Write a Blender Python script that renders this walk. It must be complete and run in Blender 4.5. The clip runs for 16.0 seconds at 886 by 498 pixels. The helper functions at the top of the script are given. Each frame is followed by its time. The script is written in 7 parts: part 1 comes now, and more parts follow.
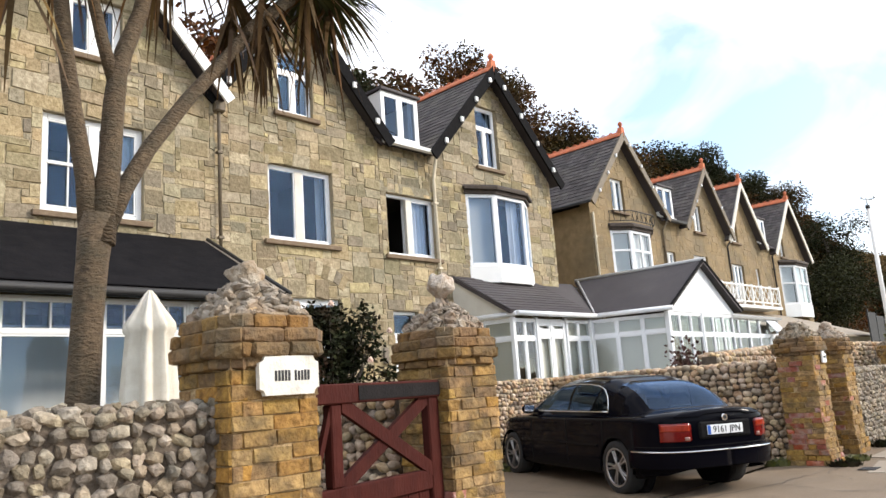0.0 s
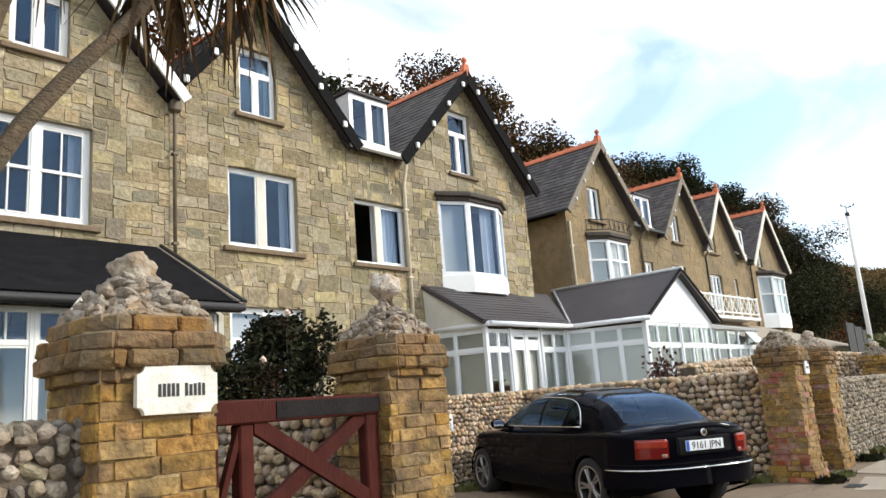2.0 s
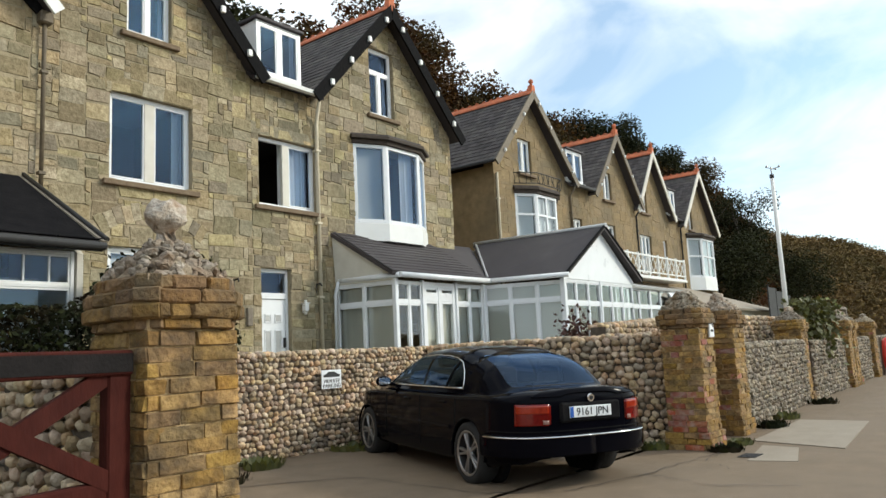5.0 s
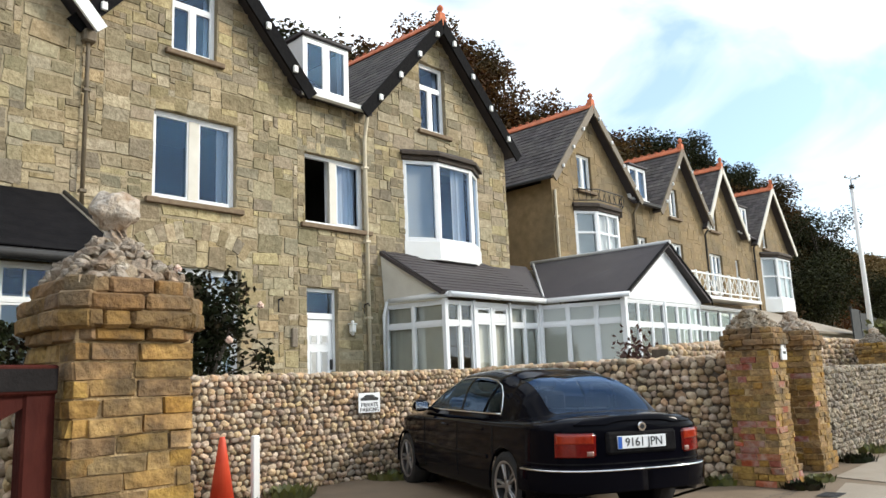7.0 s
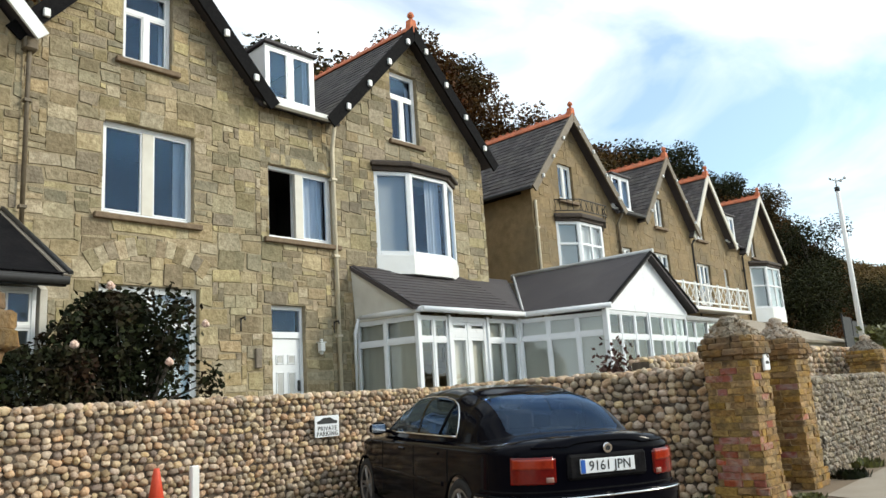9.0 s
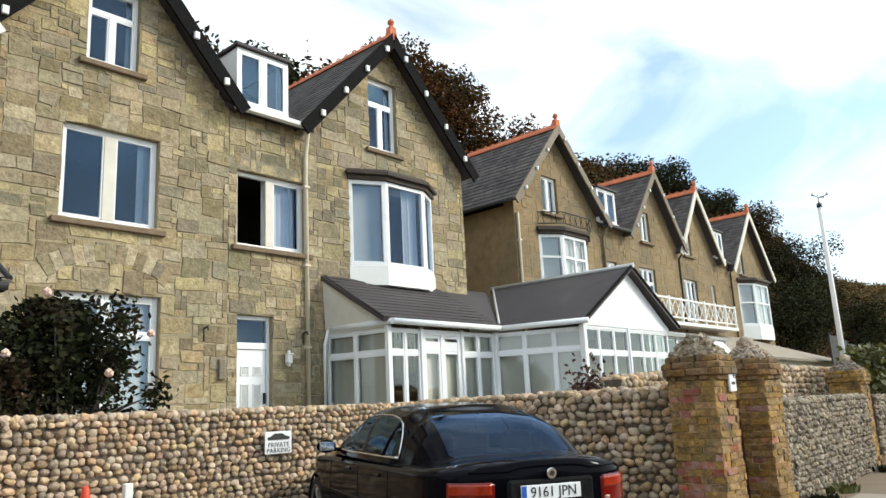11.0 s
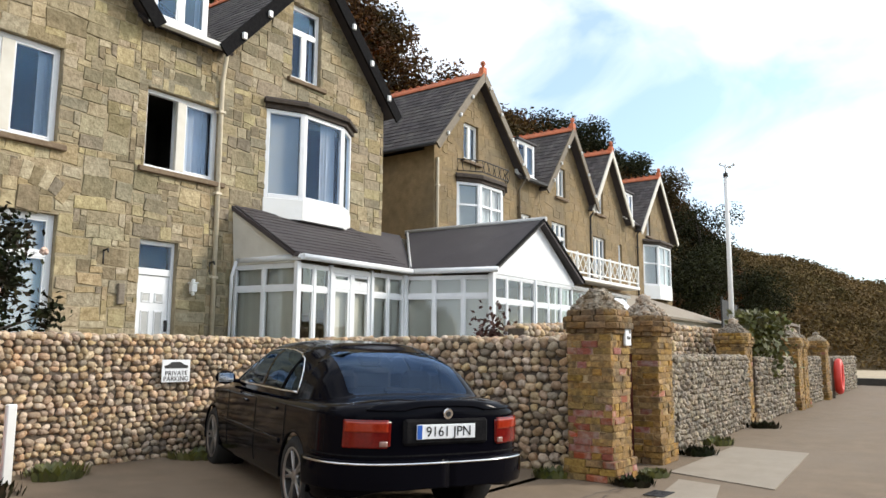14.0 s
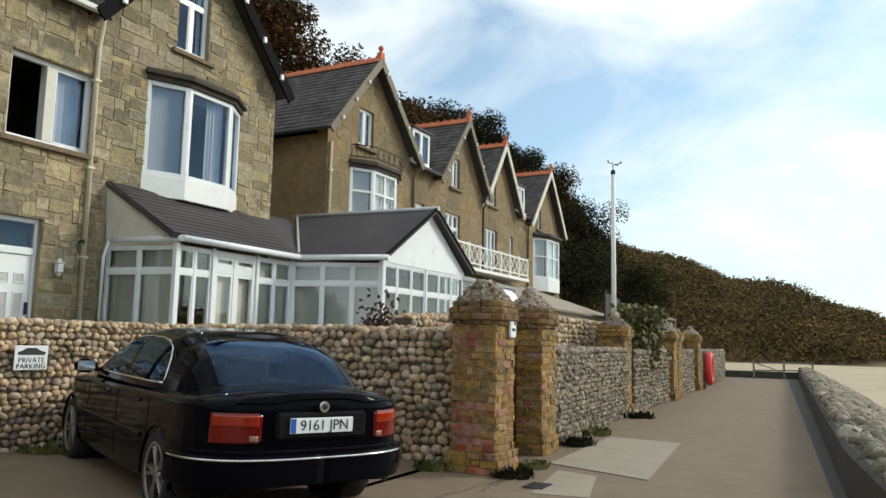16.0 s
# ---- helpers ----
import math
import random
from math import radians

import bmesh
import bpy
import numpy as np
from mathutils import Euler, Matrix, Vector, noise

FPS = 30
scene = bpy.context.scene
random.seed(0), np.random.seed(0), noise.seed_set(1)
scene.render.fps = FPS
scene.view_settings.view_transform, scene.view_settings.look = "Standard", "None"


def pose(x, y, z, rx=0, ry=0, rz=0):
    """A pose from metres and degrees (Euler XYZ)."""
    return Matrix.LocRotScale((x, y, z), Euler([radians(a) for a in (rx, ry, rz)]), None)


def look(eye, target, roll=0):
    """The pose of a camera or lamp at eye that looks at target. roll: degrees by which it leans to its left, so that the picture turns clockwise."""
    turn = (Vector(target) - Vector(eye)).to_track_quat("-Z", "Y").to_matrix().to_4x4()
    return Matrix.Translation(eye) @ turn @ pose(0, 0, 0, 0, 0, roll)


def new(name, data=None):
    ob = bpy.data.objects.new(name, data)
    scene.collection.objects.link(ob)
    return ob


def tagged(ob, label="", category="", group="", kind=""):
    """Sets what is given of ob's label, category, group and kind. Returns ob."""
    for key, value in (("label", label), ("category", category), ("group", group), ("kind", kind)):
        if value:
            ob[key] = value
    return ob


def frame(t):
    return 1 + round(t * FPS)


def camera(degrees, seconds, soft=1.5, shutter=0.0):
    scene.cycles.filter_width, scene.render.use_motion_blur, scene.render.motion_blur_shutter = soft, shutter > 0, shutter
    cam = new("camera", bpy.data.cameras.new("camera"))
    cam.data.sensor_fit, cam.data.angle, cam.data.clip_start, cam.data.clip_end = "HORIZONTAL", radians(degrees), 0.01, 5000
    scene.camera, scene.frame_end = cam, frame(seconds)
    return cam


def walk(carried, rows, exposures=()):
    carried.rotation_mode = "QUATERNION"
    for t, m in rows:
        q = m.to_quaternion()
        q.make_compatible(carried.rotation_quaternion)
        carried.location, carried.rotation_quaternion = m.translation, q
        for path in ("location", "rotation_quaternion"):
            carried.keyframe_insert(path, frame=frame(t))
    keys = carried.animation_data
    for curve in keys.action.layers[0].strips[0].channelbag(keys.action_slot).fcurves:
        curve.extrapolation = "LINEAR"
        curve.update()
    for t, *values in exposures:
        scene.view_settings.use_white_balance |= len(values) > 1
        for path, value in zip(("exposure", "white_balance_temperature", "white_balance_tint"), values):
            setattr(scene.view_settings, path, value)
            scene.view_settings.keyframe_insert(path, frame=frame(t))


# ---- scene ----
cam = camera(60.7, 16.0)
PATH = [
    (0, (0.315, -0.52, 1.324), (1.742, 0.83, 1.7), -4.1),
    (0.5, (0.501, -0.445, 1.335), (1.85, 0.967, 1.767), -1.7),
    (1, (0.635, -0.352, 1.329), (1.998, 1.065, 1.695), -1.1),
    (1.5, (0.741, -0.241, 1.341), (2.171, 1.074, 1.818), -2.0),
    (2, (0.922, -0.245, 1.324), (2.381, 1.061, 1.729), -4.4),
    (2.5, (1.13, -0.271, 1.337), (2.571, 1.052, 1.756), -1.9),
    (3, (1.299, -0.228, 1.316), (2.838, 0.994, 1.687), -2.7),
    (3.5, (1.457, -0.19, 1.341), (3.122, 0.852, 1.719), -4.9),
    (4, (1.695, -0.202, 1.337), (3.247, 0.998, 1.722), -4.3),
    (4.2, (1.78, -0.215, 1.346), (3.341, 0.992, 1.672), -3.6),
    (6.3, (2.557, -0.12, 1.308), (4.099, 1.13, 1.557), -1.7),
    (6.5, (2.633, -0.112, 1.315), (4.114, 1.208, 1.567), -1.2),
    (7, (2.796, -0.031, 1.297), (4.238, 1.311, 1.642), -2.4),
    (7.5, (2.971, 0.043, 1.317), (4.468, 1.32, 1.678), -4.5),
    (8, (3.179, 0.049, 1.305), (4.592, 1.415, 1.675), -4.6),
    (8.5, (3.395, 0.035, 1.318), (4.752, 1.455, 1.696), -2.9),
    (9, (3.551, 0.103, 1.292), (5.001, 1.425, 1.682), -3.7),
    (9.5, (3.752, 0.139, 1.299), (5.289, 1.361, 1.679), -6.1),
    (10, (3.982, 0.069, 1.307), (5.431, 1.389, 1.706), -3.8),
    (10.2, (4.039, 0.036, 1.314), (5.481, 1.361, 1.719), -3.2),
    (12.3, (4.119, 0.001, 1.332), (5.608, 1.257, 1.784), -1.8),
    (12.5, (4.116, -0.013, 1.338), (5.64, 1.205, 1.78), -1.1),
    (13, (4.119, -0.032, 1.326), (5.682, 1.153, 1.715), -0.2),
    (13.5, (4.138, -0.02, 1.325), (5.7, 1.197, 1.61), 1.0),
    (14, (4.147, 0.019, 1.309), (5.757, 1.174, 1.577), 0.4),
    (14.5, (4.17, 0.099, 1.316), (5.809, 1.169, 1.728), 0.2),
    (15, (4.181, 0.175, 1.315), (5.92, 1.083, 1.703), -1.5),
    (15.5, (4.229, 0.161, 1.317), (6.014, 1.018, 1.599), -1.2),
    (16, (4.374, 0.07, 1.328), (6.133, 0.99, 1.57), 1.2),
]
walk(cam, [(t, look(eye, target, roll)) for t, eye, target, roll in PATH],
     [(0, 0.62, 6350, 13), (1.5, 0.52, 6300, 10), (3, 0.25, 6250, 9), (3.5, 0.02, 6250, 3), (4.2, 0.02, 6250, 3), (6.3, 0.38, 6250, 8), (7, 0.42, 6250, 8), (8.5, 0.24, 6250, 4), (10.2, 0.34, 6250, 5), (12.3, 0.36, 6250, 5), (13, 0.30, 6250, 4), (14, 0.38, 6300, 10), (15, 0.02, 6300, 2), (15.5, -0.10, 6300, -1), (16, -0.08, 6300, 3)])

# ---- sky, sun, exposure ----
SUN_AZ, SUN_EL = radians(-46), radians(30)      # direction to the sun in plan, and its height
world = bpy.data.worlds.new("world")
scene.world = world
world.use_nodes = True
wn, wl = world.node_tree.nodes, world.node_tree.links
wn.clear()
w_out = wn.new("ShaderNodeOutputWorld")
w_bg = wn.new("ShaderNodeBackground")
w_sky = wn.new("ShaderNodeTexSky")
w_sky.sky_type, w_sky.sun_disc = "NISHITA", False
w_sky.sun_elevation, w_sky.sun_rotation = SUN_EL, radians(90) - SUN_AZ
w_sky.air_density, w_sky.dust_density, w_sky.ozone_density = 1.0, 2.0, 1.0
w_co = wn.new("ShaderNodeTexCoord")
w_map = wn.new("ShaderNodeMapping")
w_map.inputs["Scale"].default_value = (1.0, 1.7, 3.2)
w_map.inputs["Rotation"].default_value = (0.35, 0.25, 0.5)
w_noise = wn.new("ShaderNodeTexNoise")
w_noise.inputs["Scale"].default_value = 2.1
w_noise.inputs["Detail"].default_value = 7
w_noise.inputs["Roughness"].default_value = 0.52
w_noise.inputs["Distortion"].default_value = 0.5
w_ramp = wn.new("ShaderNodeValToRGB")
w_ramp.color_ramp.elements[0].position, w_ramp.color_ramp.elements[1].position = 0.34, 0.60
w_ramp.color_ramp.elements[0].color = (0.22, 0.22, 0.22, 1)
w_mix = wn.new("ShaderNodeMix")
w_mix.data_type = "RGBA"
w_mix.inputs["B"].default_value = (10.4, 10.5, 10.6, 1)
wl.new(w_co.outputs["Generated"], w_map.inputs["Vector"])
wl.new(w_map.outputs["Vector"], w_noise.inputs["Vector"])
wl.new(w_noise.outputs["Fac"], w_ramp.inputs["Fac"])
wl.new(w_ramp.outputs["Color"], w_mix.inputs["Factor"])
w_tint = wn.new("ShaderNodeMix")
w_tint.data_type, w_tint.blend_type = "RGBA", "MULTIPLY"
w_tint.inputs["Factor"].default_value = 1.0
w_tint.inputs["B"].default_value = (1.22, 1.58, 1.72, 1)
wl.new(w_sky.outputs["Color"], w_tint.inputs["A"])
wl.new(w_tint.outputs["Result"], w_mix.inputs["A"])
wl.new(w_mix.outputs["Result"], w_bg.inputs["Color"])
w_bg.inputs["Strength"].default_value = 0.112
wl.new(w_bg.outputs["Background"], w_out.inputs["Surface"])
sun = new("sun", bpy.data.lights.new("sun", "SUN"))
sun.data.energy, sun.data.angle, sun.data.color = 2.45, radians(11), (1.0, 0.90, 0.77)
sun.matrix_world = look((0, 0, 0), (-math.cos(SUN_AZ) * math.cos(SUN_EL), -math.sin(SUN_AZ) * math.cos(SUN_EL), -math.sin(SUN_EL)))


# ---- materials ----
def material(name, c1, c2=None, scale=6.0, rough=0.8, bump=0.0, fine=40.0, metal=0.0, rand=0.0, stain=None, stain_scale=0.7,
             stain_amount=0.5, spec=0.5, island=False, coat=0.0, stretch=(1, 1, 1)):
    """A procedural surface: two colours in a coarse grain, large stains, fine relief, and a shade of its own per piece."""
    m = bpy.data.materials.new(name)
    m.use_nodes = True
    n, l = m.node_tree.nodes, m.node_tree.links
    b = n["Principled BSDF"]
    b.inputs["Roughness"].default_value, b.inputs["Metallic"].default_value = rough, metal
    b.inputs["Specular IOR Level"].default_value = spec
    b.inputs["Coat Weight"].default_value = coat
    b.inputs["Coat Roughness"].default_value = 0.05
    co = n.new("ShaderNodeTexCoord")
    mp = n.new("ShaderNodeMapping")
    mp.inputs["Scale"].default_value = stretch
    geo = n.new("ShaderNodeNewGeometry")
    l.new(geo.outputs["Position"], mp.inputs["Vector"])
    n1 = n.new("ShaderNodeTexNoise")
    n1.inputs["Scale"].default_value, n1.inputs["Detail"].default_value, n1.inputs["Roughness"].default_value = scale, 6, 0.65
    l.new(mp.outputs["Vector"], n1.inputs["Vector"])
    mix = n.new("ShaderNodeMix")
    mix.data_type = "RGBA"
    mix.inputs["A"].default_value, mix.inputs["B"].default_value = (*c1, 1), (*(c2 or c1), 1)
    rmp = n.new("ShaderNodeMapRange")
    rmp.inputs["From Min"].default_value, rmp.inputs["From Max"].default_value = 0.3, 0.7
    l.new(n1.outputs["Fac"], rmp.inputs["Value"])
    l.new(rmp.outputs["Result"], mix.inputs["Factor"])
    col = mix.outputs["Result"]
    if stain:
        n2 = n.new("ShaderNodeTexNoise")
        n2.inputs["Scale"].default_value, n2.inputs["Detail"].default_value = stain_scale, 5
        l.new(geo.outputs["Position"], n2.inputs["Vector"])
        r2 = n.new("ShaderNodeMapRange")
        r2.inputs["From Min"].default_value, r2.inputs["From Max"].default_value = 0.45, 0.7
        r2.inputs["To Max"].default_value = stain_amount
        l.new(n2.outputs["Fac"], r2.inputs["Value"])
        m2 = n.new("ShaderNodeMix")
        m2.data_type = "RGBA"
        m2.inputs["B"].default_value = (*stain, 1)
        l.new(r2.outputs["Result"], m2.inputs["Factor"])
        l.new(col, m2.inputs["A"])
        col = m2.outputs["Result"]
    if rand:
        if island:
            r = geo.outputs["Random Per Island"]
        else:
            r = n.new("ShaderNodeObjectInfo").outputs["Random"]
        hsv = n.new("ShaderNodeHueSaturation")
        for key, spread in (("Value", rand), ("Saturation", rand * 0.5), ("Hue", rand * 0.03)):
            base = 0.5 if key == "Hue" else 1.0
            mul = n.new("ShaderNodeMath")
            mul.operation = "MULTIPLY"
            mul.inputs[1].default_value = {"Value": 1.0, "Saturation": 7.31, "Hue": 13.7}[key]
            l.new(r, mul.inputs[0])
            fr = n.new("ShaderNodeMath")
            fr.operation = "FRACT"
            l.new(mul.outputs[0], fr.inputs[0])
            rr = n.new("ShaderNodeMapRange")
            rr.inputs["To Min"].default_value, rr.inputs["To Max"].default_value = base - spread, base + spread
            l.new(fr.outputs[0], rr.inputs["Value"])
            l.new(rr.outputs["Result"], hsv.inputs[key])
        l.new(col, hsv.inputs["Color"])
        col = hsv.outputs["Color"]
    l.new(col, b.inputs["Base Color"])
    if bump:
        n3 = n.new("ShaderNodeTexNoise")
        n3.inputs["Scale"].default_value, n3.inputs["Detail"].default_value = fine, 5
        l.new(mp.outputs["Vector"], n3.inputs["Vector"])
        bp = n.new("ShaderNodeBump")
        bp.inputs["Strength"].default_value, bp.inputs["Distance"].default_value = bump, 0.02
        l.new(n3.outputs["Fac"], bp.inputs["Height"])
        l.new(bp.outputs["Normal"], b.inputs["Normal"])
        rv = n.new("ShaderNodeMapRange")
        rv.inputs["To Min"].default_value, rv.inputs["To Max"].default_value = max(rough - 0.1, 0.02), min(rough + 0.1, 1)
        l.new(n1.outputs["Fac"], rv.inputs["Value"])
        l.new(rv.outputs["Result"], b.inputs["Roughness"])
    return m


def glass(name, tint, rough=0.02, ior=1.5, sky_tint=(0.46, 0.66, 1.0)):
    """Thin sheet glass: clear, with the gloss that its angle gives, tinted to imitate reflected blue sky."""
    m = bpy.data.materials.new(name)
    m.use_nodes = True
    n, l = m.node_tree.nodes, m.node_tree.links
    n.remove(n["Principled BSDF"])
    clear, gloss, fres, mix = (n.new(k) for k in ("ShaderNodeBsdfTransparent", "ShaderNodeBsdfGlossy", "ShaderNodeFresnel", "ShaderNodeMixShader"))
    clear.inputs["Color"].default_value = (*tint, 1)
    gloss.inputs["Roughness"].default_value = rough
    # the blue of a reflected sky is put into the gloss colour
    gloss.inputs["Color"].default_value = (*sky_tint, 1)
    fres.inputs["IOR"].default_value = ior
    l.new(fres.outputs["Fac"], mix.inputs["Fac"])
    l.new(clear.outputs["BSDF"], mix.inputs[1])
    l.new(gloss.outputs["BSDF"], mix.inputs[2])
    l.new(mix.outputs["Shader"], n["Material Output"].inputs["Surface"])
    return m


SANDSTONE = material("sandstone", (0.195, 0.150, 0.080), (0.44, 0.362, 0.23), 12, 0.9, 1.0, 20, rand=0.36, stain=(0.125, 0.122, 0.075), stain_scale=0.6, stain_amount=0.5)
SANDSTONE_FAR = material("sandstone_joined", (0.195, 0.150, 0.080), (0.44, 0.362, 0.23), 12, 0.9, 1.0, 20, rand=0.36, stain=(0.125, 0.122, 0.075), stain_scale=0.6, stain_amount=0.5, island=True)
MORTAR = material("mortar", (0.27, 0.215, 0.13), (0.41, 0.34, 0.22), 12, 0.95, 0.6, 60, stain=(0.17, 0.15, 0.10), stain_amount=0.5)
STONE_WALL_B = material("coursed_stone", (0.185, 0.130, 0.062), (0.29, 0.208, 0.108), 5, 0.9, 0.5, 25, stain=(0.125, 0.10, 0.062), stain_amount=0.6)
BRICK = material("yellow_brick", (0.17, 0.090, 0.026), (0.42, 0.262, 0.088), 24, 0.92, 1.0, 30, rand=0.24, stain=(0.085, 0.056, 0.026), stain_scale=7, stain_amount=0.9)
BRICK_FAR = material("yellow_brick_joined", (0.17, 0.090, 0.026), (0.42, 0.262, 0.088), 24, 0.92, 1.0, 30, rand=0.24, stain=(0.085, 0.056, 0.026), stain_scale=7, stain_amount=0.9, island=True)
BRICK_BROWN = material("brown_brick", (0.11, 0.060, 0.022), (0.28, 0.165, 0.06), 20, 0.92, 1.0, 34, rand=0.22, stain=(0.085, 0.068, 0.04), stain_scale=6, stain_amount=0.8)
BRICK_RED = material("red_brick", (0.26, 0.07, 0.04), (0.36, 0.13, 0.07), 25, 0.9, 0.8, 55, rand=0.3, stain=(0.45, 0.40, 0.35), stain_scale=9, stain_amount=0.6)
PIER_MORTAR = material("pier_mortar", (0.27, 0.165, 0.065), (0.52, 0.38, 0.21), 9, 0.95, 0.9, 50)
RUBBLE_MORTAR = material("rubble_mortar", (0.19, 0.13, 0.075), (0.38, 0.31, 0.22), 14, 0.95, 1.0, 40)
BLACK_ROOF = material("black_roof", (0.007, 0.007, 0.008), (0.016, 0.015, 0.016), 4, 0.9, 0.3, 20, spec=0.04)
BROWN_STONE = material("brown_stone_joined", (0.195, 0.140, 0.068), (0.295, 0.215, 0.115), 9, 0.9, 0.6, 25, rand=0.12, stain=(0.13, 0.105, 0.065), stain_amount=0.6, island=True)
COBBLE = material("beach_cobble", (0.30, 0.195, 0.11), (0.60, 0.47, 0.325), 16, 0.8, 1.0, 35, rand=0.45, stain=(0.20, 0.17, 0.13), stain_scale=4, stain_amount=0.4)
COBBLE_FAR = material("beach_cobble_joined", (0.30, 0.195, 0.11), (0.60, 0.47, 0.325), 16, 0.8, 1.0, 35, rand=0.45, stain=(0.20, 0.17, 0.13), stain_scale=4, stain_amount=0.4, island=True)
FLINT = material("grey_flint", (0.17, 0.135, 0.092), (0.44, 0.37, 0.275), 22, 0.85, 1.0, 35, rand=0.42, stain=(0.08, 0.066, 0.048), stain_scale=9, stain_amount=0.8, island=True)
FLINT_ONE = material("grey_flint_piece", (0.17, 0.135, 0.092), (0.44, 0.37, 0.275), 22, 0.85, 1.0, 35, rand=0.42, stain=(0.08, 0.066, 0.048), stain_scale=9, stain_amount=0.8)
COBBLE_BED = material("cobble_bed", (0.075, 0.055, 0.04), (0.14, 0.11, 0.08), 15, 0.95, 0.7, 50)
LIME_ROCK = material("lichened_rock", (0.20, 0.155, 0.105), (0.50, 0.44, 0.36), 22, 0.9, 1.0, 40, rand=0.28, stain=(0.28, 0.17, 0.08), stain_scale=9, stain_amount=0.7)
SLATE = material("roof_slate", (0.052, 0.045, 0.044), (0.115, 0.100, 0.095), 5, 0.75, spec=0.25, bump=0.3, fine=30, rand=0.28, island=True, stain=(0.17, 0.155, 0.125), stain_scale=1.5, stain_amount=0.4)
SLATE_PLAIN = material("slate_felt", (0.035, 0.028, 0.03), (0.055, 0.045, 0.047), 3, 0.7, 0.3, 20, stain=(0.09, 0.08, 0.075), stain_amount=0.4)
TERRACOTTA = material("terracotta", (0.50, 0.12, 0.045), (0.66, 0.21, 0.09), 9, 0.8, 0.4, 40, stain=(0.25, 0.11, 0.06), stain_scale=4, stain_amount=0.5)
WHITE = material("white_paint", (0.76, 0.76, 0.74), (0.84, 0.84, 0.82), 4, 0.4, 0.1, 30, stain=(0.62, 0.60, 0.54), stain_scale=2, stain_amount=0.35)
CREAM = material("cream_render", (0.62, 0.58, 0.50), (0.72, 0.69, 0.61), 3, 0.8, 0.3, 60, stain=(0.50, 0.47, 0.40), stain_amount=0.4)
UPVC = material("white_upvc", (0.78, 0.79, 0.80), (0.84, 0.85, 0.86), 3, 0.3, 0.05, 10)
BLACK_WOOD = material("black_painted_board", (0.006, 0.006, 0.007), (0.016, 0.015, 0.015), 14, 0.85, 0.4, 40, spec=0.06)
DARK_SILL = material("stone_sill", (0.13, 0.085, 0.05), (0.22, 0.16, 0.10), 10, 0.85, 0.5, 40)
CORNICE = material("weathered_cornice", (0.035, 0.026, 0.02), (0.075, 0.055, 0.04), 10, 0.85, 0.5, 40)
IRON = material("black_iron", (0.015, 0.015, 0.016), (0.03, 0.028, 0.026), 20, 0.6, 0.3, 60)
CREAM_PIPE = material("cream_pipe", (0.58, 0.50, 0.36), (0.68, 0.61, 0.47), 8, 0.5, 0.2, 40)
PIPE_BROWN = material("brown_pipe", (0.10, 0.075, 0.045), (0.17, 0.13, 0.08), 8, 0.6, 0.2, 40)
GATE_RED = material("red_brown_gate_paint", (0.034, 0.007, 0.005), (0.062, 0.013, 0.009), 9, 0.7, 0.3, 60, spec=0.1, stain=(0.08, 0.02, 0.014), stain_scale=5, stain_amount=0.5, stretch=(1, 1, 0.3))
GATE_DARK = material("gate_tape", (0.010, 0.009, 0.009), (0.020, 0.017, 0.017), 9, 0.8, 0.3, 60, spec=0.1)
CONCRETE = material("promenade_concrete", (0.150, 0.106, 0.064), (0.215, 0.158, 0.102), 2.2, 0.85, 0.35, 70, stain=(0.19, 0.145, 0.10), stain_scale=0.35, stain_amount=0.6)
SLAB = material("pale_slab", (0.27, 0.225, 0.17), (0.345, 0.295, 0.23), 3, 0.85, 0.3, 60, stain=(0.25, 0.21, 0.155), stain_amount=0.4)
SEA_STONE = material("dull_sea_stone_joined", (0.16, 0.135, 0.095), (0.30, 0.26, 0.195), 14, 0.85, 1.0, 35, rand=0.42, island=True)
SEA_STONE_ONE = material("dull_sea_stone", (0.16, 0.135, 0.095), (0.30, 0.26, 0.195), 14, 0.85, 1.0, 35, rand=0.42)
WATER = material("grey_sea", (0.045, 0.05, 0.05), (0.08, 0.08, 0.072), 0.35, 0.35, 0.7, 3, stain=(0.03, 0.028, 0.022), stain_scale=0.15, stain_amount=0.8)
# damp of the channel, and the shade painted on the sea wall
DAMP_SHADE_DARK = material("damp_and_shade_dark", (0.035, 0.030, 0.025), (0.07, 0.060, 0.048), 3, 0.8, 0.4, 40)
EARTH = material("garden_earth", (0.07, 0.055, 0.035), (0.12, 0.10, 0.05), 4, 0.95, 0.5, 30, stain=(0.06, 0.085, 0.03), stain_scale=1.0, stain_amount=0.8)
SAND = material("beach_sand", (0.40, 0.32, 0.21), (0.50, 0.41, 0.28), 1.2, 0.95, 0.3, 30, stain=(0.30, 0.24, 0.16), stain_scale=0.2, stain_amount=0.4)
BARK = material("palm_bark", (0.055, 0.036, 0.020), (0.15, 0.105, 0.060), 22, 0.95, 1.0, 38, stain=(0.06, 0.05, 0.03), stain_scale=6, stain_amount=0.7, stretch=(1, 1, 2.0))
BARK_DARK = material("tree_bark", (0.05, 0.04, 0.03), (0.10, 0.08, 0.06), 12, 0.95, 0.8, 40)
LEAF_DRY = material("dry_palm_leaf", (0.055, 0.034, 0.017), (0.13, 0.08, 0.038), 6, 0.85, spec=0.1, rand=0.35, island=True)
LEAF_PALM = material("palm_leaf", (0.035, 0.045, 0.016), (0.085, 0.085, 0.032), 6, 0.65, spec=0.2, rand=0.4, island=True)
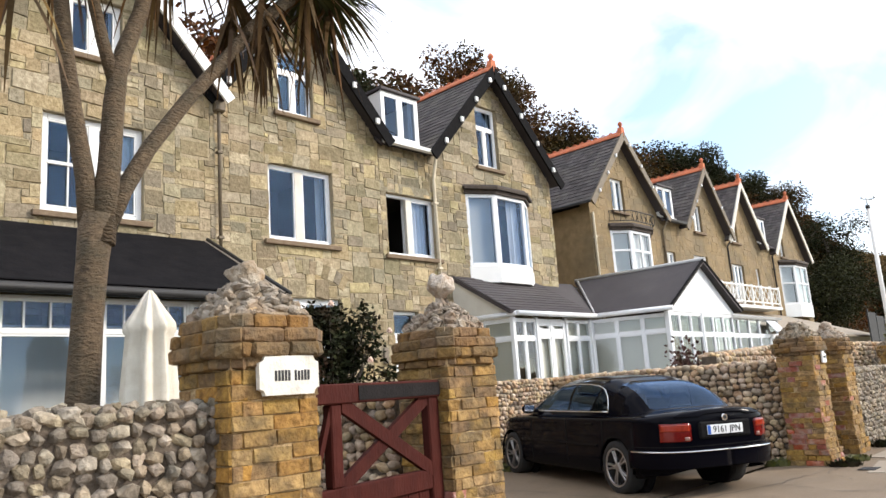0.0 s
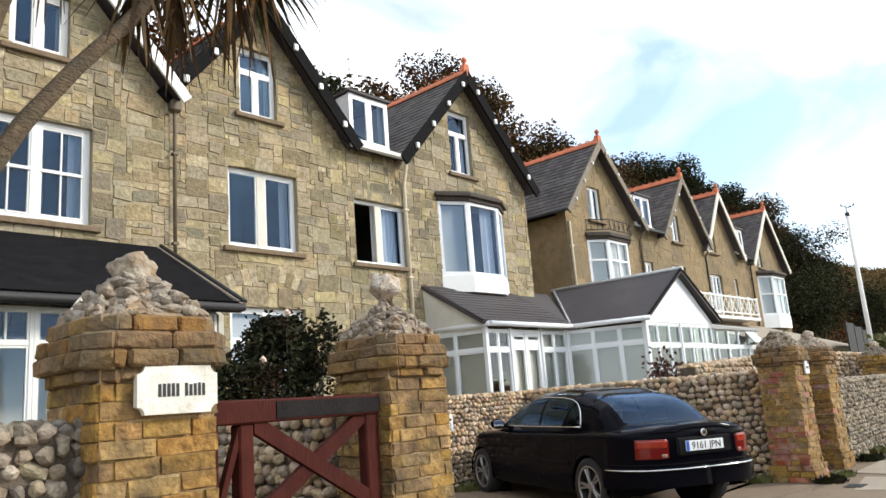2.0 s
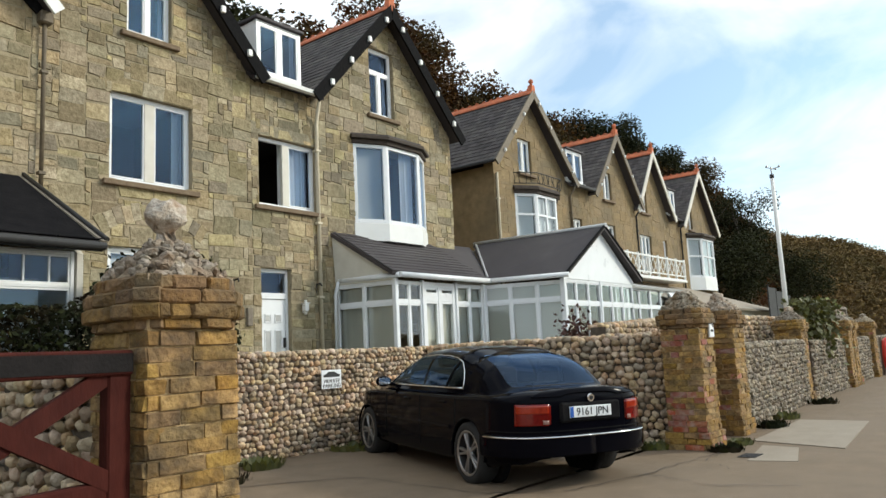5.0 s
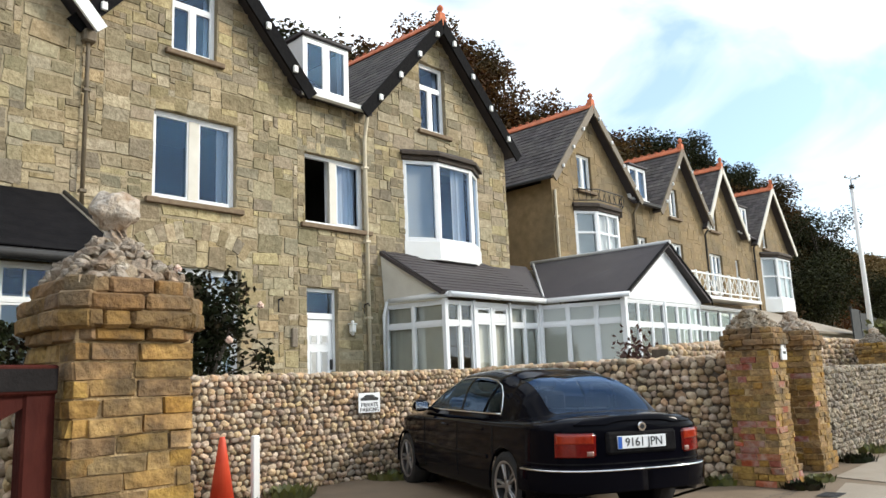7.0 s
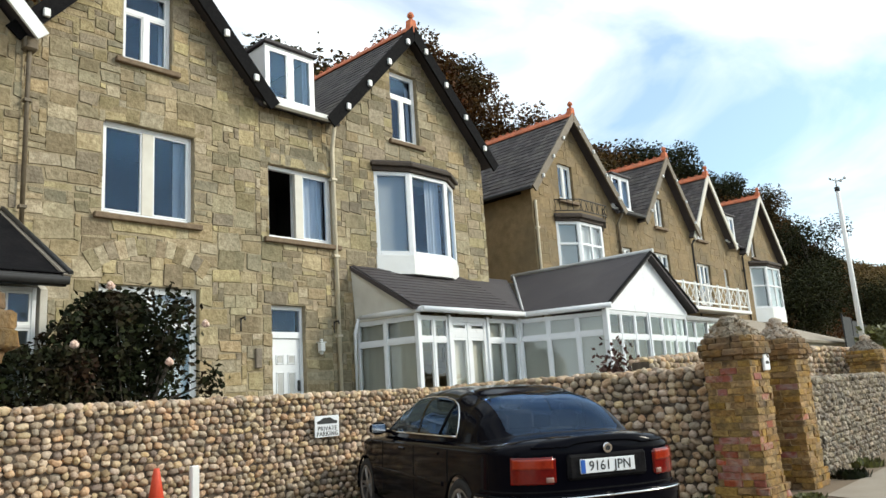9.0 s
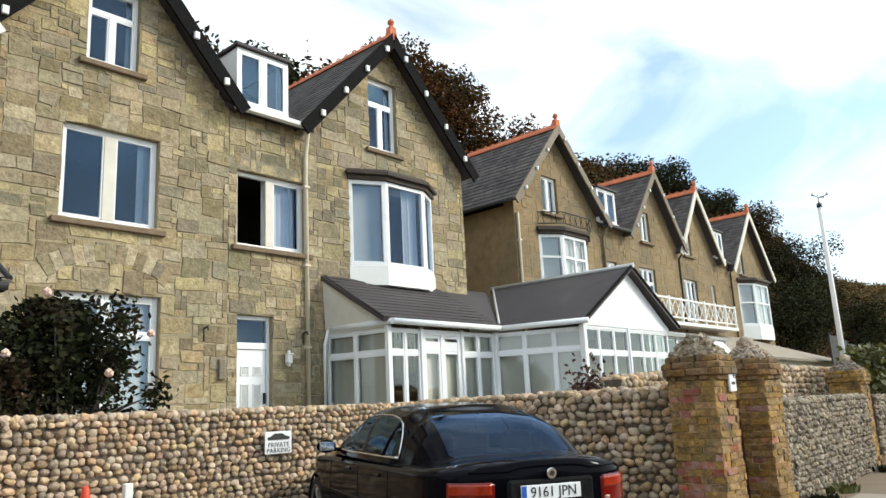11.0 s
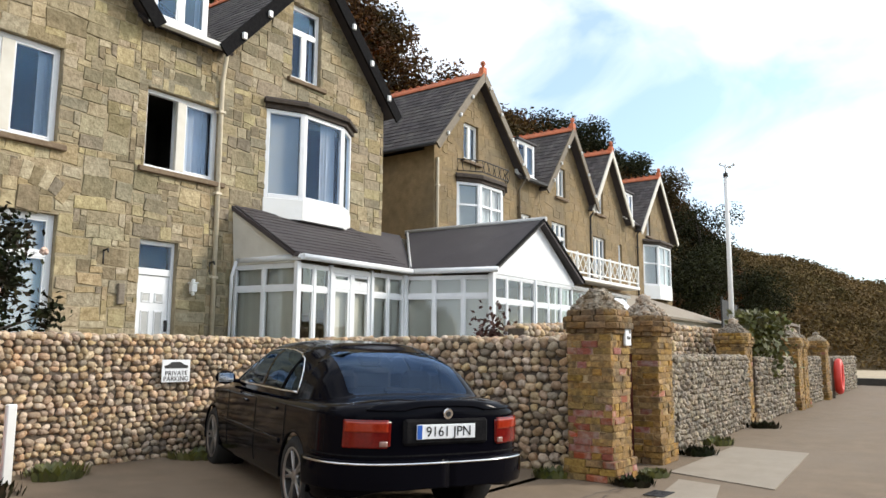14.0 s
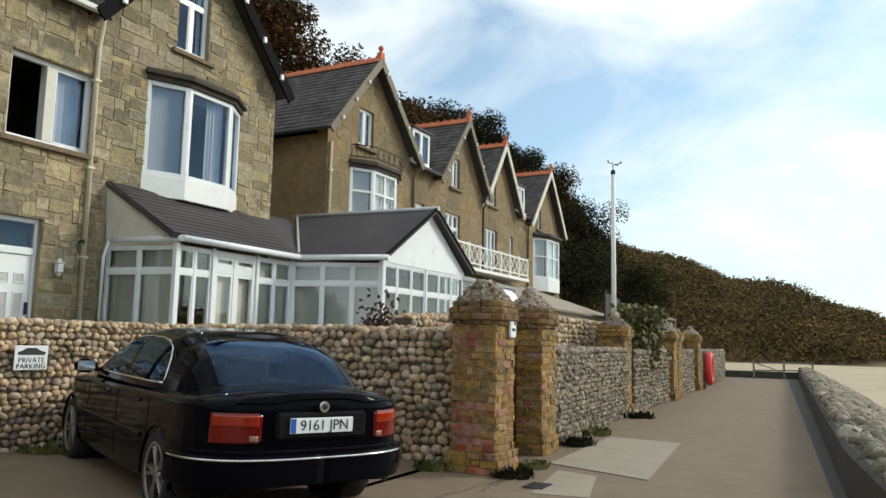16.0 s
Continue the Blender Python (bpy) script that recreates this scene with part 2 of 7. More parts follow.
LEAF_ROSE = material("rose_leaf", (0.010, 0.014, 0.006), (0.026, 0.030, 0.011), 7, 0.8, spec=0.12, rand=0.4, island=True, stain=(0.035, 0.014, 0.010), stain_scale=2.5, stain_amount=0.7)
LEAF_RED = material("dark_red_leaf", (0.045, 0.018, 0.012), (0.10, 0.035, 0.02), 7, 0.7, rand=0.4, island=True)
LEAF_HILL = material("hill_leaf", (0.030, 0.030, 0.011), (0.085, 0.056, 0.022), 0.30, 0.9, spec=0.1, rand=0.40, island=True, stain=(0.14, 0.045, 0.018), stain_scale=0.12, stain_amount=0.9)
LEAF_DARK = material("dark_tree_leaf", (0.016, 0.020, 0.009), (0.036, 0.036, 0.014), 0.8, 0.9, spec=0.1, rand=0.45, island=True)
LEAF_FAR = material("far_leaf", (0.055, 0.050, 0.018), (0.20, 0.128, 0.054), 0.09, 0.9, spec=0.1, rand=0.22, island=True, stain=(0.24, 0.15, 0.065), stain_scale=0.035, stain_amount=0.85)
LEAF_VINE = material("vine_leaf", (0.07, 0.085, 0.02), (0.13, 0.12, 0.03), 7, 0.6, rand=0.4, island=True)
HEADLAND_SOIL = material("headland_bracken", (0.085, 0.060, 0.026), (0.15, 0.10, 0.045), 0.3, 1.0, stain=(0.20, 0.14, 0.07), stain_scale=0.06, stain_amount=0.7)
HILL_SOIL = material("hill_soil", (0.035, 0.033, 0.016), (0.06, 0.048, 0.025), 0.6, 1.0)
FLOWER = material("pale_rose", (0.62, 0.42, 0.34), (0.72, 0.55, 0.45), 20, 0.7)
CANVAS = material("cream_canvas", (0.60, 0.55, 0.45), (0.70, 0.66, 0.57), 7, 0.9, 0.3, 60, stain=(0.46, 0.40, 0.31), stain_scale=3, stain_amount=0.4)
PLASTIC_RED = material("red_plastic", (0.55, 0.045, 0.015), (0.66, 0.08, 0.03), 6, 0.5, 0.1, 30)
BUOY_RED = material("lifebuoy_red", (0.60, 0.03, 0.02), (0.68, 0.06, 0.04), 6, 0.5)
CURTAIN = material("net_curtain", (0.62, 0.63, 0.64), (0.72, 0.73, 0.74), 3, 0.9, 0.2, 20)
BLIND = material("grey_blind", (0.66, 0.63, 0.55), (0.73, 0.70, 0.62), 2, 0.85, 0.2, 30)
# near-black colour that stands for the shade of unlit interiors
ROOM_SHADE = material("room_shade", (0.025, 0.022, 0.02), (0.04, 0.036, 0.032), 1, 0.9)
PANE_CLEAR = glass("conservatory_glass", (0.93, 0.96, 0.96), 0.01, 1.95, (0.88, 0.96, 1.0))
PANE = glass("window_glass", (0.78, 0.86, 0.95), 0.01, 1.7)
CAR_PAINT = material("black_car_paint", (0.003, 0.003, 0.005), (0.003, 0.003, 0.005), 2, 0.10, spec=0.05, coat=0.0)
CAR_GLASS = glass("car_glass", (0.34, 0.40, 0.46), 0.01, 1.55)
RUBBER = material("tyre_rubber", (0.012, 0.012, 0.012), (0.02, 0.02, 0.02), 30, 0.85, 0.3, 80)
ALLOY = material("alloy", (0.34, 0.34, 0.35), (0.46, 0.46, 0.47), 5, 0.3, metal=0.9)
CHROME = material("chrome", (0.75, 0.75, 0.76), None, 5, 0.12, metal=1.0)
LAMP_RED = material("red_lens", (0.11, 0.005, 0.004), (0.17, 0.008, 0.005), 30, 0.12, coat=0.1)
LAMP_AMBER = material("orange_red_lens", (0.24, 0.018, 0.005), (0.34, 0.03, 0.009), 30, 0.12, coat=0.1)
LAMP_CLEAR = material("clear_lens", (0.26, 0.14, 0.11), (0.34, 0.20, 0.16), 12, 0.15)
CAR_INSIDE = material("car_upholstery", (0.03, 0.03, 0.034), (0.055, 0.055, 0.06), 20, 0.9)
PLATE_WHITE = material("plate_white", (0.74, 0.75, 0.76), (0.80, 0.81, 0.82), 6, 0.4)
PLATE_BLUE = material("plate_blue", (0.02, 0.10, 0.42), None, 6, 0.4)
INK = material("black_lettering", (0.015, 0.015, 0.016), (0.03, 0.03, 0.03), 20, 0.7)
SIGN_CREAM = material("worn_sign_paint", (0.70, 0.68, 0.60), (0.80, 0.78, 0.72), 9, 0.6, 0.3, 40, stain=(0.45, 0.40, 0.32), stain_scale=8, stain_amount=0.6)
POLE_WHITE = material("white_pole", (0.74, 0.73, 0.70), (0.80, 0.79, 0.76), 5, 0.5)
GALVANISED = material("galvanised_rail", (0.42, 0.42, 0.41), (0.52, 0.52, 0.51), 8, 0.5, metal=0.5)
SHED_WOOD = material("weathered_wood", (0.16, 0.13, 0.10), (0.26, 0.22, 0.17), 8, 0.9, 0.5, 40)
NET_DARK = material("dark_net_panel", (0.02, 0.022, 0.022), (0.04, 0.04, 0.04), 8, 0.8)


# ---- mesh helpers ----
def bm_box(bm, x0, x1, y0, y1, z0, z1, bevel=0.0, m=None):
    r = bmesh.ops.create_cube(bm, size=1.0)
    vs = r["verts"]
    bmesh.ops.scale(bm, vec=(abs(x1 - x0), abs(y1 - y0), abs(z1 - z0)), verts=vs)
    if bevel:
        es = list({e for v in vs for e in v.link_edges})
        out = bmesh.ops.bevel(bm, geom=es, offset=bevel, segments=1, affect="EDGES", profile=0.5)
        vs = list({v for f in out["faces"] for v in f.verts} | {v for v in vs if v.is_valid})
    bmesh.ops.translate(bm, vec=((x0 + x1) / 2, (y0 + y1) / 2, (z0 + z1) / 2), verts=vs)
    if m is not None:
        bmesh.ops.transform(bm, matrix=m, verts=vs)
    return vs


def bm_prism(bm, poly, vec):
    """A closed solid: the polygon (3D points) pushed along vec."""
    a = [bm.verts.new(p) for p in poly]
    b = [bm.verts.new(Vector(p) + Vector(vec)) for p in poly]
    bm.faces.new(a)
    bm.faces.new(b[::-1])
    for i in range(len(a)):
        j = (i + 1) % len(a)
        bm.faces.new((a[j], a[i], b[i], b[j]))
    bmesh.ops.recalc_face_normals(bm, faces=bm.faces[:])
    return a + b


def bm_tube(bm, pts, radii, seg=8, cap=True):
    """A tapered tube along the points."""
    rings = []
    n = len(pts)
    for i in range(n):
        d = (Vector(pts[min(i + 1, n - 1)]) - Vector(pts[max(i - 1, 0)])).normalized()
        u = d.cross(Vector((0, 0, 1)))
        if u.length < 0.01:
            u = d.cross(Vector((0, 1, 0)))
        u.normalize()
        v = d.cross(u)
        r = radii[i] if isinstance(radii, (list, tuple)) else radii
        rings.append([bm.verts.new(Vector(pts[i]) + r * (math.cos(2 * math.pi * k / seg) * u + math.sin(2 * math.pi * k / seg) * v)) for k in range(seg)])
    for a, b in zip(rings, rings[1:]):
        for k in range(seg):
            f = bm.faces.new((a[k], a[(k + 1) % seg], b[(k + 1) % seg], b[k]))
            f.smooth = True
    if cap:
        bm.faces.new(rings[0])
        bm.faces.new(rings[-1][::-1])
    bmesh.ops.recalc_face_normals(bm, faces=bm.faces[:])


WORLD_OF = {}


def thing(name, place=(0, 0, 0), label="", category="", group="", kind="", turn=0):
    ob = new(name)
    ob.matrix_basis = pose(*place, 0, 0, turn)
    WORLD_OF[ob.name] = ob.matrix_basis.copy()
    ob.empty_display_size = 0.1
    return tagged(ob, label, category, group, kind)


def part(name, bm, mat, parent=None, label="", world=True, smooth=False):
    """Links a bmesh as one mesh object; its points are in the world, or, with world off, in its parent's own frame."""
    me = bpy.data.meshes.new(name)
    if smooth:
        for f in bm.faces:
            f.smooth = True
    bm.to_mesh(me)
    bm.free()
    return part_of(name, me, mat, parent, label, world)


def part_of(name, me, mat, parent=None, label="", world=True):
    for one in (mat if isinstance(mat, (list, tuple)) else [mat]):
        me.materials.append(one)
    ob = new(name, me)
    if parent is not None:
        ob.parent = parent
        if world:
            me.transform(WORLD_OF[parent.name].inverted())
            WORLD_OF[ob.name] = WORLD_OF[parent.name]
        else:
            WORLD_OF[ob.name] = WORLD_OF[parent.name]
    else:
        WORLD_OF[ob.name] = Matrix()
    return tagged(ob, label)


def mesh_from(name, verts, faces):
    me = bpy.data.meshes.new(name)
    me.from_pydata(verts, [], faces)
    me.update()
    return me


def box_part(name, mat, parent, x0, x1, y0, y1, z0, z1, bevel=0.0, label="", world=True):
    bm = bmesh.new()
    bm_box(bm, x0, x1, y0, y1, z0, z1, bevel)
    return part(name, bm, mat, parent, label, world)


def structure(name, bm, mat, label, category):
    return tagged(part(name, bm, mat), label, category, "", "structure")


# ---- ground ----
def grid_mesh(name, xs, ys, height, mat, label, category):
    bm = bmesh.new()
    rows = [[bm.verts.new((x, y, height(x, y))) for y in ys] for x in xs]
    for a, b in zip(rows, rows[1:]):
        for j in range(len(ys) - 1):
            bm.faces.new((a[j], b[j], b[j + 1], a[j + 1])).smooth = True
    return structure(name, bm, mat, label, category)


def sea_line(x):
    """The promenade's seaward edge."""
    return 0.06 + 0.058 * (x - 12.4) if x > 12.4 else 0.06 - 0.11 * (12.4 - x)


def bay_height(y):
    """The parking bay rises gently towards its back wall."""
    return 0.004 + 0.07 * max(0, (y - 4.4) / 3.5)


bm = bmesh.new()
bmesh.ops.create_grid(bm, x_segments=40, y_segments=40, size=2500)
for v in bm.verts:
    v.co.z = -0.75
ground = structure("ground", bm, SAND, "pale sandy beach running out to the horizon", "ground")

bm = bmesh.new()
bm_prism(bm, [(-40, -6, -0.9), (12.4, sea_line(12.4), -0.9), (41, sea_line(41), -0.9), (41, 5.2, -0.9), (13, 3.9, -0.9), (-40, 4.4, -0.9)], (0, 0, 0.9))
promenade = structure("pavement", bm, CONCRETE, "worn buff concrete promenade with cracks and patches", "pavement")
grid_mesh("parking_bay_ground", [4.4 + 0.5 * i for i in range(16)], [4.0 + 0.5 * i for i in range(9)],
          lambda x, y: bay_height(y) + 0.006 * noise.noise((x, y, 0)), CONCRETE, "cracked concrete parking bay sloping up to the wall", "pavement")
bm = bmesh.new()
bm_prism(bm, [(12.15, 1.80, 0.0), (15.3, 2.05, 0.0), (15.4, 3.05, 0.0), (12.6, 2.98, 0.0)], (0, 0, 0.012))
structure("pavement_slab", bm, SLAB, "pale concrete slab set in the promenade", "pavement")
bm = bmesh.new()
bm_prism(bm, [(11.0, 2.05, 0), (12.1, 2.3, 0), (12.2, 2.75, 0), (10.9, 2.55, 0)], (0, 0, 0.006))
structure("pavement_patch", bm, SLAB, "lighter concrete patch before the gate piers", "pavement")
# damp channel along the sea wall
bm = bmesh.new()
bm_prism(bm, [(5, sea_line(5) + 0.02, 0), (41, sea_line(41) + 0.02, 0), (41, sea_line(41) + 0.42, 0), (5, sea_line(5) + 0.42, 0)], (0, 0, 0.006))
structure("drain_channel", bm, DAMP_SHADE_DARK, "damp dark channel along the sea wall", "drain")

# garden terrace behind the walls, and the ground rising to the wooded slope
bm = bmesh.new()
bm_prism(bm, [(-30, 3.0, -0.3), (2.0, 3.0, -0.3), (4.2, 3.5, -0.3), (4.2, 8.2, -0.3), (12.2, 8.2, -0.3), (12.2, 3.8, -0.3), (41, 5.0, -0.3), (41, 24, -0.3), (-30, 24, -0.3)], (0, 0, 0.9))
garden = structure("garden_ground", bm, EARTH, "raised garden terrace of earth and rough grass", "ground")


# ---- wooded slope ----
def slope_height(x, y):
    bank = max(0.0, min(1.0, (y - 16.5) / 10.0))
    top = 16.6 + 1.0 * noise.noise((x * 0.05, 3.1, 0)) + (0.8 if x > 52 else 0)
    far = max(0.0, min(1.0, (x - 84) / 30))
    h = -0.4 + bank ** 0.8 * top * (1 - far) + max(0, y - 28.5) * 0.10 * (1 - far)
    return h + 1.2 * noise.noise((x * 0.16, y * 0.16, 1.7)) * bank


grid_mesh("hillside", [-60 + 4 * i for i in range(44)], [17 + 1.5 * i for i in range(40)], slope_height, HILL_SOIL, "steep bank of dark soil under the trees", "hill")


def headland_height(x, y):
    """A long ridge that falls from the bank to the point."""
    crest = -0.4
    for (ya, za), (yb, zb) in zip(RIDGE, RIDGE[1:]):
        if ya <= y <= yb:
            crest = za + (zb - za) * (y - ya) / (yb - ya)
    if y > RIDGE[-1][0]:
        crest = RIDGE[-1][1]
    rise = max(0.0, min(1.0, (x - 118 - 6 * noise.noise((y * 0.06, 0.3, 0))) / 34.0))
    folds = 2.2 * noise.noise((x * 0.05, y * 0.05, 2.0)) + 1.3 * noise.noise((x * 0.13, y * 0.13, 7.0))
    return -0.8 + crest * rise ** 0.7 + folds * rise * min(1.0, crest / 8 + 0.1)


RIDGE = ((-24, -0.2), (-16, 0.8), (-7, 5.6), (7, 11.6), (16.5, 13.8), (26.5, 16.8), (39, 21.0), (60, 26.0))
grid_mesh("headland", [112 + 3 * i for i in range(30)], [-40 + 3 * i for i in range(52)], headland_height, HEADLAND_SOIL, "long wooded headland falling to the beach", "hill")


def leaf_clumps(name, mat, label, spots, rng, size, leaves=7, category="foliage"):
    """Many small crossed leaf cards with uneven outline, one mesh."""
    verts, faces = [], []
    for (x, y, z, r) in spots:
        for _ in range(leaves):
            d = Vector((rng.gauss(0, 1), rng.gauss(0, 1), rng.gauss(0, 0.8)))
            d = d.normalized() * r * rng.random() ** 0.4
            c = Vector((x, y, z)) + d
            u = Vector((rng.gauss(0, 1), rng.gauss(0, 1), rng.gauss(0, 0.6))).normalized()
            w = u.cross(Vector((rng.gauss(0, 1), rng.gauss(0, 1), rng.gauss(0, 1)))).normalized()
            s = size * rng.uniform(0.6, 1.4)
            k = len(verts)
            verts += [c - u * s, c + w * s * 0.5 - u * s * 0.15, c + u * s, c - w * s * 0.55 + u * s * 0.1]
            faces.append((k, k + 1, k + 2, k + 3))
    ob = part_of(name, mesh_from(name, verts, faces), mat)
    return tagged(ob, label, category, "", "stuff")


rng = random.Random(4)
spots = []
for _ in range(7000):
    x, y = rng.uniform(8, 112), 17.5 + 16 * rng.random() ** 0.8
    if x < 22 and rng.random() < 0.4:
        continue
    spots.append((x, y, slope_height(x, y) + rng.uniform(0.1, 1.0), rng.uniform(0.7, 1.5)))
leaf_clumps("woodland", LEAF_HILL, "dense dark autumn woodland covering the steep bank", spots, rng, 0.145, 40, "woodland")
spots = []
for _ in range(9500):
    x, y = rng.uniform(118, 166), rng.uniform(-20, 62)
    spots.append((x, y, headland_height(x, y) + rng.uniform(0, 0.9), rng.uniform(0.8, 1.6)))
leaf_clumps("headland_scrub", LEAF_FAR, "brown and green autumn scrub on the headland", spots, rng, 0.26, 18, "woodland")


# ---- masonry ----
def cell_polygons(x0, x1, z0, z1, lines):
    """The rectangle cut by the half-planes a*x + b*z <= c."""
    poly = [(x0, z0), (x1, z0), (x1, z1), (x0, z1)]
    for a, b, c in lines:
        out = []
        for i, p in enumerate(poly):
            q = poly[(i + 1) % len(poly)]
            dp, dq = a * p[0] + b * p[1] - c, a * q[0] + b * q[1] - c
            if dp <= 1e-6:
                out.append(p)
            if dp * dq < -1e-12:
                t = dp / (dp - dq)
                out.append((p[0] + t * (q[0] - p[0]), p[1] + t * (q[1] - p[1])))
        poly = out
        if len(poly) < 3:
            return None
    return poly


def gable_lines(x0, x1, ze, ax, az):
    """Half-planes a little under a gable's two slopes."""
    ze, az = ze - 0.15, az - 0.15
    s1, s2 = (az - ze) / (ax - x0), (az - ze) / (x1 - ax)
    return [(-s1, 1, ze - s1 * x0), (s2, 1, ze + s2 * x1)]


def wall_bm(bm, panels, openings, y, thick):
    """Panels (x0, x1, z0, z1, lines) pierced by openings (x0, x1, z0, z1), pushed back by thick."""
    for x0, x1, z0, z1, lines in panels:
        xs = sorted({x0, x1, *[v for o in openings for v in o[:2] if x0 < v < x1]})
        zs = sorted({z0, z1, *[v for o in openings for v in o[2:] if z0 < v < z1]})
        for a, b in zip(xs, xs[1:]):
            for c, d in zip(zs, zs[1:]):
                mx, mz = (a + b) / 2, (c + d) / 2
                if any(o[0] < mx < o[1] and o[2] < mz < o[3] for o in openings):
                    continue
                poly = cell_polygons(a, b, c, d, lines)
                if poly:
                    bm.faces.new([bm.verts.new((p[0], y, p[1])) for p in poly])
    bmesh.ops.remove_doubles(bm, verts=bm.verts[:], dist=0.0005)
    out = bmesh.ops.extrude_face_region(bm, geom=bm.faces[:])
    bmesh.ops.translate(bm, vec=(0, thick, 0), verts=[v for v in out["geom"] if isinstance(v, bmesh.types.BMVert)])
    bmesh.ops.recalc_face_normals(bm, faces=bm.faces[:])


def block_mesh(name, rng, rough=0.12):
    """A unit block, 1 x 1 x 1, with chamfered and slightly uneven front edges."""
    e = 0.05
    back = [(-0.5, 0.5, -0.5), (0.5, 0.5, -0.5), (0.5, 0.5, 0.5), (-0.5, 0.5, 0.5)]
    mid = [(x + rng.uniform(-rough, rough) * 0.5, -0.1, z + rng.uniform(-rough, rough) * 0.8) for x, _, z in back]
    front = [(mx * (1 - e), -0.5 + rng.uniform(-0.1, 0.1), mz * (1 - 1.6 * e)) for mx, _, mz in mid]
    v = back + mid + front
    f = [(8, 9, 10, 11)]
    for i in range(4):
        j = (i + 1) % 4
        f += [(i, j, 4 + j, 4 + i), (4 + i, 4 + j, 8 + j, 8 + i)]
    return v, f


rng = random.Random(11)
BLOCKS = [block_mesh("stone", rng) for _ in range(8)]


class Pieces:
    """Lays alike pieces: the first as objects on shared meshes, the rest joined into one part."""

    def __init__(self, name, shapes, mat, mat_joined, parent, limit=300, rest="joined"):
        self.name, self.shapes, self.mat, self.joined, self.parent, self.limit, self.rest = name, shapes, mat, mat_joined, parent, limit, rest
        self.meshes, self.count, self.v, self.f = [], 0, [], []

    def add(self, m, k=0):
        v, f = self.shapes[k % len(self.shapes)]
        if self.count < self.limit:
            if not self.meshes:
                for vv, ff in self.shapes:
                    me = mesh_from(self.name, vv, ff)
                    me.materials.append(self.mat)
                    self.meshes.append(me)
            ob = new(self.name, self.meshes[k % len(self.meshes)])
            ob.parent = self.parent
            ob.matrix_basis = WORLD_OF[self.parent.name].inverted() @ m
            self.count += 1
        else:
            n = len(self.v)
            self.v += [m @ Vector(p) for p in v]
            self.f += [tuple(n + i for i in face) for face in f]

    def done(self, smooth=False):
        if self.v:
            me = mesh_from(self.rest, self.v, self.f)
            if smooth:
                for p in me.polygons:
                    p.use_smooth = True
            ob = part_of(self.rest, me, self.joined, self.parent)
            tagged(ob, kind="stuff")
        if smooth:
            for me in self.meshes:
                for p in me.polygons:
                    p.use_smooth = True


STONE_SIZES = ((4, 2), (5, 2), (3, 2), (4, 3), (3, 3), (2, 2), (5, 3), (6, 3), (3, 1), (2, 1), (4, 1), (2, 3), (1, 1), (6, 2))
STONE_ODDS = (10, 7, 10, 6, 4, 8, 4, 1, 7, 6, 4, 1, 3, 3)


def lay_stones(pieces, panels, openings, y, rng, cell=0.102, proud=0.013, gap=0.011):
    """Uncoursed squared rubble: blocks of many sizes packed on a fine module, cut round openings and slopes."""
    laid = []
    for x0, x1, z0, z1, lines in panels:
        nx, nz = max(1, round((x1 - x0) / cell)), max(1, round((z1 - z0) / cell))
        cx, cz = (x1 - x0) / nx, (z1 - z0) / nz
        free = {}
        for i in range(nx):
            for j in range(nz):
                px, pz = x0 + (i + 0.5) * cx, z0 + (j + 0.5) * cz
                clear = not any(o[0] < px < o[1] and o[2] < pz < o[3] for o in openings)
                free[i, j] = clear and all(a * px + b * pz <= c - 0.05 for a, b, c in lines)
        bend = [0.035 * noise.noise((i * 0.21, 3.3, x0)) for i in range(nx + 1)]
        for j in range(nz):
            for i in range(nx):
                if not free.get((i, j)):
                    continue
                for w, h in rng.choices(STONE_SIZES, STONE_ODDS, k=5) + [(2, 1), (1, 2), (1, 1)]:
                    if all(free.get((i + p, j + q)) for p in range(w) for q in range(h)):
                        break
                for p in range(w):
                    for q in range(h):
                        free[i + p, j + q] = False
                a, b, c, d = x0 + i * cx, x0 + (i + w) * cx, z0 + j * cz, z0 + (j + h) * cz
                for o in openings:                   # butt the block against the reveal that it stands beside
                    if o[2] < (c + d) / 2 < o[3]:
                        a = o[1] if abs(a - o[1]) < cx else a
                        b = o[0] if abs(b - o[0]) < cx else b
                    if o[0] < (a + b) / 2 < o[1]:
                        c = o[3] if abs(c - o[3]) < cz else c
                        d = o[2] if abs(d - o[2]) < cz else d
                laid.append((a, b, c + bend[i], d + bend[min(i + w, nx)]))
    laid.sort(key=lambda s: abs(s[0] - 9.5) + 0.5 * abs(s[2] - 4.0))
    for a, b, c, d in laid:
        g, p = gap * rng.uniform(0.6, 1.7), proud * rng.uniform(0.4, 1.7)
        m = Matrix.LocRotScale(((a + b) / 2, y - p / 2 + 0.02, (c + d) / 2), Euler((rng.uniform(-0.02, 0.02), rng.uniform(-0.05, 0.05), rng.uniform(-0.02, 0.02))), (b - a - g, p + 0.04, max(d - c, 0.05) - g))
        pieces.add(m, rng.randrange(8))


# ---- openings ----
def sub_thing(name, parent, place):
    """An Empty under a thing, to hold the pieces of one part."""
    ob = new(name)
    ob.parent = parent
    ob.matrix_basis = WORLD_OF[parent.name].inverted() @ Matrix.Translation(place)
    WORLD_OF[ob.name] = Matrix.Translation(place)
    ob.empty_display_size = 0.05
    return ob


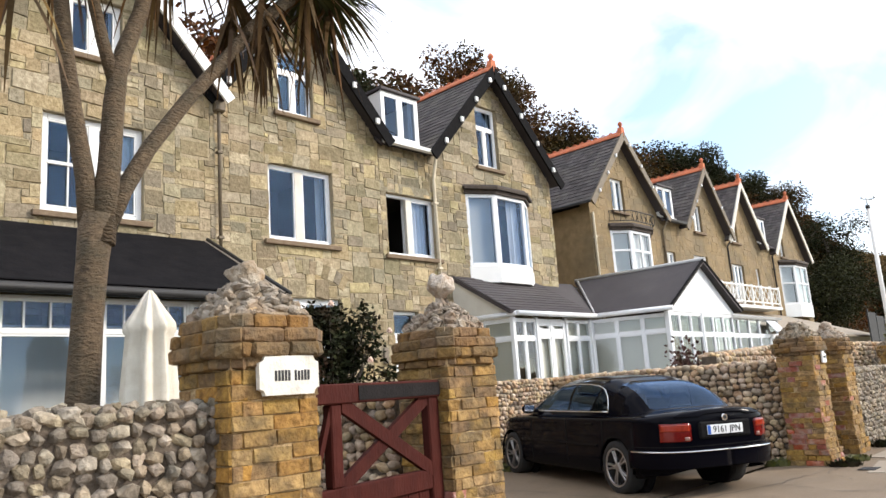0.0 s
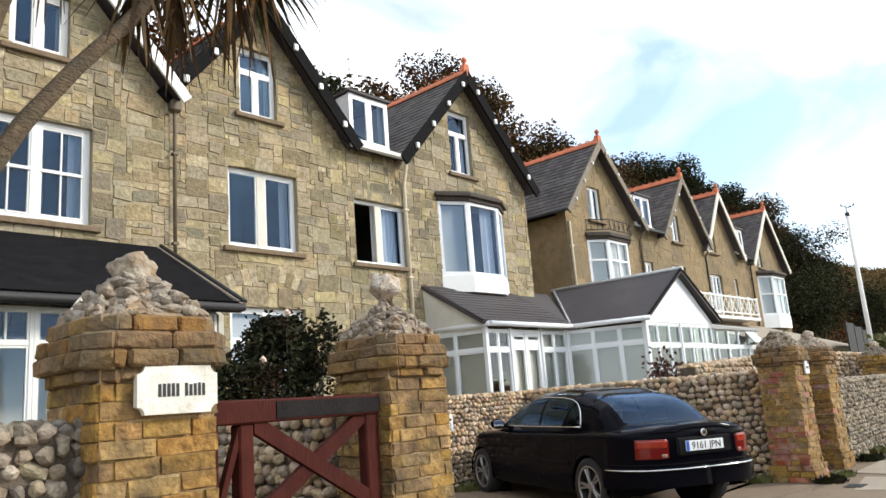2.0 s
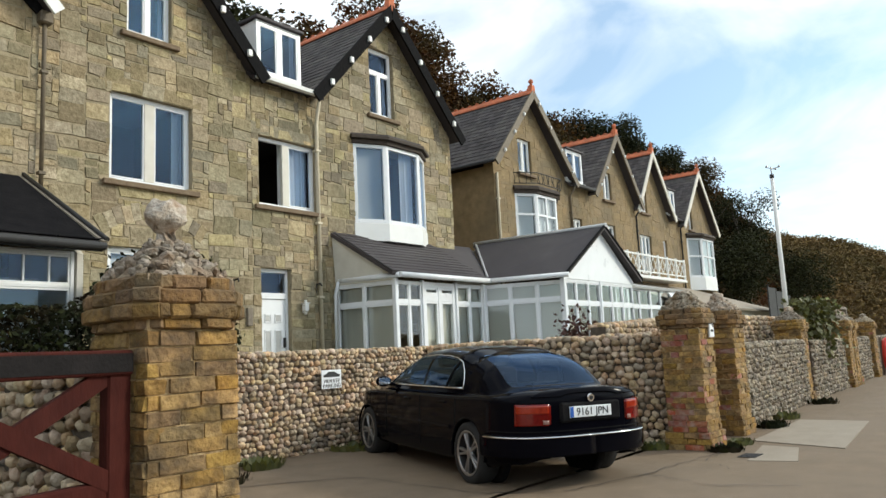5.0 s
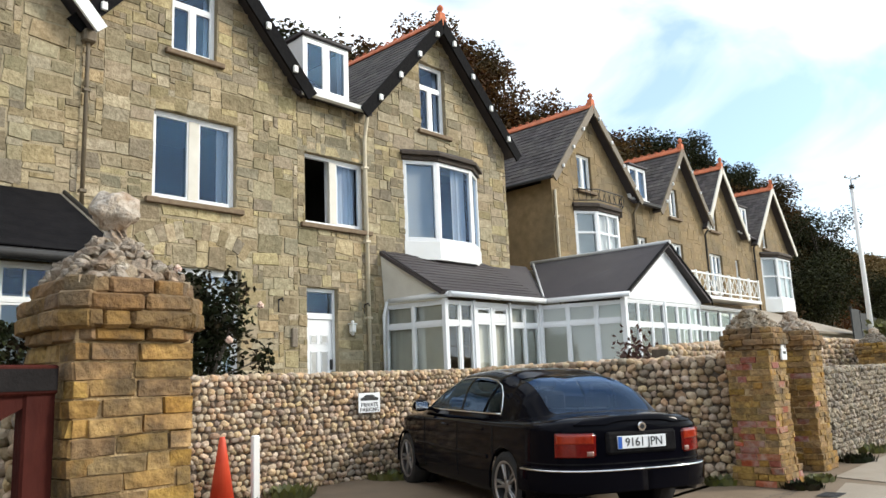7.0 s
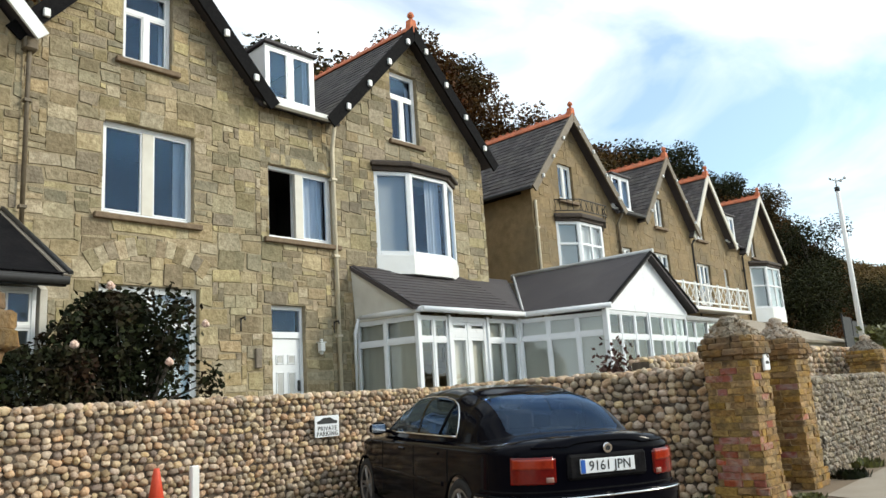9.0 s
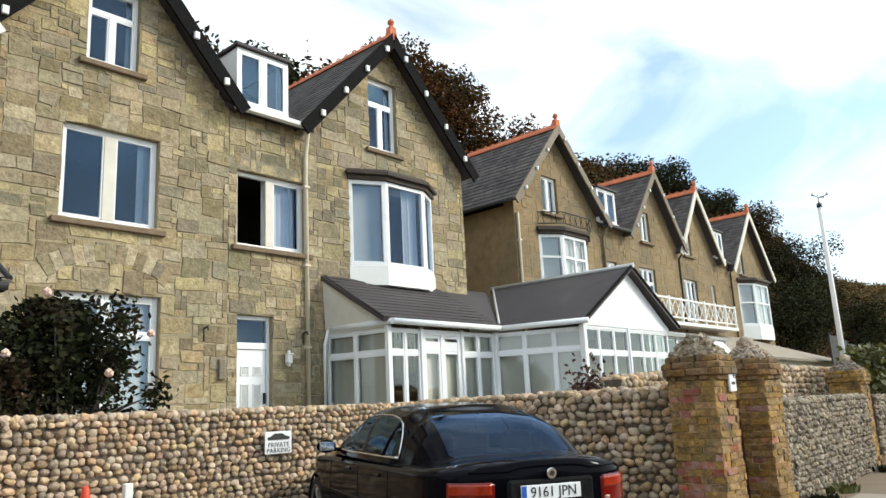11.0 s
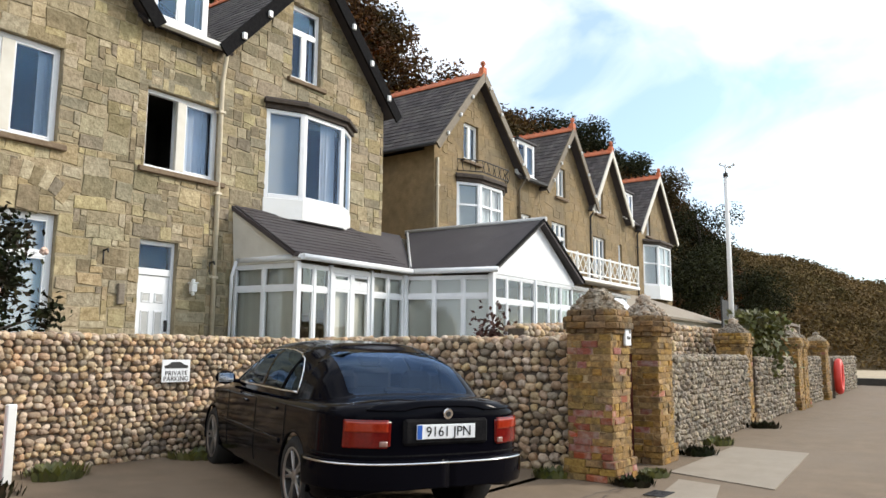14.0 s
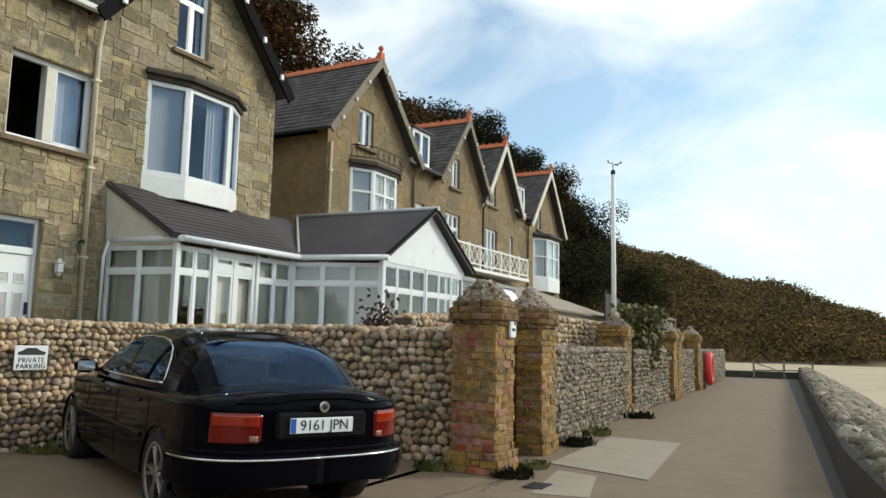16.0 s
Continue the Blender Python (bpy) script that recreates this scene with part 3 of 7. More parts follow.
def window(parent, x0, x1, z0, z1, y, bays, frame_mat=None, bar=0.055, sill=True, curtain="net", top=0.0, room=True, depth=0.08, surround=0.0, post=0.0, ajar=None, post_mat=None, one_top=False):
    """A framed window in the plane y (its outer face). bays: widths of lights with a thicker post between; top: height of a row of toplights."""
    fm = frame_mat or UPVC
    o = surround
    ob = sub_thing("window", parent, ((x0 + x1) / 2, y, z0))
    box_part("jamb", fm, ob, x0, x0 + bar + o, y, y + depth, z0, z1, 0.006)
    box_part("jamb", fm, ob, x1 - bar - o, x1, y, y + depth, z0, z1, 0.006)
    box_part("head", fm, ob, x0 + bar + o, x1 - bar - o, y, y + depth, z1 - bar - o, z1, 0.006)
    box_part("bottom_rail", fm, ob, x0 + bar + o, x1 - bar - o, y, y + depth, z0, z0 + bar + o * 0.4, 0.006)
    hp = (post or bar * 1.5) / 2
    total = sum(bays)
    inner0, inner1 = x0 + bar + o, x1 - bar - o
    edges, acc = [inner0], 0
    for b in bays:
        acc += b
        edges.append(inner0 + (inner1 - inner0) * acc / total)
    zt = z1 - bar - o - top if top else z1 - bar - o
    for e in edges[1:-1]:
        box_part("mullion", post_mat or fm, ob, e - hp, e + hp, y - 0.004, y + depth - 0.004, z0 + bar, (zt if one_top else z1 - bar - o), 0.006)
    if top:
        box_part("transom", fm, ob, inner0, inner1, y + 0.004, y + depth - 0.008, zt - bar / 2, zt + bar / 2, 0.006)
    lights = []
    for a, b in zip(edges, edges[1:]):
        la = a + (hp if a > inner0 else 0) - 0.002
        lb = b - (hp if b < inner1 else 0) + 0.002
        lights.append((la, lb, z0 + bar + 0.01, zt - (bar / 2 if top else 0)))
        if top and not one_top:
            lights.append((la, lb, zt + bar / 2, z1 - bar - o))
    if one_top:
        lights.append((inner0, inner1, zt + bar / 2, z1 - bar - o))
    for i, (a, b, c, d) in enumerate(lights):
        if i == ajar:                                # this light stands open: its sash is swung in, out of sight
            continue
        g = bmesh.new()
        s = 0.026                                    # sash round the pane
        for q in ((a, a + s, c, d), (b - s, b, c, d), (a + s, b - s, c, c + s), (a + s, b - s, d - s, d)):
            bm_box(g, q[0], q[1], y + 0.012, y + depth - 0.015, q[2], q[3])
        part("sash", g, fm, ob)
        sheet("pane", ob, (a + s, y + 0.040), (b - s, y + 0.040), c + s, d - s)
    if sill:
        box_part("sill", DARK_SILL, parent, x0 - 0.13, x1 + 0.13, y - 0.19, y + 0.03, z0 - 0.10, z0 - 0.004, 0.012, "worn brown stone sill")
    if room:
        # added open-fronted box; its dark colour stands for the room's shade
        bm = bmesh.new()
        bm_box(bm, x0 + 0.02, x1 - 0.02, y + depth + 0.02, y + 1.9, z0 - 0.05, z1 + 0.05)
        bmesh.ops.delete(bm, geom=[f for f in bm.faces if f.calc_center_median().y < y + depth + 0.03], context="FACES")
        part("room_shell", bm, ROOM_SHADE, parent, "added dark box in place of the unlit room")
    if curtain == "net":
        for s0, s1 in ((x0, x0 + 0.13 * (x1 - x0)), (x1 - 0.2 * (x1 - x0), x1)):
            drape(parent, s0 + 0.05, s1 - 0.03, y + depth + 0.10, z0, z1)
    elif curtain == "edge":
        drape(parent, x1 - 0.16 * (x1 - x0), x1 - 0.05, y + depth + 0.10, z0, z1)
    elif curtain == "half":
        drape(parent, x0 + 0.45 * (x1 - x0), x1 - 0.04, y + depth + 0.10, z0, z1)
    elif curtain == "blind":
        box_part("blind", BLIND, parent, x0 + bar, x1 - bar, y + depth + 0.03, y + depth + 0.045, z0 + 0.02, z1 - 0.04, 0.0, "pulled-down grey blind")
    return ob


def sheet(name, parent, a, b, z0, z1, mat=None):
    """One sheet of glass from a to b in plan, facing the right-hand side of a to b."""
    me = mesh_from(name, [(a[0], a[1], z0), (b[0], b[1], z0), (b[0], b[1], z1), (a[0], a[1], z1)], [(0, 1, 2, 3)])
    ob = part_of(name, me, mat or PANE, parent)
    ob.visible_shadow = False
    return ob


def drape(parent, x0, x1, y, z0, z1):
    verts, faces = [], []
    n = max(6, int((x1 - x0) / 0.03))
    for i in range(n + 1):
        x = x0 + (x1 - x0) * i / n
        dy = 0.022 * math.sin(i * 1.7) + 0.008 * math.sin(i * 4.1)
        verts += [(x, y + dy, z0), (x, y + dy * 0.8, z1)]
        if i:
            k = 2 * i
            faces.append((k - 2, k, k + 1, k - 1))
    part_of("curtain", mesh_from("curtain", verts, faces), CURTAIN, parent, "pale net curtain in folds")


# ---- roofs ----
def slope_slates(parent, p00, p10, p01, course=0.20, width=0.26, mat=None, rng=random.Random(2), lift=0.012):
    """Slates on the plane that starts at the eave p00..p10 and rises to p01 (a parallelogram), each a thin lapped plate."""
    a, u, v = Vector(p00), Vector(p10) - Vector(p00), Vector(p01) - Vector(p00)
    n = u.cross(v).normalized()
    if n.z < 0:
        n = -n
    verts, faces = [], []
    rows, cols = max(1, round(v.length / course)), max(1, round(u.length / width))
    for r in range(rows):
        off = 0.5 * (r % 2)
        for c in range(-1, cols + 1):
            c0, c1 = max(0, (c + off + 0.02) / cols), min(1, (c + 1 + off - 0.02) / cols)
            if c1 <= c0:
                continue
            r0, r1 = r / rows, min(1, (r + 1.25) / rows)
            h = lift * rng.uniform(0.8, 1.7)
            k = len(verts)
            lo = [a + u * c0 + v * r0 + n * (h + 0.008), a + u * c1 + v * r0 + n * (h + 0.008)]
            hi = [a + u * c1 + v * r1 + n * 0.006, a + u * c0 + v * r1 + n * 0.006]
            verts += lo + hi + [p - n * 0.012 for p in lo]
            faces += [(k, k + 1, k + 2, k + 3), (k + 4, k + 5, k + 1, k)]
    return tagged(part_of("slating", mesh_from("slating", verts, faces), mat or SLATE, parent, "lapped dark grey slates"), kind="stuff")


def slab_on(bm, p00, p10, p11, p01, thick):
    n = (Vector(p10) - Vector(p00)).cross(Vector(p01) - Vector(p00)).normalized()
    if n.z < 0:
        n = -n
    bm_prism(bm, [p00, p10, p11, p01], tuple(-n * thick))


def gable_roof(house, x0, x1, ze, ax, az, yf, yb, board, blocks=True, wide=1.0, slate_left=True, slate_right=True, cross=True):
    """A steep gable roof running back: two slopes, ridge tiles, a finial, bargeboards with pale blocks."""
    roof_bm = bmesh.new()
    for xe in (x0, x1):
        slab_on(roof_bm, (xe, yf, ze), (ax, yf, az), (ax, yb, az), (xe, yb, ze), 0.07)
    roof = part("roof", roof_bm, SLATE_PLAIN, house, "steep slate roof")
    if slate_left:
        slope_slates(roof, (x0, yf, ze), (x0, yb, ze), (ax, yf, az))
    if slate_right:
        slope_slates(roof, (x1, yf, ze), (x1, yb, ze), (ax, yf, az))
    y, k = yf - 0.02, 0
    while y < yb:
        bm = bmesh.new()
        bm_prism(bm, [(ax - 0.19, y, az - 0.13), (ax - 0.17, y, az - 0.07), (ax, y, az + 0.09), (ax + 0.17, y, az - 0.07), (ax + 0.19, y, az - 0.13)], (0, 0.29, 0))
        if cross:
            bm_tube(bm, [(ax, y + 0.09, az + 0.05), (ax, y + 0.11, az + 0.115), (ax, y + 0.16, az + 0.13), (ax, y + 0.205, az + 0.115), (ax, y + 0.22, az + 0.05)], 0.018, 6)
        part("ridge_tile", bm, TERRACOTTA, roof)
        y += 0.30
        k += 1
        if k > 26:
            break
    bm = bmesh.new()
    bm_prism(bm, [(ax - 0.13, yf - 0.05, az - 0.12), (ax + 0.13, yf - 0.05, az - 0.12), (ax + 0.08, yf - 0.05, az + 0.20), (ax - 0.08, yf - 0.05, az + 0.20)], (0, 0.16, 0))
    bm_tube(bm, [(ax, yf + 0.03, az + 0.15), (ax, yf + 0.03, az + 0.27), (ax, yf + 0.03, az + 0.31), (ax, yf + 0.03, az + 0.37), (ax, yf + 0.03, az + 0.42)], [0.05, 0.045, 0.085, 0.075, 0.03], 8)
    part("finial", bm, TERRACOTTA, roof, "terracotta finial")
    for xe in (x0, x1):
        d = Vector((ax - xe, 0, az - ze)).normalized()
        nrm = Vector((-d.z, 0, d.x)) if xe < ax else Vector((d.z, 0, -d.x))
        if nrm.z < 0:
            nrm = -nrm
        a, b = Vector((xe, yf - 0.06, ze)) - d * 0.06, Vector((ax, yf - 0.06, az))
        bm = bmesh.new()
        bm_prism(bm, [a + nrm * 0.05, b + nrm * 0.05, b - Vector((0, 0, 0.42 * wide)), a - nrm * 0.27 * wide], (0, 0.05, 0))
        part("bargeboard", bm, board, roof)
        if blocks:
            length = (b - a).length
            k, s = 0, 0.62
            while s < length - 0.35:
                c = a + d * s - nrm * 0.15 * wide
                g = bmesh.new()
                bm_box(g, -0.06 * wide, 0.06 * wide, -0.06, 0.0, -0.085 * wide, 0.085 * wide, 0.01, pose(c.x, c.y, c.z, 0, 0, 0))
                part("end_block", g, WHITE, roof, "white-painted beam end")
                s += 0.93
    return roof


def downpipe(house, pts, mat, r=0.04):
    bm = bmesh.new()
    bm_tube(bm, pts, r, 8)
    top, low = pts[-2], pts[-1]
    z = top[2] - 0.6
    while z > low[2] + 0.3:
        bm_box(bm, top[0] - r * 1.5, top[0] + r * 1.5, top[1] - r * 1.4, top[1] + r * 1.6, z - 0.025, z + 0.025, 0.005)
        z -= 1.6
    part("downpipe", bm, mat, house)


def gutter(house, x0, x1, y, z, mat):
    bm = bmesh.new()
    bm_prism(bm, [(x0, y - 0.06, z + 0.05), (x0, y - 0.05, z - 0.03), (x0, y + 0.03, z - 0.05), (x0, y + 0.06, z - 0.02), (x0, y + 0.06, z + 0.05)], (x1 - x0, 0, 0))
    part("gutter", bm, mat, house)


def dormer(house, x0, x1, z0, z1, yf, yb, bays=(1, 1)):
    """A flat-roofed dormer: cheeks, window, felt roof."""
    d = sub_thing("dormer", house, ((x0 + x1) / 2, yf, z0))
    for x in (x0, x1 - 0.06):
        bm = bmesh.new()
        bm_prism(bm, [(x, yf + 0.05, z0), (x, yb, z1 - 0.05), (x, yf + 0.05, z1 - 0.02)], (0.06, 0, 0))
        part("cheek", bm, WHITE, d, "grey-white dormer cheek")
    bm = bmesh.new()
    bm_box(bm, x0 - 0.05, x1 + 0.05, yf - 0.08, yb, z1, z1 + 0.07, 0.01)
    part("felt_roof", bm, SLATE_PLAIN, d, "dark felt roof")
    window(house, x0, x1, z0, z1, yf, bays, bar=0.09, sill=False, curtain="net", depth=0.06)
    box_part("dormer_sill", WHITE, d, x0 - 0.03, x1 + 0.03, yf - 0.07, yf, z0 - 0.05, z0 + 0.01, 0.008)


def canted_bay(house, xl, xm0, xm1, xr, y, yo, z0, z1, skirt, transom=None, blind=False, skirt_mat=None):
    """A bay window with slanted sides; the wall plane y, the front plane yo."""
    pts = [(xl, y), (xm0, yo), (xm1, yo), (xr, y)]
    bay = part_of("bay_window", mesh_from("bay_window", [(xl, y + 0.05, z0 - 0.02), (xr, y + 0.05, z0 - 0.02), (xm1, yo, z0 - 0.02), (xm0, yo, z0 - 0.02)], [(0, 1, 2, 3)]), WHITE, house, "white canted bay window")
    for (ax, ay), (bx, by) in zip(pts, pts[1:]):
        d = Vector((bx - ax, by - ay, 0))
        L = d.length
        turn = math.degrees(math.atan2(d.y, d.x))
        m = pose(ax, ay, 0, 0, 0, turn)
        f = bmesh.new()
        b = 0.09
        for q in ((0, b, z0, z1), (L - b, L, z0, z1), (b, L - b, z0, z0 + b), (b, L - b, z1 - b, z1)):
            bm_box(f, q[0], q[1], 0, 0.09, q[2], q[3], 0.008, m)
        if transom:
            bm_box(f, b, L - b, 0.01, 0.08, transom - 0.035, transom + 0.035, 0.006, m)
            if L > 1.0:
                bm_box(f, L / 2 - 0.04, L / 2 + 0.04, 0.008, 0.08, z0 + b, z1 - b, 0.006, m)
        part("frame", f, UPVC, bay)
        u = d.normalized()
        w = Vector((-u.y, u.x, 0)) * 0.045
        sheet("pane", bay, (ax + u.x * b + w.x, ay + u.y * b + w.y), (bx - u.x * b + w.x, by - u.y * b + w.y), z0 + b, z1 - b, PANE_CLEAR if transom else PANE)
        if transom:
            g = bmesh.new()
            bm_box(g, b, L - b, 0.14, 0.15, z0 + b, z1 - b, 0, m)
            part("net_curtain", g, CURTAIN, bay, "pale net curtain")
        if blind and L < 1.1:
            g = bmesh.new()
            bm_box(g, b, L - b, 0.12, 0.13, z0 + b, z1 - b, 0, m)
            part("blind", g, BLIND, bay, "grey blind")
        s = bmesh.new()
        bm_box(s, -0.01, L + 0.01, -0.02, 0.12, skirt, z0, 0.008, m)
        part("skirt", s, skirt_mat or WHITE, bay, "white panel under the window")
        h = bmesh.new()
        bm_box(h, -0.06, L + 0.06, -0.14, 0.10, z1 + 0.10, z1 + 0.19, 0.012, m)
        bm_box(h, -0.03, L + 0.03, -0.06, 0.10, z1, z1 + 0.10, 0.008, m)
        part("cornice", h, CORNICE, bay, "dark weathered cornice")
    bm = bmesh.new()
    bm_prism(bm, [(xl - 0.1, y + 0.02, z1 + 0.19), (xm0, yo - 0.08, z1 + 0.19), (xm1, yo - 0.08, z1 + 0.19), (xr + 0.1, y + 0.02, z1 + 0.19)], (0, 0, 0.05))
    part("flat_top", bm, SLATE_PLAIN, bay)
    # added box behind the bay, coloured dark in place of an unlit room
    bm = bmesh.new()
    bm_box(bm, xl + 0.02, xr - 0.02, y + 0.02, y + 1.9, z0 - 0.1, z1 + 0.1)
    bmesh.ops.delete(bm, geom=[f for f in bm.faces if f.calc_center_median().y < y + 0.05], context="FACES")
    part("room_shell", bm, ROOM_SHADE, house, "added dark box in place of the unlit room")
    drape(house, xm0 + 0.55 * (xm1 - xm0), xm1 - 0.06, yo + 0.2, z0, z1)
    return bay


# ---- houses ----
FY = 11.80                                   # front plane of the near stone house
STONE_LAYERS = []                            # masonry to lay at the end of the file


def house_shell(name, place, label, panels, openings, y, depth, wall_mat, thick=0.35):
    h = thing(name, place, label, "house")
    bm = bmesh.new()
    wall_bm(bm, panels, openings, y, thick)
    w = part("wall", bm, wall_mat, h)
    x0, x1 = min(p[0] for p in panels), max(p[1] for p in panels)
    zt = min(p[3] for p in panels)
    for nm, a in (("side_wall", x0), ("side_wall", x1 - 0.3)):
        box_part(nm, wall_mat, h, a, a + 0.3, y + thick, y + depth, 0.3, zt - 0.05)
    box_part("back_wall", wall_mat, h, x0, x1, y + depth, y + depth + 0.3, 0.3, zt - 0.05)
    # unseen upright sheet added behind the rooms, coloured as interior shade
    box_part("floor_slab", ROOM_SHADE, h, x0 + 0.31, x1 - 0.31, y + thick + 2.2, y + thick + 2.3, 0.4, zt - 0.2)
    return h, w


# near pair: one stone house with two gables
near_open = [(8.46, 10.05, 4.52, 6.10), (11.58, 13.14, 4.48, 5.93), (8.75, 9.63, 7.22, 8.66), (14.93, 15.80, 7.12, 8.84),
             (11.60, 12.36, 0.62, 3.21), (8.45, 10.15, 1.05, 3.40), (14.3, 16.85, 4.40, 6.27)]
near_panels = [(7.15, 11.40, 0.3, 9.75, gable_lines(6.95, 11.55, 7.05, 9.20, 9.72)),
               (11.40, 13.0, 0.3, 7.05, []),
               (13.0, 18.0, 0.3, 9.95, gable_lines(12.8, 18.2, 7.05, 15.42, 9.98))]
near_house, near_wall = house_shell("house", (12.5, FY, 0.6), "gabled house of buff squared rubble with black bargeboards", near_panels, near_open, FY, 8.0, MORTAR)
STONE_LAYERS.append((near_wall, near_panels, near_open, FY, 5, 300, SANDSTONE_FAR))
window(near_house, *near_open[0], FY + 0.10, (1, 1), bar=0.075, curtain="edge", post=0.20, post_mat=CREAM)
window(near_house, *near_open[1], FY + 0.10, (1, 1), bar=0.075, curtain="half", post=0.18, ajar=0, post_mat=CREAM)
window(near_house, *near_open[2], FY + 0.10, (1, 1), bar=0.07, top=0.42, one_top=True)
window(near_house, *near_open[3], FY + 0.10, (1, 1), bar=0.07, top=0.52, one_top=True)
window(near_house, *near_open[5], FY + 0.10, (1, 1.1), bar=0.09, top=0.55, sill=False, curtain="blind")
for a, b, c in ((8.46, 10.05, 6.10), (11.58, 13.14, 5.93)):
    box_part("lintel", SANDSTONE, near_house, a - 0.2, b + 0.2, FY - 0.012, FY + 0.12, c + 0.004, c + 0.26, 0.01, "dressed stone lintel")
# relieving arch of radiating stones under the upper window
for i in range(13):
    a = radians(-33 + 66 * i / 12)
    m = Matrix.Translation((9.28, FY - 0.010, 2.30)) @ Matrix.Rotation(a, 4, "Y")
    bm = bmesh.new()
    bm_box(bm, -0.088, 0.088, -0.012, 0.03, 1.56 + 0.02 * (i % 3), 1.90 - 0.03 * (i % 2), 0.012, m)
    part("voussoir", bm, SANDSTONE, near_house)
# front door with fanlight
dx0, dx1 = 11.60, 12.36
bm = bmesh.new()
for q in ((dx0, dx0 + 0.06, 0.62, 3.21), (dx1 - 0.06, dx1, 0.62, 3.21), (dx0 + 0.06, dx1 - 0.06, 3.13, 3.21), (dx0 + 0.06, dx1 - 0.06, 2.60, 2.72)):
    bm_box(bm, q[0], q[1], FY + 0.10, FY + 0.2, q[2], q[3], 0.006)
door_frame = part("door_frame", bm, UPVC, near_house)
sheet("fanlight", near_house, (dx0 + 0.06, FY + 0.14), (dx1 - 0.06, FY + 0.14), 2.72, 3.13)
# added dark plate for the shade behind the fanlight
box_part("room_shell", ROOM_SHADE, near_house, dx0, dx1, FY + 0.36, FY + 0.40, 2.6, 3.25)
door = box_part("front_door", UPVC, near_house, dx0 + 0.065, dx1 - 0.065, FY + 0.13, FY + 0.18, 0.64, 2.595, 0.008, "white panelled front door")
cx = (dx0 + dx1) / 2
for x in (cx - 0.13, cx + 0.13):
    for z0, z1, mt in ((2.12, 2.30, PANE), (1.50, 1.98, PANE), (0.80, 1.25, UPVC)):
        bm = bmesh.new()
        for q in ((x - 0.09, x - 0.065, z0, z1), (x + 0.065, x + 0.09, z0, z1), (x - 0.065, x + 0.065, z0, z0 + 0.025), (x - 0.065, x + 0.065, z1 - 0.025, z1)):
            bm_box(bm, q[0], q[1], FY + 0.115, FY + 0.13, q[2], q[3], 0.004)
        part("door_panel", bm, UPVC, door)
        if mt is PANE:
            box_part("door_light", GALVANISED, door, x - 0.055, x + 0.055, FY + 0.122, FY + 0.129, z0 + 0.03, z1 - 0.03)
box_part("letterbox", GALVANISED, door, cx - 0.13, cx + 0.13, FY + 0.112, FY + 0.13, 1.36, 1.43, 0.006)
box_part("door_handle", IRON, door, dx1 - 0.125, dx1 - 0.09, FY + 0.07, FY + 0.13, 1.62, 1.82, 0.006)
# lantern and brackets on the wall
bm = bmesh.new()
bm_box(bm, 12.60, 12.71, FY - 0.15, FY - 0.04, 2.34, 2.50, 0.015)
bm_box(bm, 12.585, 12.725, FY - 0.165, FY - 0.025, 2.50, 2.525, 0.008)
bm_box(bm, 12.625, 12.685, FY - 0.125, FY - 0.065, 2.525, 2.58, 0.015)
bm_box(bm, 12.625, 12.685, FY - 0.125, FY - 0.065, 2.28, 2.34, 0.015)
bm_box(bm, 12.64, 12.67, FY - 0.05, FY + 0.01, 2.32, 2.48)
lantern = part("wall_lantern", bm, WHITE, near_house, "white carriage lantern by the door")
for x in (10.95, 13.05):
    bm = bmesh.new()
    bm_tube(bm, [(x, FY, 2.92), (x, FY - 0.14, 2.94), (x - 0.05, FY - 0.22, 2.88)], 0.016, 6)
    bm_tube(bm, [(x, FY - 0.01, 2.94), (x, FY - 0.01, 2.70)], 0.014, 6)
    part("wall_bracket", bm, IRON, near_house, "rusted hanging-basket bracket")
box_part("meter_box", SHED_WOOD, near_house, 11.22, 11.34, FY - 0.07, FY, 2.05, 2.40, 0.01)
canted_bay(near_house, 14.28, 15.02, 16.22, 16.86, FY, 11.43, 4.40, 6.27, 3.98, None, True)
gable_roof(near_house, 6.95, 11.55, 7.05, 9.20, 9.72, FY - 0.32, FY + 8.3, BLACK_WOOD, True, 0.8)
gable_roof(near_house, 12.85, 18.2, 7.05, 15.45, 9.90, FY - 0.32, FY + 8.3, BLACK_WOOD, True, 0.8)
bm = bmesh.new()
slab_on(bm, (11.3, FY - 0.25, 7.02), (13.2, FY - 0.25, 7.02), (13.2, FY + 3.2, 9.6), (11.3, FY + 3.2, 9.6), 0.06)
mid_roof = part("roof", bm, SLATE_PLAIN, near_house, "slate slope between the gables")
slope_slates(mid_roof, (11.4, FY - 0.25, 7.03), (13.2, FY - 0.25, 7.03), (11.4, FY + 3.2, 9.61))
gutter(near_house, 11.35, 13.1, FY - 0.30, 7.03, WHITE)
dormer(near_house, 11.48, 12.66, 7.16, 8.34, FY - 0.12, FY + 1.6)
downpipe(near_house, [(13.02, FY - 0.28, 7.0), (13.02, FY - 0.26, 6.85), (13.12, FY - 0.05, 6.45), (13.14, FY - 0.05, 0.7)], CREAM_PIPE, 0.045)
downpipe(near_house, [(7.2, FY - 0.36, 6.75), (7.2, FY - 0.36, 6.55), (7.2, FY - 0.36, 3.9)], PIPE_BROWN, 0.035)
box_part("hopper", PIPE_BROWN, near_house, 7.10, 7.30, FY - 0.46, FY - 0.26, 6.72, 6.93, 0.03)
downpipe(near_house, [(18.07, FY + 0.9, 6.3), (18.07, FY + 0.9, 6.1), (18.07, FY + 0.9, 0.7)], CREAM_PIPE)

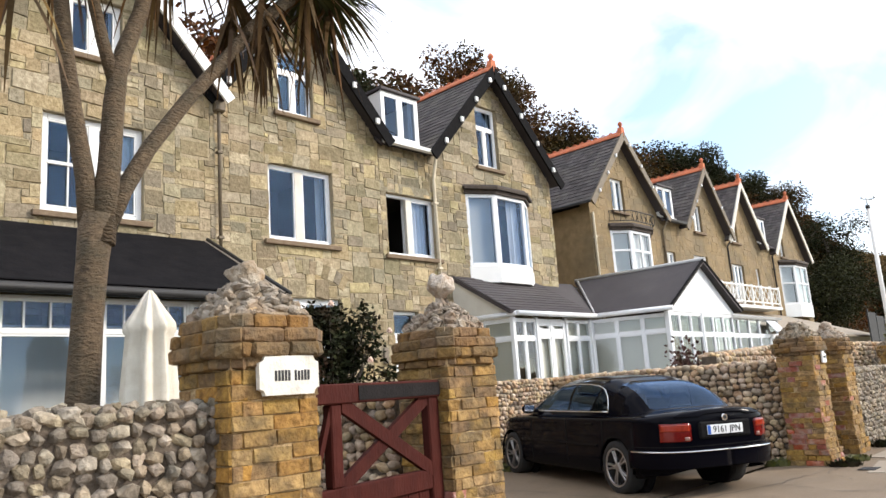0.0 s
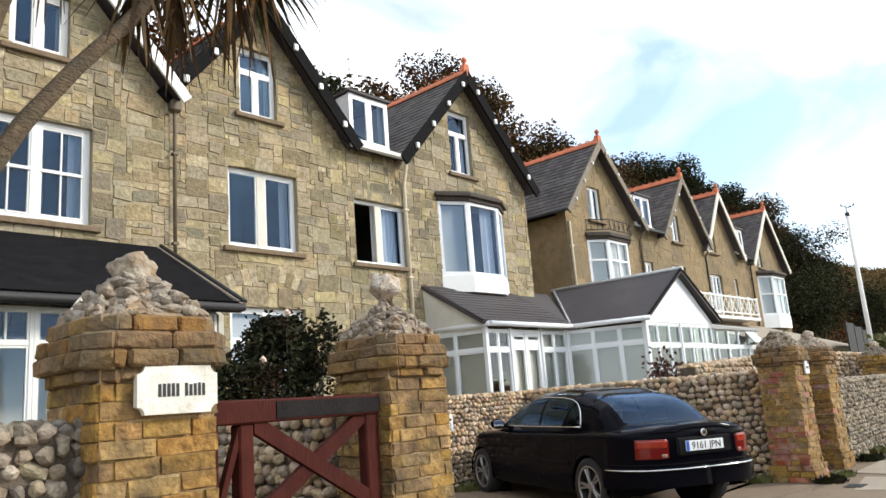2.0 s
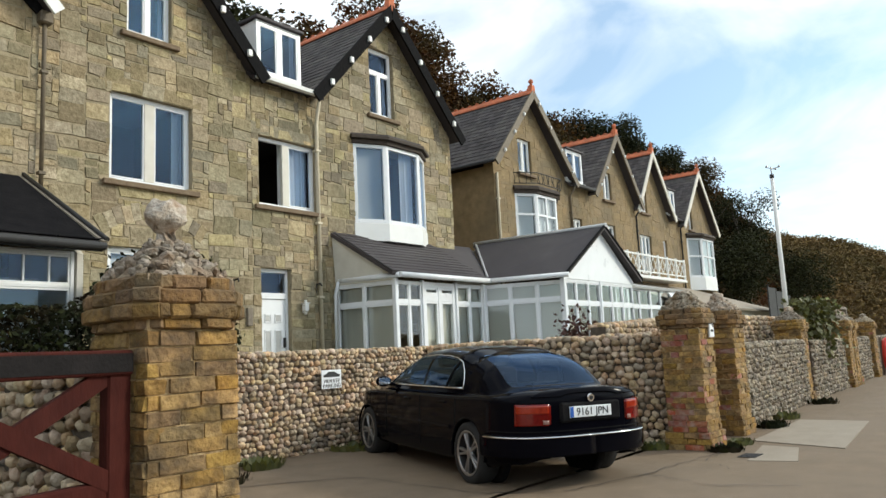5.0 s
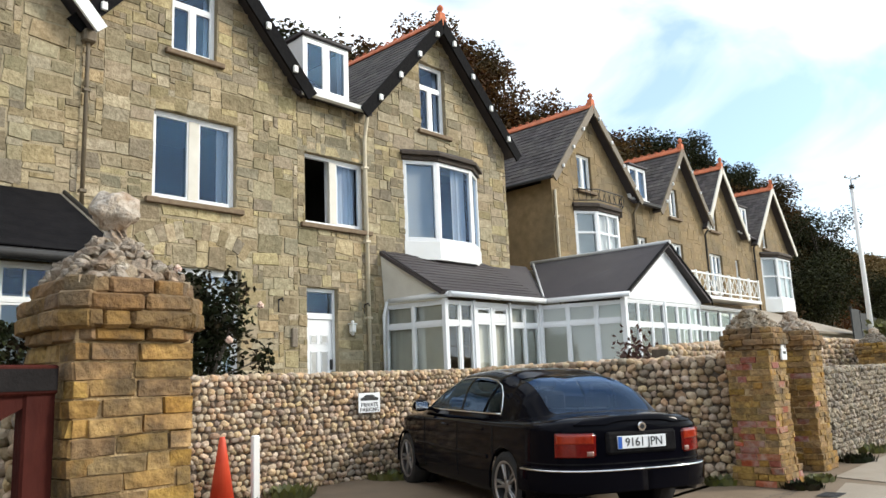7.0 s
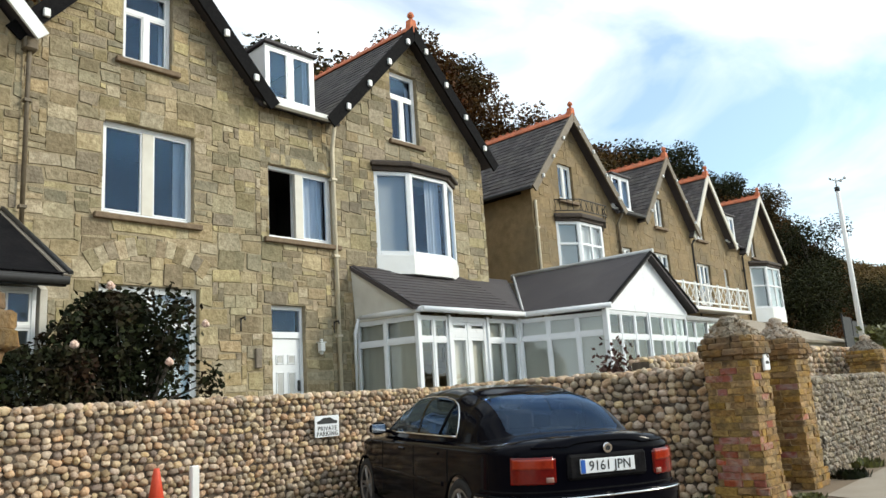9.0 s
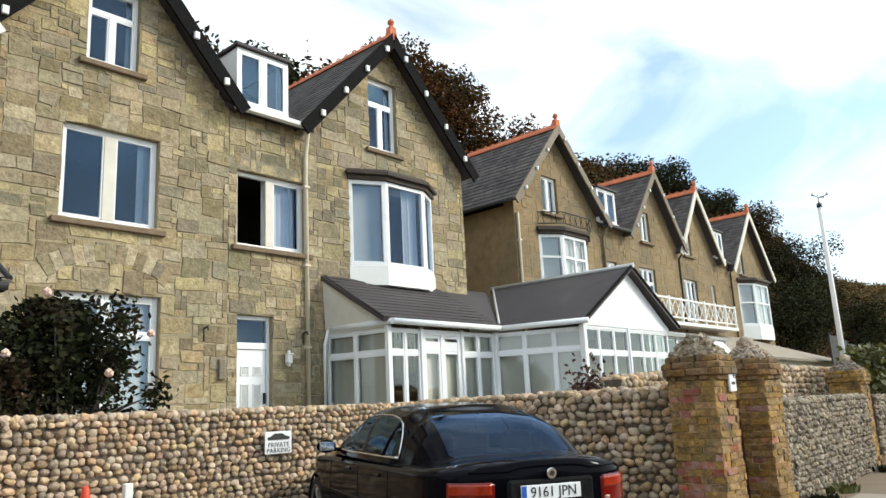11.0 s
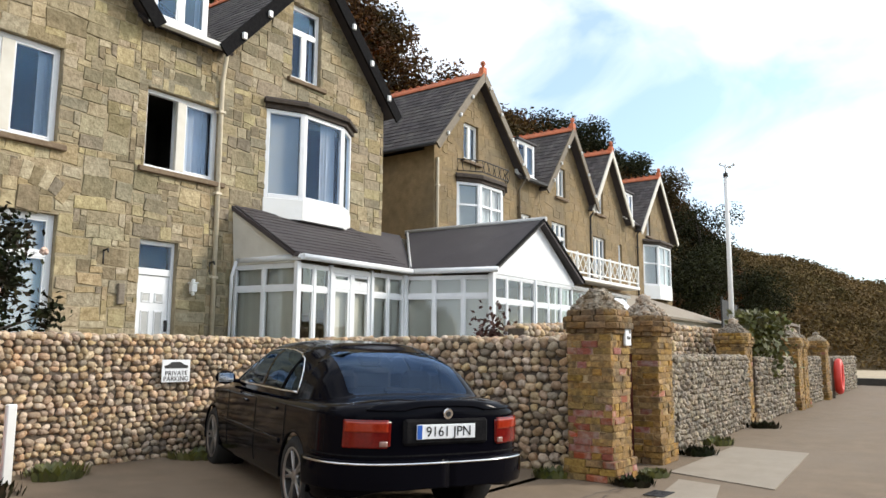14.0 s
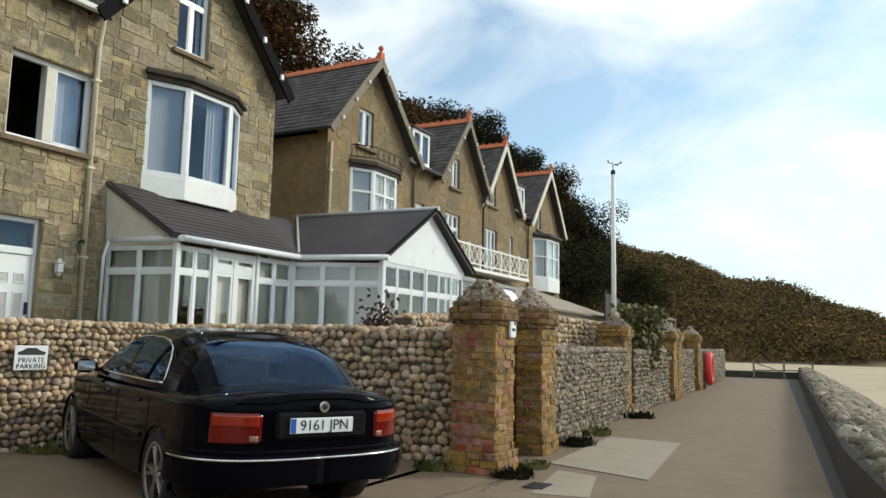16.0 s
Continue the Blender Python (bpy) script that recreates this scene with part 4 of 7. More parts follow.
# house to the west with the glazed sunroom
W0Y = 11.50
west_open = [(4.20, 5.82, 4.49, 6.11), (4.53, 5.43, 7.20, 8.27)]
west_panels = [(-8.0, 2.6, 0.3, 7.0, []), (2.6, 7.14, 0.3, 9.6, gable_lines(2.55, 7.25, 6.95, 4.95, 9.5))]
west_house, west_wall = house_shell("house", (2.0, W0Y, 0.6), "gabled house of grey-buff rubble with white bargeboards", west_panels, west_open, W0Y, 8.0, MORTAR)
STONE_LAYERS.append((west_wall, west_panels[1:], west_open, W0Y, 9, 300, SANDSTONE_FAR))
for q in west_open:
    window(west_house, *q, W0Y + 0.10, (1, 1), bar=0.10, top=0.0, frame_mat=WHITE)
for a, b in ((4.31, 4.96), (5.06, 5.71)):
    box_part("glazing_bar", WHITE, west_house, a, b, W0Y + 0.09, W0Y + 0.15, 5.29, 5.34)
    box_part("glazing_bar", WHITE, west_house, (a + b) / 2 - 0.012, (a + b) / 2 + 0.012, W0Y + 0.10, W0Y + 0.145, 4.6, 6.0)
gable_roof(west_house, 2.45, 7.28, 6.95, 4.95, 9.55, W0Y - 0.32, W0Y + 8.3, WHITE, False, 0.55)
gutter(west_house, -8, 2.6, W0Y - 0.3, 7.0, WHITE)
bm = bmesh.new()
slab_on(bm, (-8, W0Y - 0.3, 7.0), (2.6, W0Y - 0.3, 7.0), (2.6, W0Y + 4, 9.8), (-8, W0Y + 4, 9.8), 0.07)
part("roof", bm, SLATE_PLAIN, west_house, "slate slope")

# glazed sunroom in front of it
sun_room = thing("sunroom", (2.0, 9.4, 0.6), "white-framed glazed sunroom under a black lean-to roof", "sunroom")
bm = bmesh.new()
slab_on(bm, (-8, 9.1, 2.98), (6.95, 9.1, 2.98), (6.95, W0Y, 4.28), (-8, W0Y, 4.28), 0.08)
part("roof", bm, BLACK_ROOF, sun_room, "black lean-to roof")
for i in range(26):
    x = -8 + 0.575 * i
    box_part("edge_tile", BLACK_ROOF, sun_room, x, x + 0.56, 9.06, 9.30, 2.985, 3.0 + 0.006 * (i % 2), 0.004)
bm = bmesh.new()
bm_box(bm, -8, 6.95, 9.06, 9.14, 2.84, 2.97, 0.01)
bm_tube(bm, [(-8, 9.02, 2.90), (6.95, 9.02, 2.90)], 0.05, 8)
part("gutter", bm, IRON, sun_room, "black gutter")
bm = bmesh.new()
bm_prism(bm, [(6.90, 9.08, 2.90), (6.90, W0Y, 4.20), (6.90, W0Y, 4.28), (6.90, 9.02, 2.97)], (0.08, 0, 0))
part("verge_board", bm, SLAB, sun_room, "grey verge board")
bm = bmesh.new()
bm_tube(bm, [(6.97, 9.02, 2.99), (6.97, W0Y, 4.31)], 0.032, 8)
part("verge_capping", bm, IRON, sun_room, "black verge capping")
bm = bmesh.new()
bm_prism(bm, [(6.80, 9.45, 2.85), (6.80, W0Y, 2.85), (6.80, W0Y, 4.1)], (0.08, 0, 0))
bm_box(bm, 6.80, 6.88, 9.45, W0Y, 0.5, 2.85)
part("end_wall", bm, CREAM, sun_room, "rendered end wall")
x = -7.9
while x < 6.7:
    x2 = min(x + 1.22, 6.78)
    window(sun_room, x, x2, 0.7, 2.86, 9.40, (1,), bar=0.05, sill=False, curtain=None, top=0.40, room=False, frame_mat=WHITE)
    for k in (1, 2, 3):
        box_part("glazing_bar", WHITE, sun_room, x + (x2 - x) * k / 4 - 0.012, x + (x2 - x) * k / 4 + 0.012, 9.41, 9.46, 2.46, 2.82)
    x = x2
box_part("back_blind", BLIND, sun_room, -7.9, 6.7, 10.3, 10.32, 0.7, 2.6, 0, "pale interior wall of the sunroom")

# middle pair, coursed stone
MY = 12.25
mid_open = [(22.2, 23.0, 6.95, 8.1), (25.6, 26.25, 4.9, 5.86), (28.15, 28.85, 6.85, 7.95), (27.75, 28.95, 4.2, 5.9), (21.85, 24.45, 4.6, 6.28)]
mid_panels = [(20.75, 25.35, 0.3, 9.9, gable_lines(20.5, 25.55, 7.0, 22.85, 9.75)), (25.35, 27.0, 0.3, 7.0, []),
              (27.0, 30.95, 0.3, 9.8, gable_lines(26.85, 31.1, 6.85, 29.0, 9.55))]
mid_house, mid_wall = house_shell("house", (25.8, MY, 0.6), "gabled house of brown coursed stone with terracotta ridges", mid_panels, mid_open, MY, 8.0, STONE_WALL_B)
STONE_LAYERS.append((mid_wall, mid_panels, mid_open, MY, 21, 0, BROWN_STONE))
for q, bays, tp in ((mid_open[0], (1, 1), 0.0), (mid_open[1], (1, 1), 0.0), (mid_open[2], (1, 1), 0.0), (mid_open[3], (1, 1, 1), 0.45)):
    window(mid_house, *q, MY + 0.08, bays, bar=0.07, top=tp, frame_mat=WHITE, curtain="blind")
canted_bay(mid_house, 21.85, 22.5, 23.75, 24.45, MY, 11.85, 4.60, 6.22, 4.2, 5.55)
gable_roof(mid_house, 20.45, 25.55, 7.0, 22.85, 9.70, MY - 0.3, MY + 8.3, PIPE_BROWN, True, 0.6)
gable_roof(mid_house, 26.85, 31.1, 6.85, 29.0, 9.50, MY - 0.3, MY + 8.3, PIPE_BROWN, True, 0.6)
bm = bmesh.new()
slab_on(bm, (25.2, MY - 0.25, 6.95), (27.2, MY - 0.25, 6.95), (27.2, MY + 3.2, 9.4), (25.2, MY + 3.2, 9.4), 0.06)
part("roof", bm, SLATE_PLAIN, mid_house, "slate slope between the gables")
gutter(mid_house, 25.3, 27.0, MY - 0.3, 6.95, IRON)
dormer(mid_house, 25.2, 26.35, 7.1, 8.25, MY - 0.1, MY + 1.6)
downpipe(mid_house, [(25.4, MY - 0.28, 6.9), (25.4, MY - 0.06, 6.6), (25.4, MY - 0.06, 2.9)], PIPE_BROWN)
downpipe(mid_house, [(20.85, MY - 0.05, 6.7), (20.85, MY - 0.05, 6.5), (20.85, MY - 0.05, 2.5)], CREAM_PIPE)
gb = bmesh.new()
bm_tube(gb, [(20.38, MY - 0.3, 6.98), (20.38, MY + 8, 6.98)], 0.05, 8)
part("gutter", gb, IRON, mid_house)
# iron window-box rail over the bay
bm = bmesh.new()
for z in (6.52, 6.86):
    bm_tube(bm, [(21.8, MY - 0.05, z), (22.4, 11.72, z), (23.9, 11.72, z), (24.5, MY - 0.05, z)], 0.016, 6)
for i in range(19):
    t = i / 18
    x = 21.8 + 2.7 * t
    y = 11.72 if 0.22 < t < 0.78 else MY - 0.05 - (0.48 * (t / 0.22 if t < 0.5 else (1 - t) / 0.22))
    bm_tube(bm, [(x, y, 6.52), (x + 0.06 * (-1) ** i, y, 6.69), (x, y, 6.86)], 0.011, 5)
part("iron_rail", bm, IRON, mid_house, "wrought-iron rail on the bay")

# far pair
FARY = 12.35
far_open = [(31.75, 32.45, 6.8, 7.9), (31.4, 32.6, 4.2, 5.85), (33.9, 34.3, 4.6, 5.8), (37.25, 37.75, 6.6, 7.7), (36.75, 39.9, 4.3, 6.2)]
far_panels = [(30.95, 34.7, 0.3, 9.8, gable_lines(30.8, 34.85, 6.75, 32.75, 9.55)), (34.7, 35.95, 0.3, 6.9, []),
              (35.95, 40.4, 0.3, 9.8, gable_lines(35.8, 40.55, 6.6, 38.3, 9.55))]
far_house, far_wall = house_shell("house", (35.6, FARY, 0.6), "gabled house of brown stone with pale bargeboards", far_panels, far_open, FARY, 8.0, STONE_WALL_B)
STONE_LAYERS.append((far_wall, far_panels, far_open, FARY, 33, 0, BROWN_STONE))
for q, bays in ((far_open[0], (1, 1)), (far_open[1], (1, 1, 1)), (far_open[2], (1,)), (far_open[3], (1,))):
    window(far_house, *q, FARY + 0.08, bays, bar=0.07, frame_mat=WHITE, curtain="blind")
canted_bay(far_house, 36.75, 37.5, 39.1, 39.9, FARY, 11.9, 4.30, 6.15, 3.7, 5.3)
gable_roof(far_house, 30.8, 34.85, 6.75, 32.75, 9.50, FARY - 0.3, FARY + 8.3, CREAM, False, 0.55)
gable_roof(far_house, 35.8, 40.6, 6.6, 38.3, 9.50, FARY - 0.3, FARY + 8.3, CREAM, False, 0.55)
bm = bmesh.new()
slab_on(bm, (34.6, FARY - 0.25, 6.85), (36.1, FARY - 0.25, 6.85), (36.1, FARY + 3.2, 9.3), (34.6, FARY + 3.2, 9.3), 0.06)
part("roof", bm, SLATE_PLAIN, far_house, "slate slope between the gables")
dormer(far_house, 34.5, 35.4, 7.0, 8.15, FARY - 0.1, FARY + 1.6)
downpipe(far_house, [(30.95, FARY - 0.28, 6.7), (30.95, FARY - 0.12, 6.5), (30.95, FARY - 0.12, 3.0)], IRON)
downpipe(far_house, [(35.9, FARY - 0.28, 6.7), (35.9, FARY - 0.08, 6.5), (35.9, FARY - 0.08, 3.0)], IRON)

# white lattice balcony between the two far houses
balcony = thing("balcony", (30.7, 11.6, 3.9), "white-painted timber balcony with crossed lattice panels", "balcony")
box_part("deck", WHITE, balcony, 27.4, 34.2, 11.55, MY - 0.01, 3.86, 3.98, 0.01)
for i in range(8):
    x = 27.45 + i * 0.95
    box_part("post", WHITE, balcony, x - 0.04, x + 0.04, 11.56, 11.64, 3.98, 4.85, 0.006)
    if i < 7:
        box_part("handrail", WHITE, balcony, x + 0.04, x + 0.91, 11.57, 11.63, 4.74, 4.80)
        box_part("bottom_rail", WHITE, balcony, x + 0.04, x + 0.91, 11.57, 11.63, 4.10, 4.15)
        for k, (z0, z1) in enumerate(((4.15, 4.74), (4.74, 4.15))):
            for half in (0, 1):
                xa = x + 0.04 + half * 0.435
                bm = bmesh.new()
                bm_prism(bm, [(xa, 11.585, z0 - 0.02), (xa + 0.435, 11.585, z1 - 0.02), (xa + 0.435, 11.585, z1 + 0.02), (xa, 11.585, z0 + 0.02)], (0, 0.02 + 0.01 * k, 0))
                part("brace", bm, WHITE, balcony)

# ---- conservatories ----
def glazed_wall(parent, a, b, z0, z1, bays, top=0.42, mat=None, blind=True, stiles=0.06):
    """A glazed screen from a to b in plan: frame posts, toplights, panes, blinds behind."""
    d = Vector((b[0] - a[0], b[1] - a[1], 0))
    L = d.length
    m = pose(a[0], a[1], 0, 0, 0, math.degrees(math.atan2(d.y, d.x)))
    s = stiles
    total, acc, edges = sum(bays), 0.0, [0.0]
    for q in bays:
        acc += q
        edges.append(L * acc / total)
    zt = z1 - s - top
    screen = sub_thing("glazed_screen", parent, (a[0], a[1], z0))
    bars = [("head", 0, L, 0, 0.08, z1 - s, z1), ("bottom_rail", 0, L, 0, 0.08, z0, z0 + s), ("transom", 0, L, 0.006, 0.074, zt - s * 0.6, zt + s * 0.6)]
    for i, e in enumerate(edges):
        w = s * (0.9 if 0 < i < len(edges) - 1 else 1.0)
        e0 = min(max(e - w / 2, 0), L - w)
        bars.append(("post", e0, e0 + w, -0.003, 0.083, z0 + s, z1 - s))
    for nm, *q in bars:
        bm = bmesh.new()
        bm_box(bm, *q, 0.004, m)
        part(nm, bm, UPVC, screen)
    for e0, e1 in zip(edges, edges[1:]):
        for c, dd in ((z0 + s, zt - s * 0.6), (zt + s * 0.6, z1 - s)):
            g = bmesh.new()
            for q in ((e0 + s * 0.4, e0 + s * 0.9, c, dd), (e1 - s * 0.9, e1 - s * 0.4, c, dd), (e0 + s * 0.9, e1 - s * 0.9, c, c + s * 0.5), (e0 + s * 0.9, e1 - s * 0.9, dd - s * 0.5, dd)):
                bm_box(g, q[0], q[1], 0.012, 0.068, q[2], q[3], 0, m)
            part("casement", g, UPVC, screen)
            pa, pb = m @ Vector((e0 + s * 0.9, 0.036, 0)), m @ Vector((e1 - s * 0.9, 0.036, 0))
            sheet("pane", screen, pa, pb, c + s * 0.5, dd - s * 0.5, PANE_CLEAR)
            if blind:
                g = bmesh.new()
                bm_box(g, e0 + 0.02, e1 - 0.02, 0.13, 0.14, c, dd, 0, m)
                part("blind", g, BLIND, screen, "grey roller blind")
    return screen


cons = thing("conservatory", (16.5, 10.3, 0.6), "white conservatory with a dark tiled roof and grey blinds", "conservatory")
CZ = 3.02
WI, WO = (16.98, 10.22), (17.66, 8.42)        # inner and outer corners of the wing
WR = (21.45, 8.42)
glazed_wall(cons, (13.62, FY - 0.02), (13.86, 10.3), 0.65, 2.92, (1, 1.1), 0.40)
glazed_wall(cons, (13.90, 10.28), (14.72, 10.28), 0.65, 2.92, (1, 1), 0.40, blind=False)
glazed_wall(cons, (14.76, 10.28), (15.92, 10.28), 0.65, 2.92, (1, 1), 0.24, blind=True, stiles=0.11)
glazed_wall(cons, (15.96, 10.28), (16.95, 10.24), 0.65, 2.92, (1, 1), 0.40)
glazed_wall(cons, WI, WO, 0.65, 2.92, (1, 1, 1), 0.38)
glazed_wall(cons, WO, (19.5, 8.42), 0.65, 2.95, (1, 1, 1), 0.50, blind=False)
glazed_wall(cons, (19.54, 8.42), WR, 0.65, 2.95, (1, 1, 1), 0.50, blind=False)
for q in ((13.80, 13.90, 10.22, 10.32), (17.58, 17.70, 8.36, 8.48), (16.92, 17.02, 10.18, 10.28), (14.70, 14.78, 10.24, 10.34), (15.9, 15.98, 10.24, 10.34), (19.48, 19.56, 8.39, 8.47)):
    box_part("corner_post", UPVC, cons, q[0], q[1], q[2], q[3], 0.6, 2.95, 0.01)
# roofs: lean-to and wing
LT = 4.10
bm = bmesh.new()
slab_on(bm, (13.62, 10.12, CZ + 0.05), (17.05, 10.08, CZ + 0.05), (19.1, FY + 0.3, LT + 0.15), (13.50, FY, LT), 0.08)
part("lean_to_roof", bm, SLATE_PLAIN, cons, "dark brown tiled lean-to roof")
slope_slates(cons, (13.62, 10.12, CZ + 0.06), (17.0, 10.10, CZ + 0.06), (13.56, FY, LT + 0.01), course=0.16, width=0.24, mat=SLATE_PLAIN, lift=0.008)
RZ = 4.36
bm = bmesh.new()
slab_on(bm, (17.02, 10.14, CZ + 0.05), (17.52, 8.22, CZ + 0.05), (19.62, 8.22, RZ), (19.45, 12.2, RZ), 0.08)
slab_on(bm, (21.7, 8.22, CZ + 0.05), (21.9, 12.2, CZ + 0.05), (19.45, 12.2, RZ), (19.62, 8.22, RZ), 0.08)
part("wing_roof", bm, SLATE_PLAIN, cons, "dark brown tiled wing roof")
bm = bmesh.new()
bm_tube(bm, [(19.64, 8.18, RZ + 0.02), (19.45, 12.2, RZ + 0.02)], 0.055, 8)
bm_tube(bm, [(17.02, 10.12, CZ + 0.09), (19.2, 11.95, LT + 0.22)], 0.03, 6)
part("ridge_capping", bm, GALVANISED, cons, "pale grey ridge and valley capping")
bm = bmesh.new()
bm_prism(bm, [(17.66, 8.40, 2.95), (21.5, 8.40, 2.95), (21.5, 8.40, 3.02), (19.62, 8.40, RZ - 0.06), (17.62, 8.40, 3.02)], (0, 0.06, 0))
part("gable_panel", bm, UPVC, cons, "white boarded gable panel")
bm = bmesh.new()
for sx in (17.50, 21.74):
    bm_prism(bm, [(sx, 8.20, CZ + 0.02), (19.62, 8.20, RZ - 0.03), (19.62, 8.20, RZ + 0.04), (sx, 8.20, CZ + 0.08)], (0, 0.04, 0))
part("verge_trim", bm, BLACK_WOOD, cons, "black verge trim")
bm = bmesh.new()
bm_prism(bm, [(13.60, FY - 0.02, 2.92), (13.80, 10.30, 2.92), (13.80, 10.25, 3.0), (13.52, FY - 0.02, LT - 0.07)], (0.05, 0, 0))
part("end_panel", bm, CREAM, cons, "white end panel under the roof")
bm = bmesh.new()
for a, b in (((13.64, FY - 0.1), (13.80, 10.10)), ((13.78, 10.06), (17.0, 10.02)), ((16.96, 10.06), (17.50, 8.18))):
    bm_tube(bm, [(a[0], a[1], CZ - 0.01), (b[0], b[1], CZ - 0.01)], 0.06, 8)
bm_tube(bm, [(13.58, FY - 0.12, CZ - 0.03), (13.50, FY - 0.10, 2.7), (13.50, FY - 0.10, 0.7)], 0.035, 8)
part("gutter", bm, UPVC, cons, "white gutter and downpipe")
box_part("floor", SLAB, cons, 13.9, 21.4, 8.5, FY - 0.05, 0.58, 0.64)
box_part("back_wall_render", CREAM, cons, 18.02, 20.7, FY + 0.4, FY + 0.5, 0.6, 4.2)

cons_b = thing("conservatory", (24.0, 9.0, 0.6), "white glazed conservatory with an open top casement", "conservatory")
glazed_wall(cons_b, (21.6, 9.0), (24.0, 9.0), 0.65, 3.0, (1, 1, 1), 0.5, blind=False)
glazed_wall(cons_b, (24.0, 9.0), (26.4, 9.0), 0.65, 3.0, (1, 1, 1), 0.5, blind=False)
bm = bmesh.new()
slab_on(bm, (21.5, 8.9, 3.03), (26.5, 8.9, 3.03), (26.5, MY - 0.02, 3.75), (21.5, MY - 0.02, 3.75), 0.08)
part("roof", bm, GALVANISED, cons_b, "pale translucent roof")
bm = bmesh.new()
bm_box(bm, 0, 0.75, 0, 0.04, -0.5, 0, 0.004, Matrix.Translation((25.3, 8.98, 2.95)) @ Euler((radians(-38), 0, 0)).to_matrix().to_4x4())
part("open_casement", bm, UPVC, cons_b, "casement pushed open at its foot")
low = thing("lean_to", (30.0, 9.2, 0.6), "low extension with a pale grey sloping roof", "extension")
bm = bmesh.new()
slab_on(bm, (26.6, 8.6, 2.55), (37.5, 8.6, 2.45), (36.0, MY - 0.02, 3.75), (26.6, MY - 0.02, 3.75), 0.08)
part("roof", bm, SLAB, low, "pale grey roof")
box_part("wall", CREAM, low, 26.7, 36.8, 8.9, 9.1, 0.6, 2.5)


# ---- garden walls of beach stones ----
def pebble_shape(rng, rough=0.15):
    """A rounded stone of unit size, 42 points: a ball pulled out of true."""
    bm = bmesh.new()
    for i in range(26):
        z = 1 - 2 * (i + 0.5) / 26
        a = i * 2.399963
        r = math.sqrt(1 - z * z)
        k = 0.5 * (1 + rng.uniform(-rough, rough * 0.6))
        q = (abs(r * math.cos(a)) ** 0.8 * math.copysign(1, math.cos(a)), abs(r * math.sin(a)) ** 0.8 * math.copysign(1, math.sin(a)), abs(z) ** 0.8 * math.copysign(1, z))
        bm.verts.new([k * c for c in q])
    bmesh.ops.convex_hull(bm, input=bm.verts[:])
    bmesh.ops.delete(bm, geom=[v for v in bm.verts if not v.link_faces], context="VERTS")
    bm.verts.index_update()
    v = [tuple(q.co) for q in bm.verts]
    f = [tuple(q.index for q in face.verts) for face in bm.faces]
    bm.free()
    return v, f


rng = random.Random(21)
PEBBLES = [pebble_shape(rng, 0.24) for _ in range(10)]
FLINTS = [pebble_shape(rng, 0.34) for _ in range(10)]
WALL_LAYERS = []


def cobble_wall(a, b, z0, z1, thick, size, label, mats=(COBBLE, COBBLE_FAR), limit=300, faces=("front",), cap=True, rise=0.0, name="garden_wall"):
    """A rubble wall from a to b in plan; its front is to the right of a to b. The stones are laid later."""
    d = Vector((b[0] - a[0], b[1] - a[1], 0))
    w = thing(name, (*a, z0), label, "wall", "", "structure", math.degrees(math.atan2(d.y, d.x)))
    bm = bmesh.new()
    L = d.length
    bm_prism(bm, [(0, 0.03, 0), (L, 0.03, 0), (L, 0.03, z1 - z0 + rise - 0.04), (0, 0.03, z1 - z0 - 0.04)], (0, thick - 0.06, 0))
    body = part("wall_core", bm, COBBLE_BED, w, world=False)
    WALL_LAYERS.append((w, L, z1 - z0, rise, thick, size, mats, limit, faces, cap))
    return w


def lay_cobbles(w, L, H, rise, thick, size, mats, limit, faces, cap, seed):
    rng = random.Random(seed)
    pieces = Pieces("stone", FLINTS if mats[1] is FLINT else PEBBLES, mats[0], mats[1], w, limit, "stonework")
    base = WORLD_OF[w.name]
    spots = []
    z = size * 0.35
    row = 0
    while z < H + rise:
        hgt = size * rng.uniform(0.72, 0.95)
        x = -0.2 * size * rng.random()
        while x < L:
            wd = size * rng.uniform(0.72, 1.42)
            top = H + rise * min(max(x / L, 0), 1)
            if z < top - 0.02:
                spots.append((x + wd / 2, z + rng.uniform(-0.16, 0.16) * size, wd, hgt))
            x += wd * 0.93
        z += hgt * 0.88
    rng.shuffle(spots)
    for side in faces:
        for x, zz, wd, hgt in spots:
            y = 0.02 if side == "front" else thick - 0.02
            m = Matrix.LocRotScale((x, y + rng.uniform(-0.012, 0.02), zz), Euler((rng.uniform(-0.4, 0.4), rng.uniform(-0.6, 0.6), rng.uniform(-0.3, 0.3))), (wd * rng.uniform(0.84, 1.04), size * rng.uniform(0.6, 0.95), hgt * rng.uniform(0.86, 1.08)))
            pieces.add(base @ m, rng.randrange(10))
    if cap:
        x = 0
        while x < L:
            wd = size * rng.uniform(0.7, 1.4)
            yy = 0.0
            while yy < thick:
                m = Matrix.LocRotScale((x + wd / 2, yy + size * 0.4, H + rise * min(x / L, 1) - 0.03 + rng.uniform(-0.02, 0.025)), Euler((rng.uniform(-0.4, 0.4), rng.uniform(-0.4, 0.4), rng.uniform(-1.5, 1.5))), (wd, size, size * 0.8))
                pieces.add(base @ m, rng.randrange(10))
                yy += size * 0.8
            x += wd * 0.9
    pieces.done(smooth=mats[1] is not FLINT)


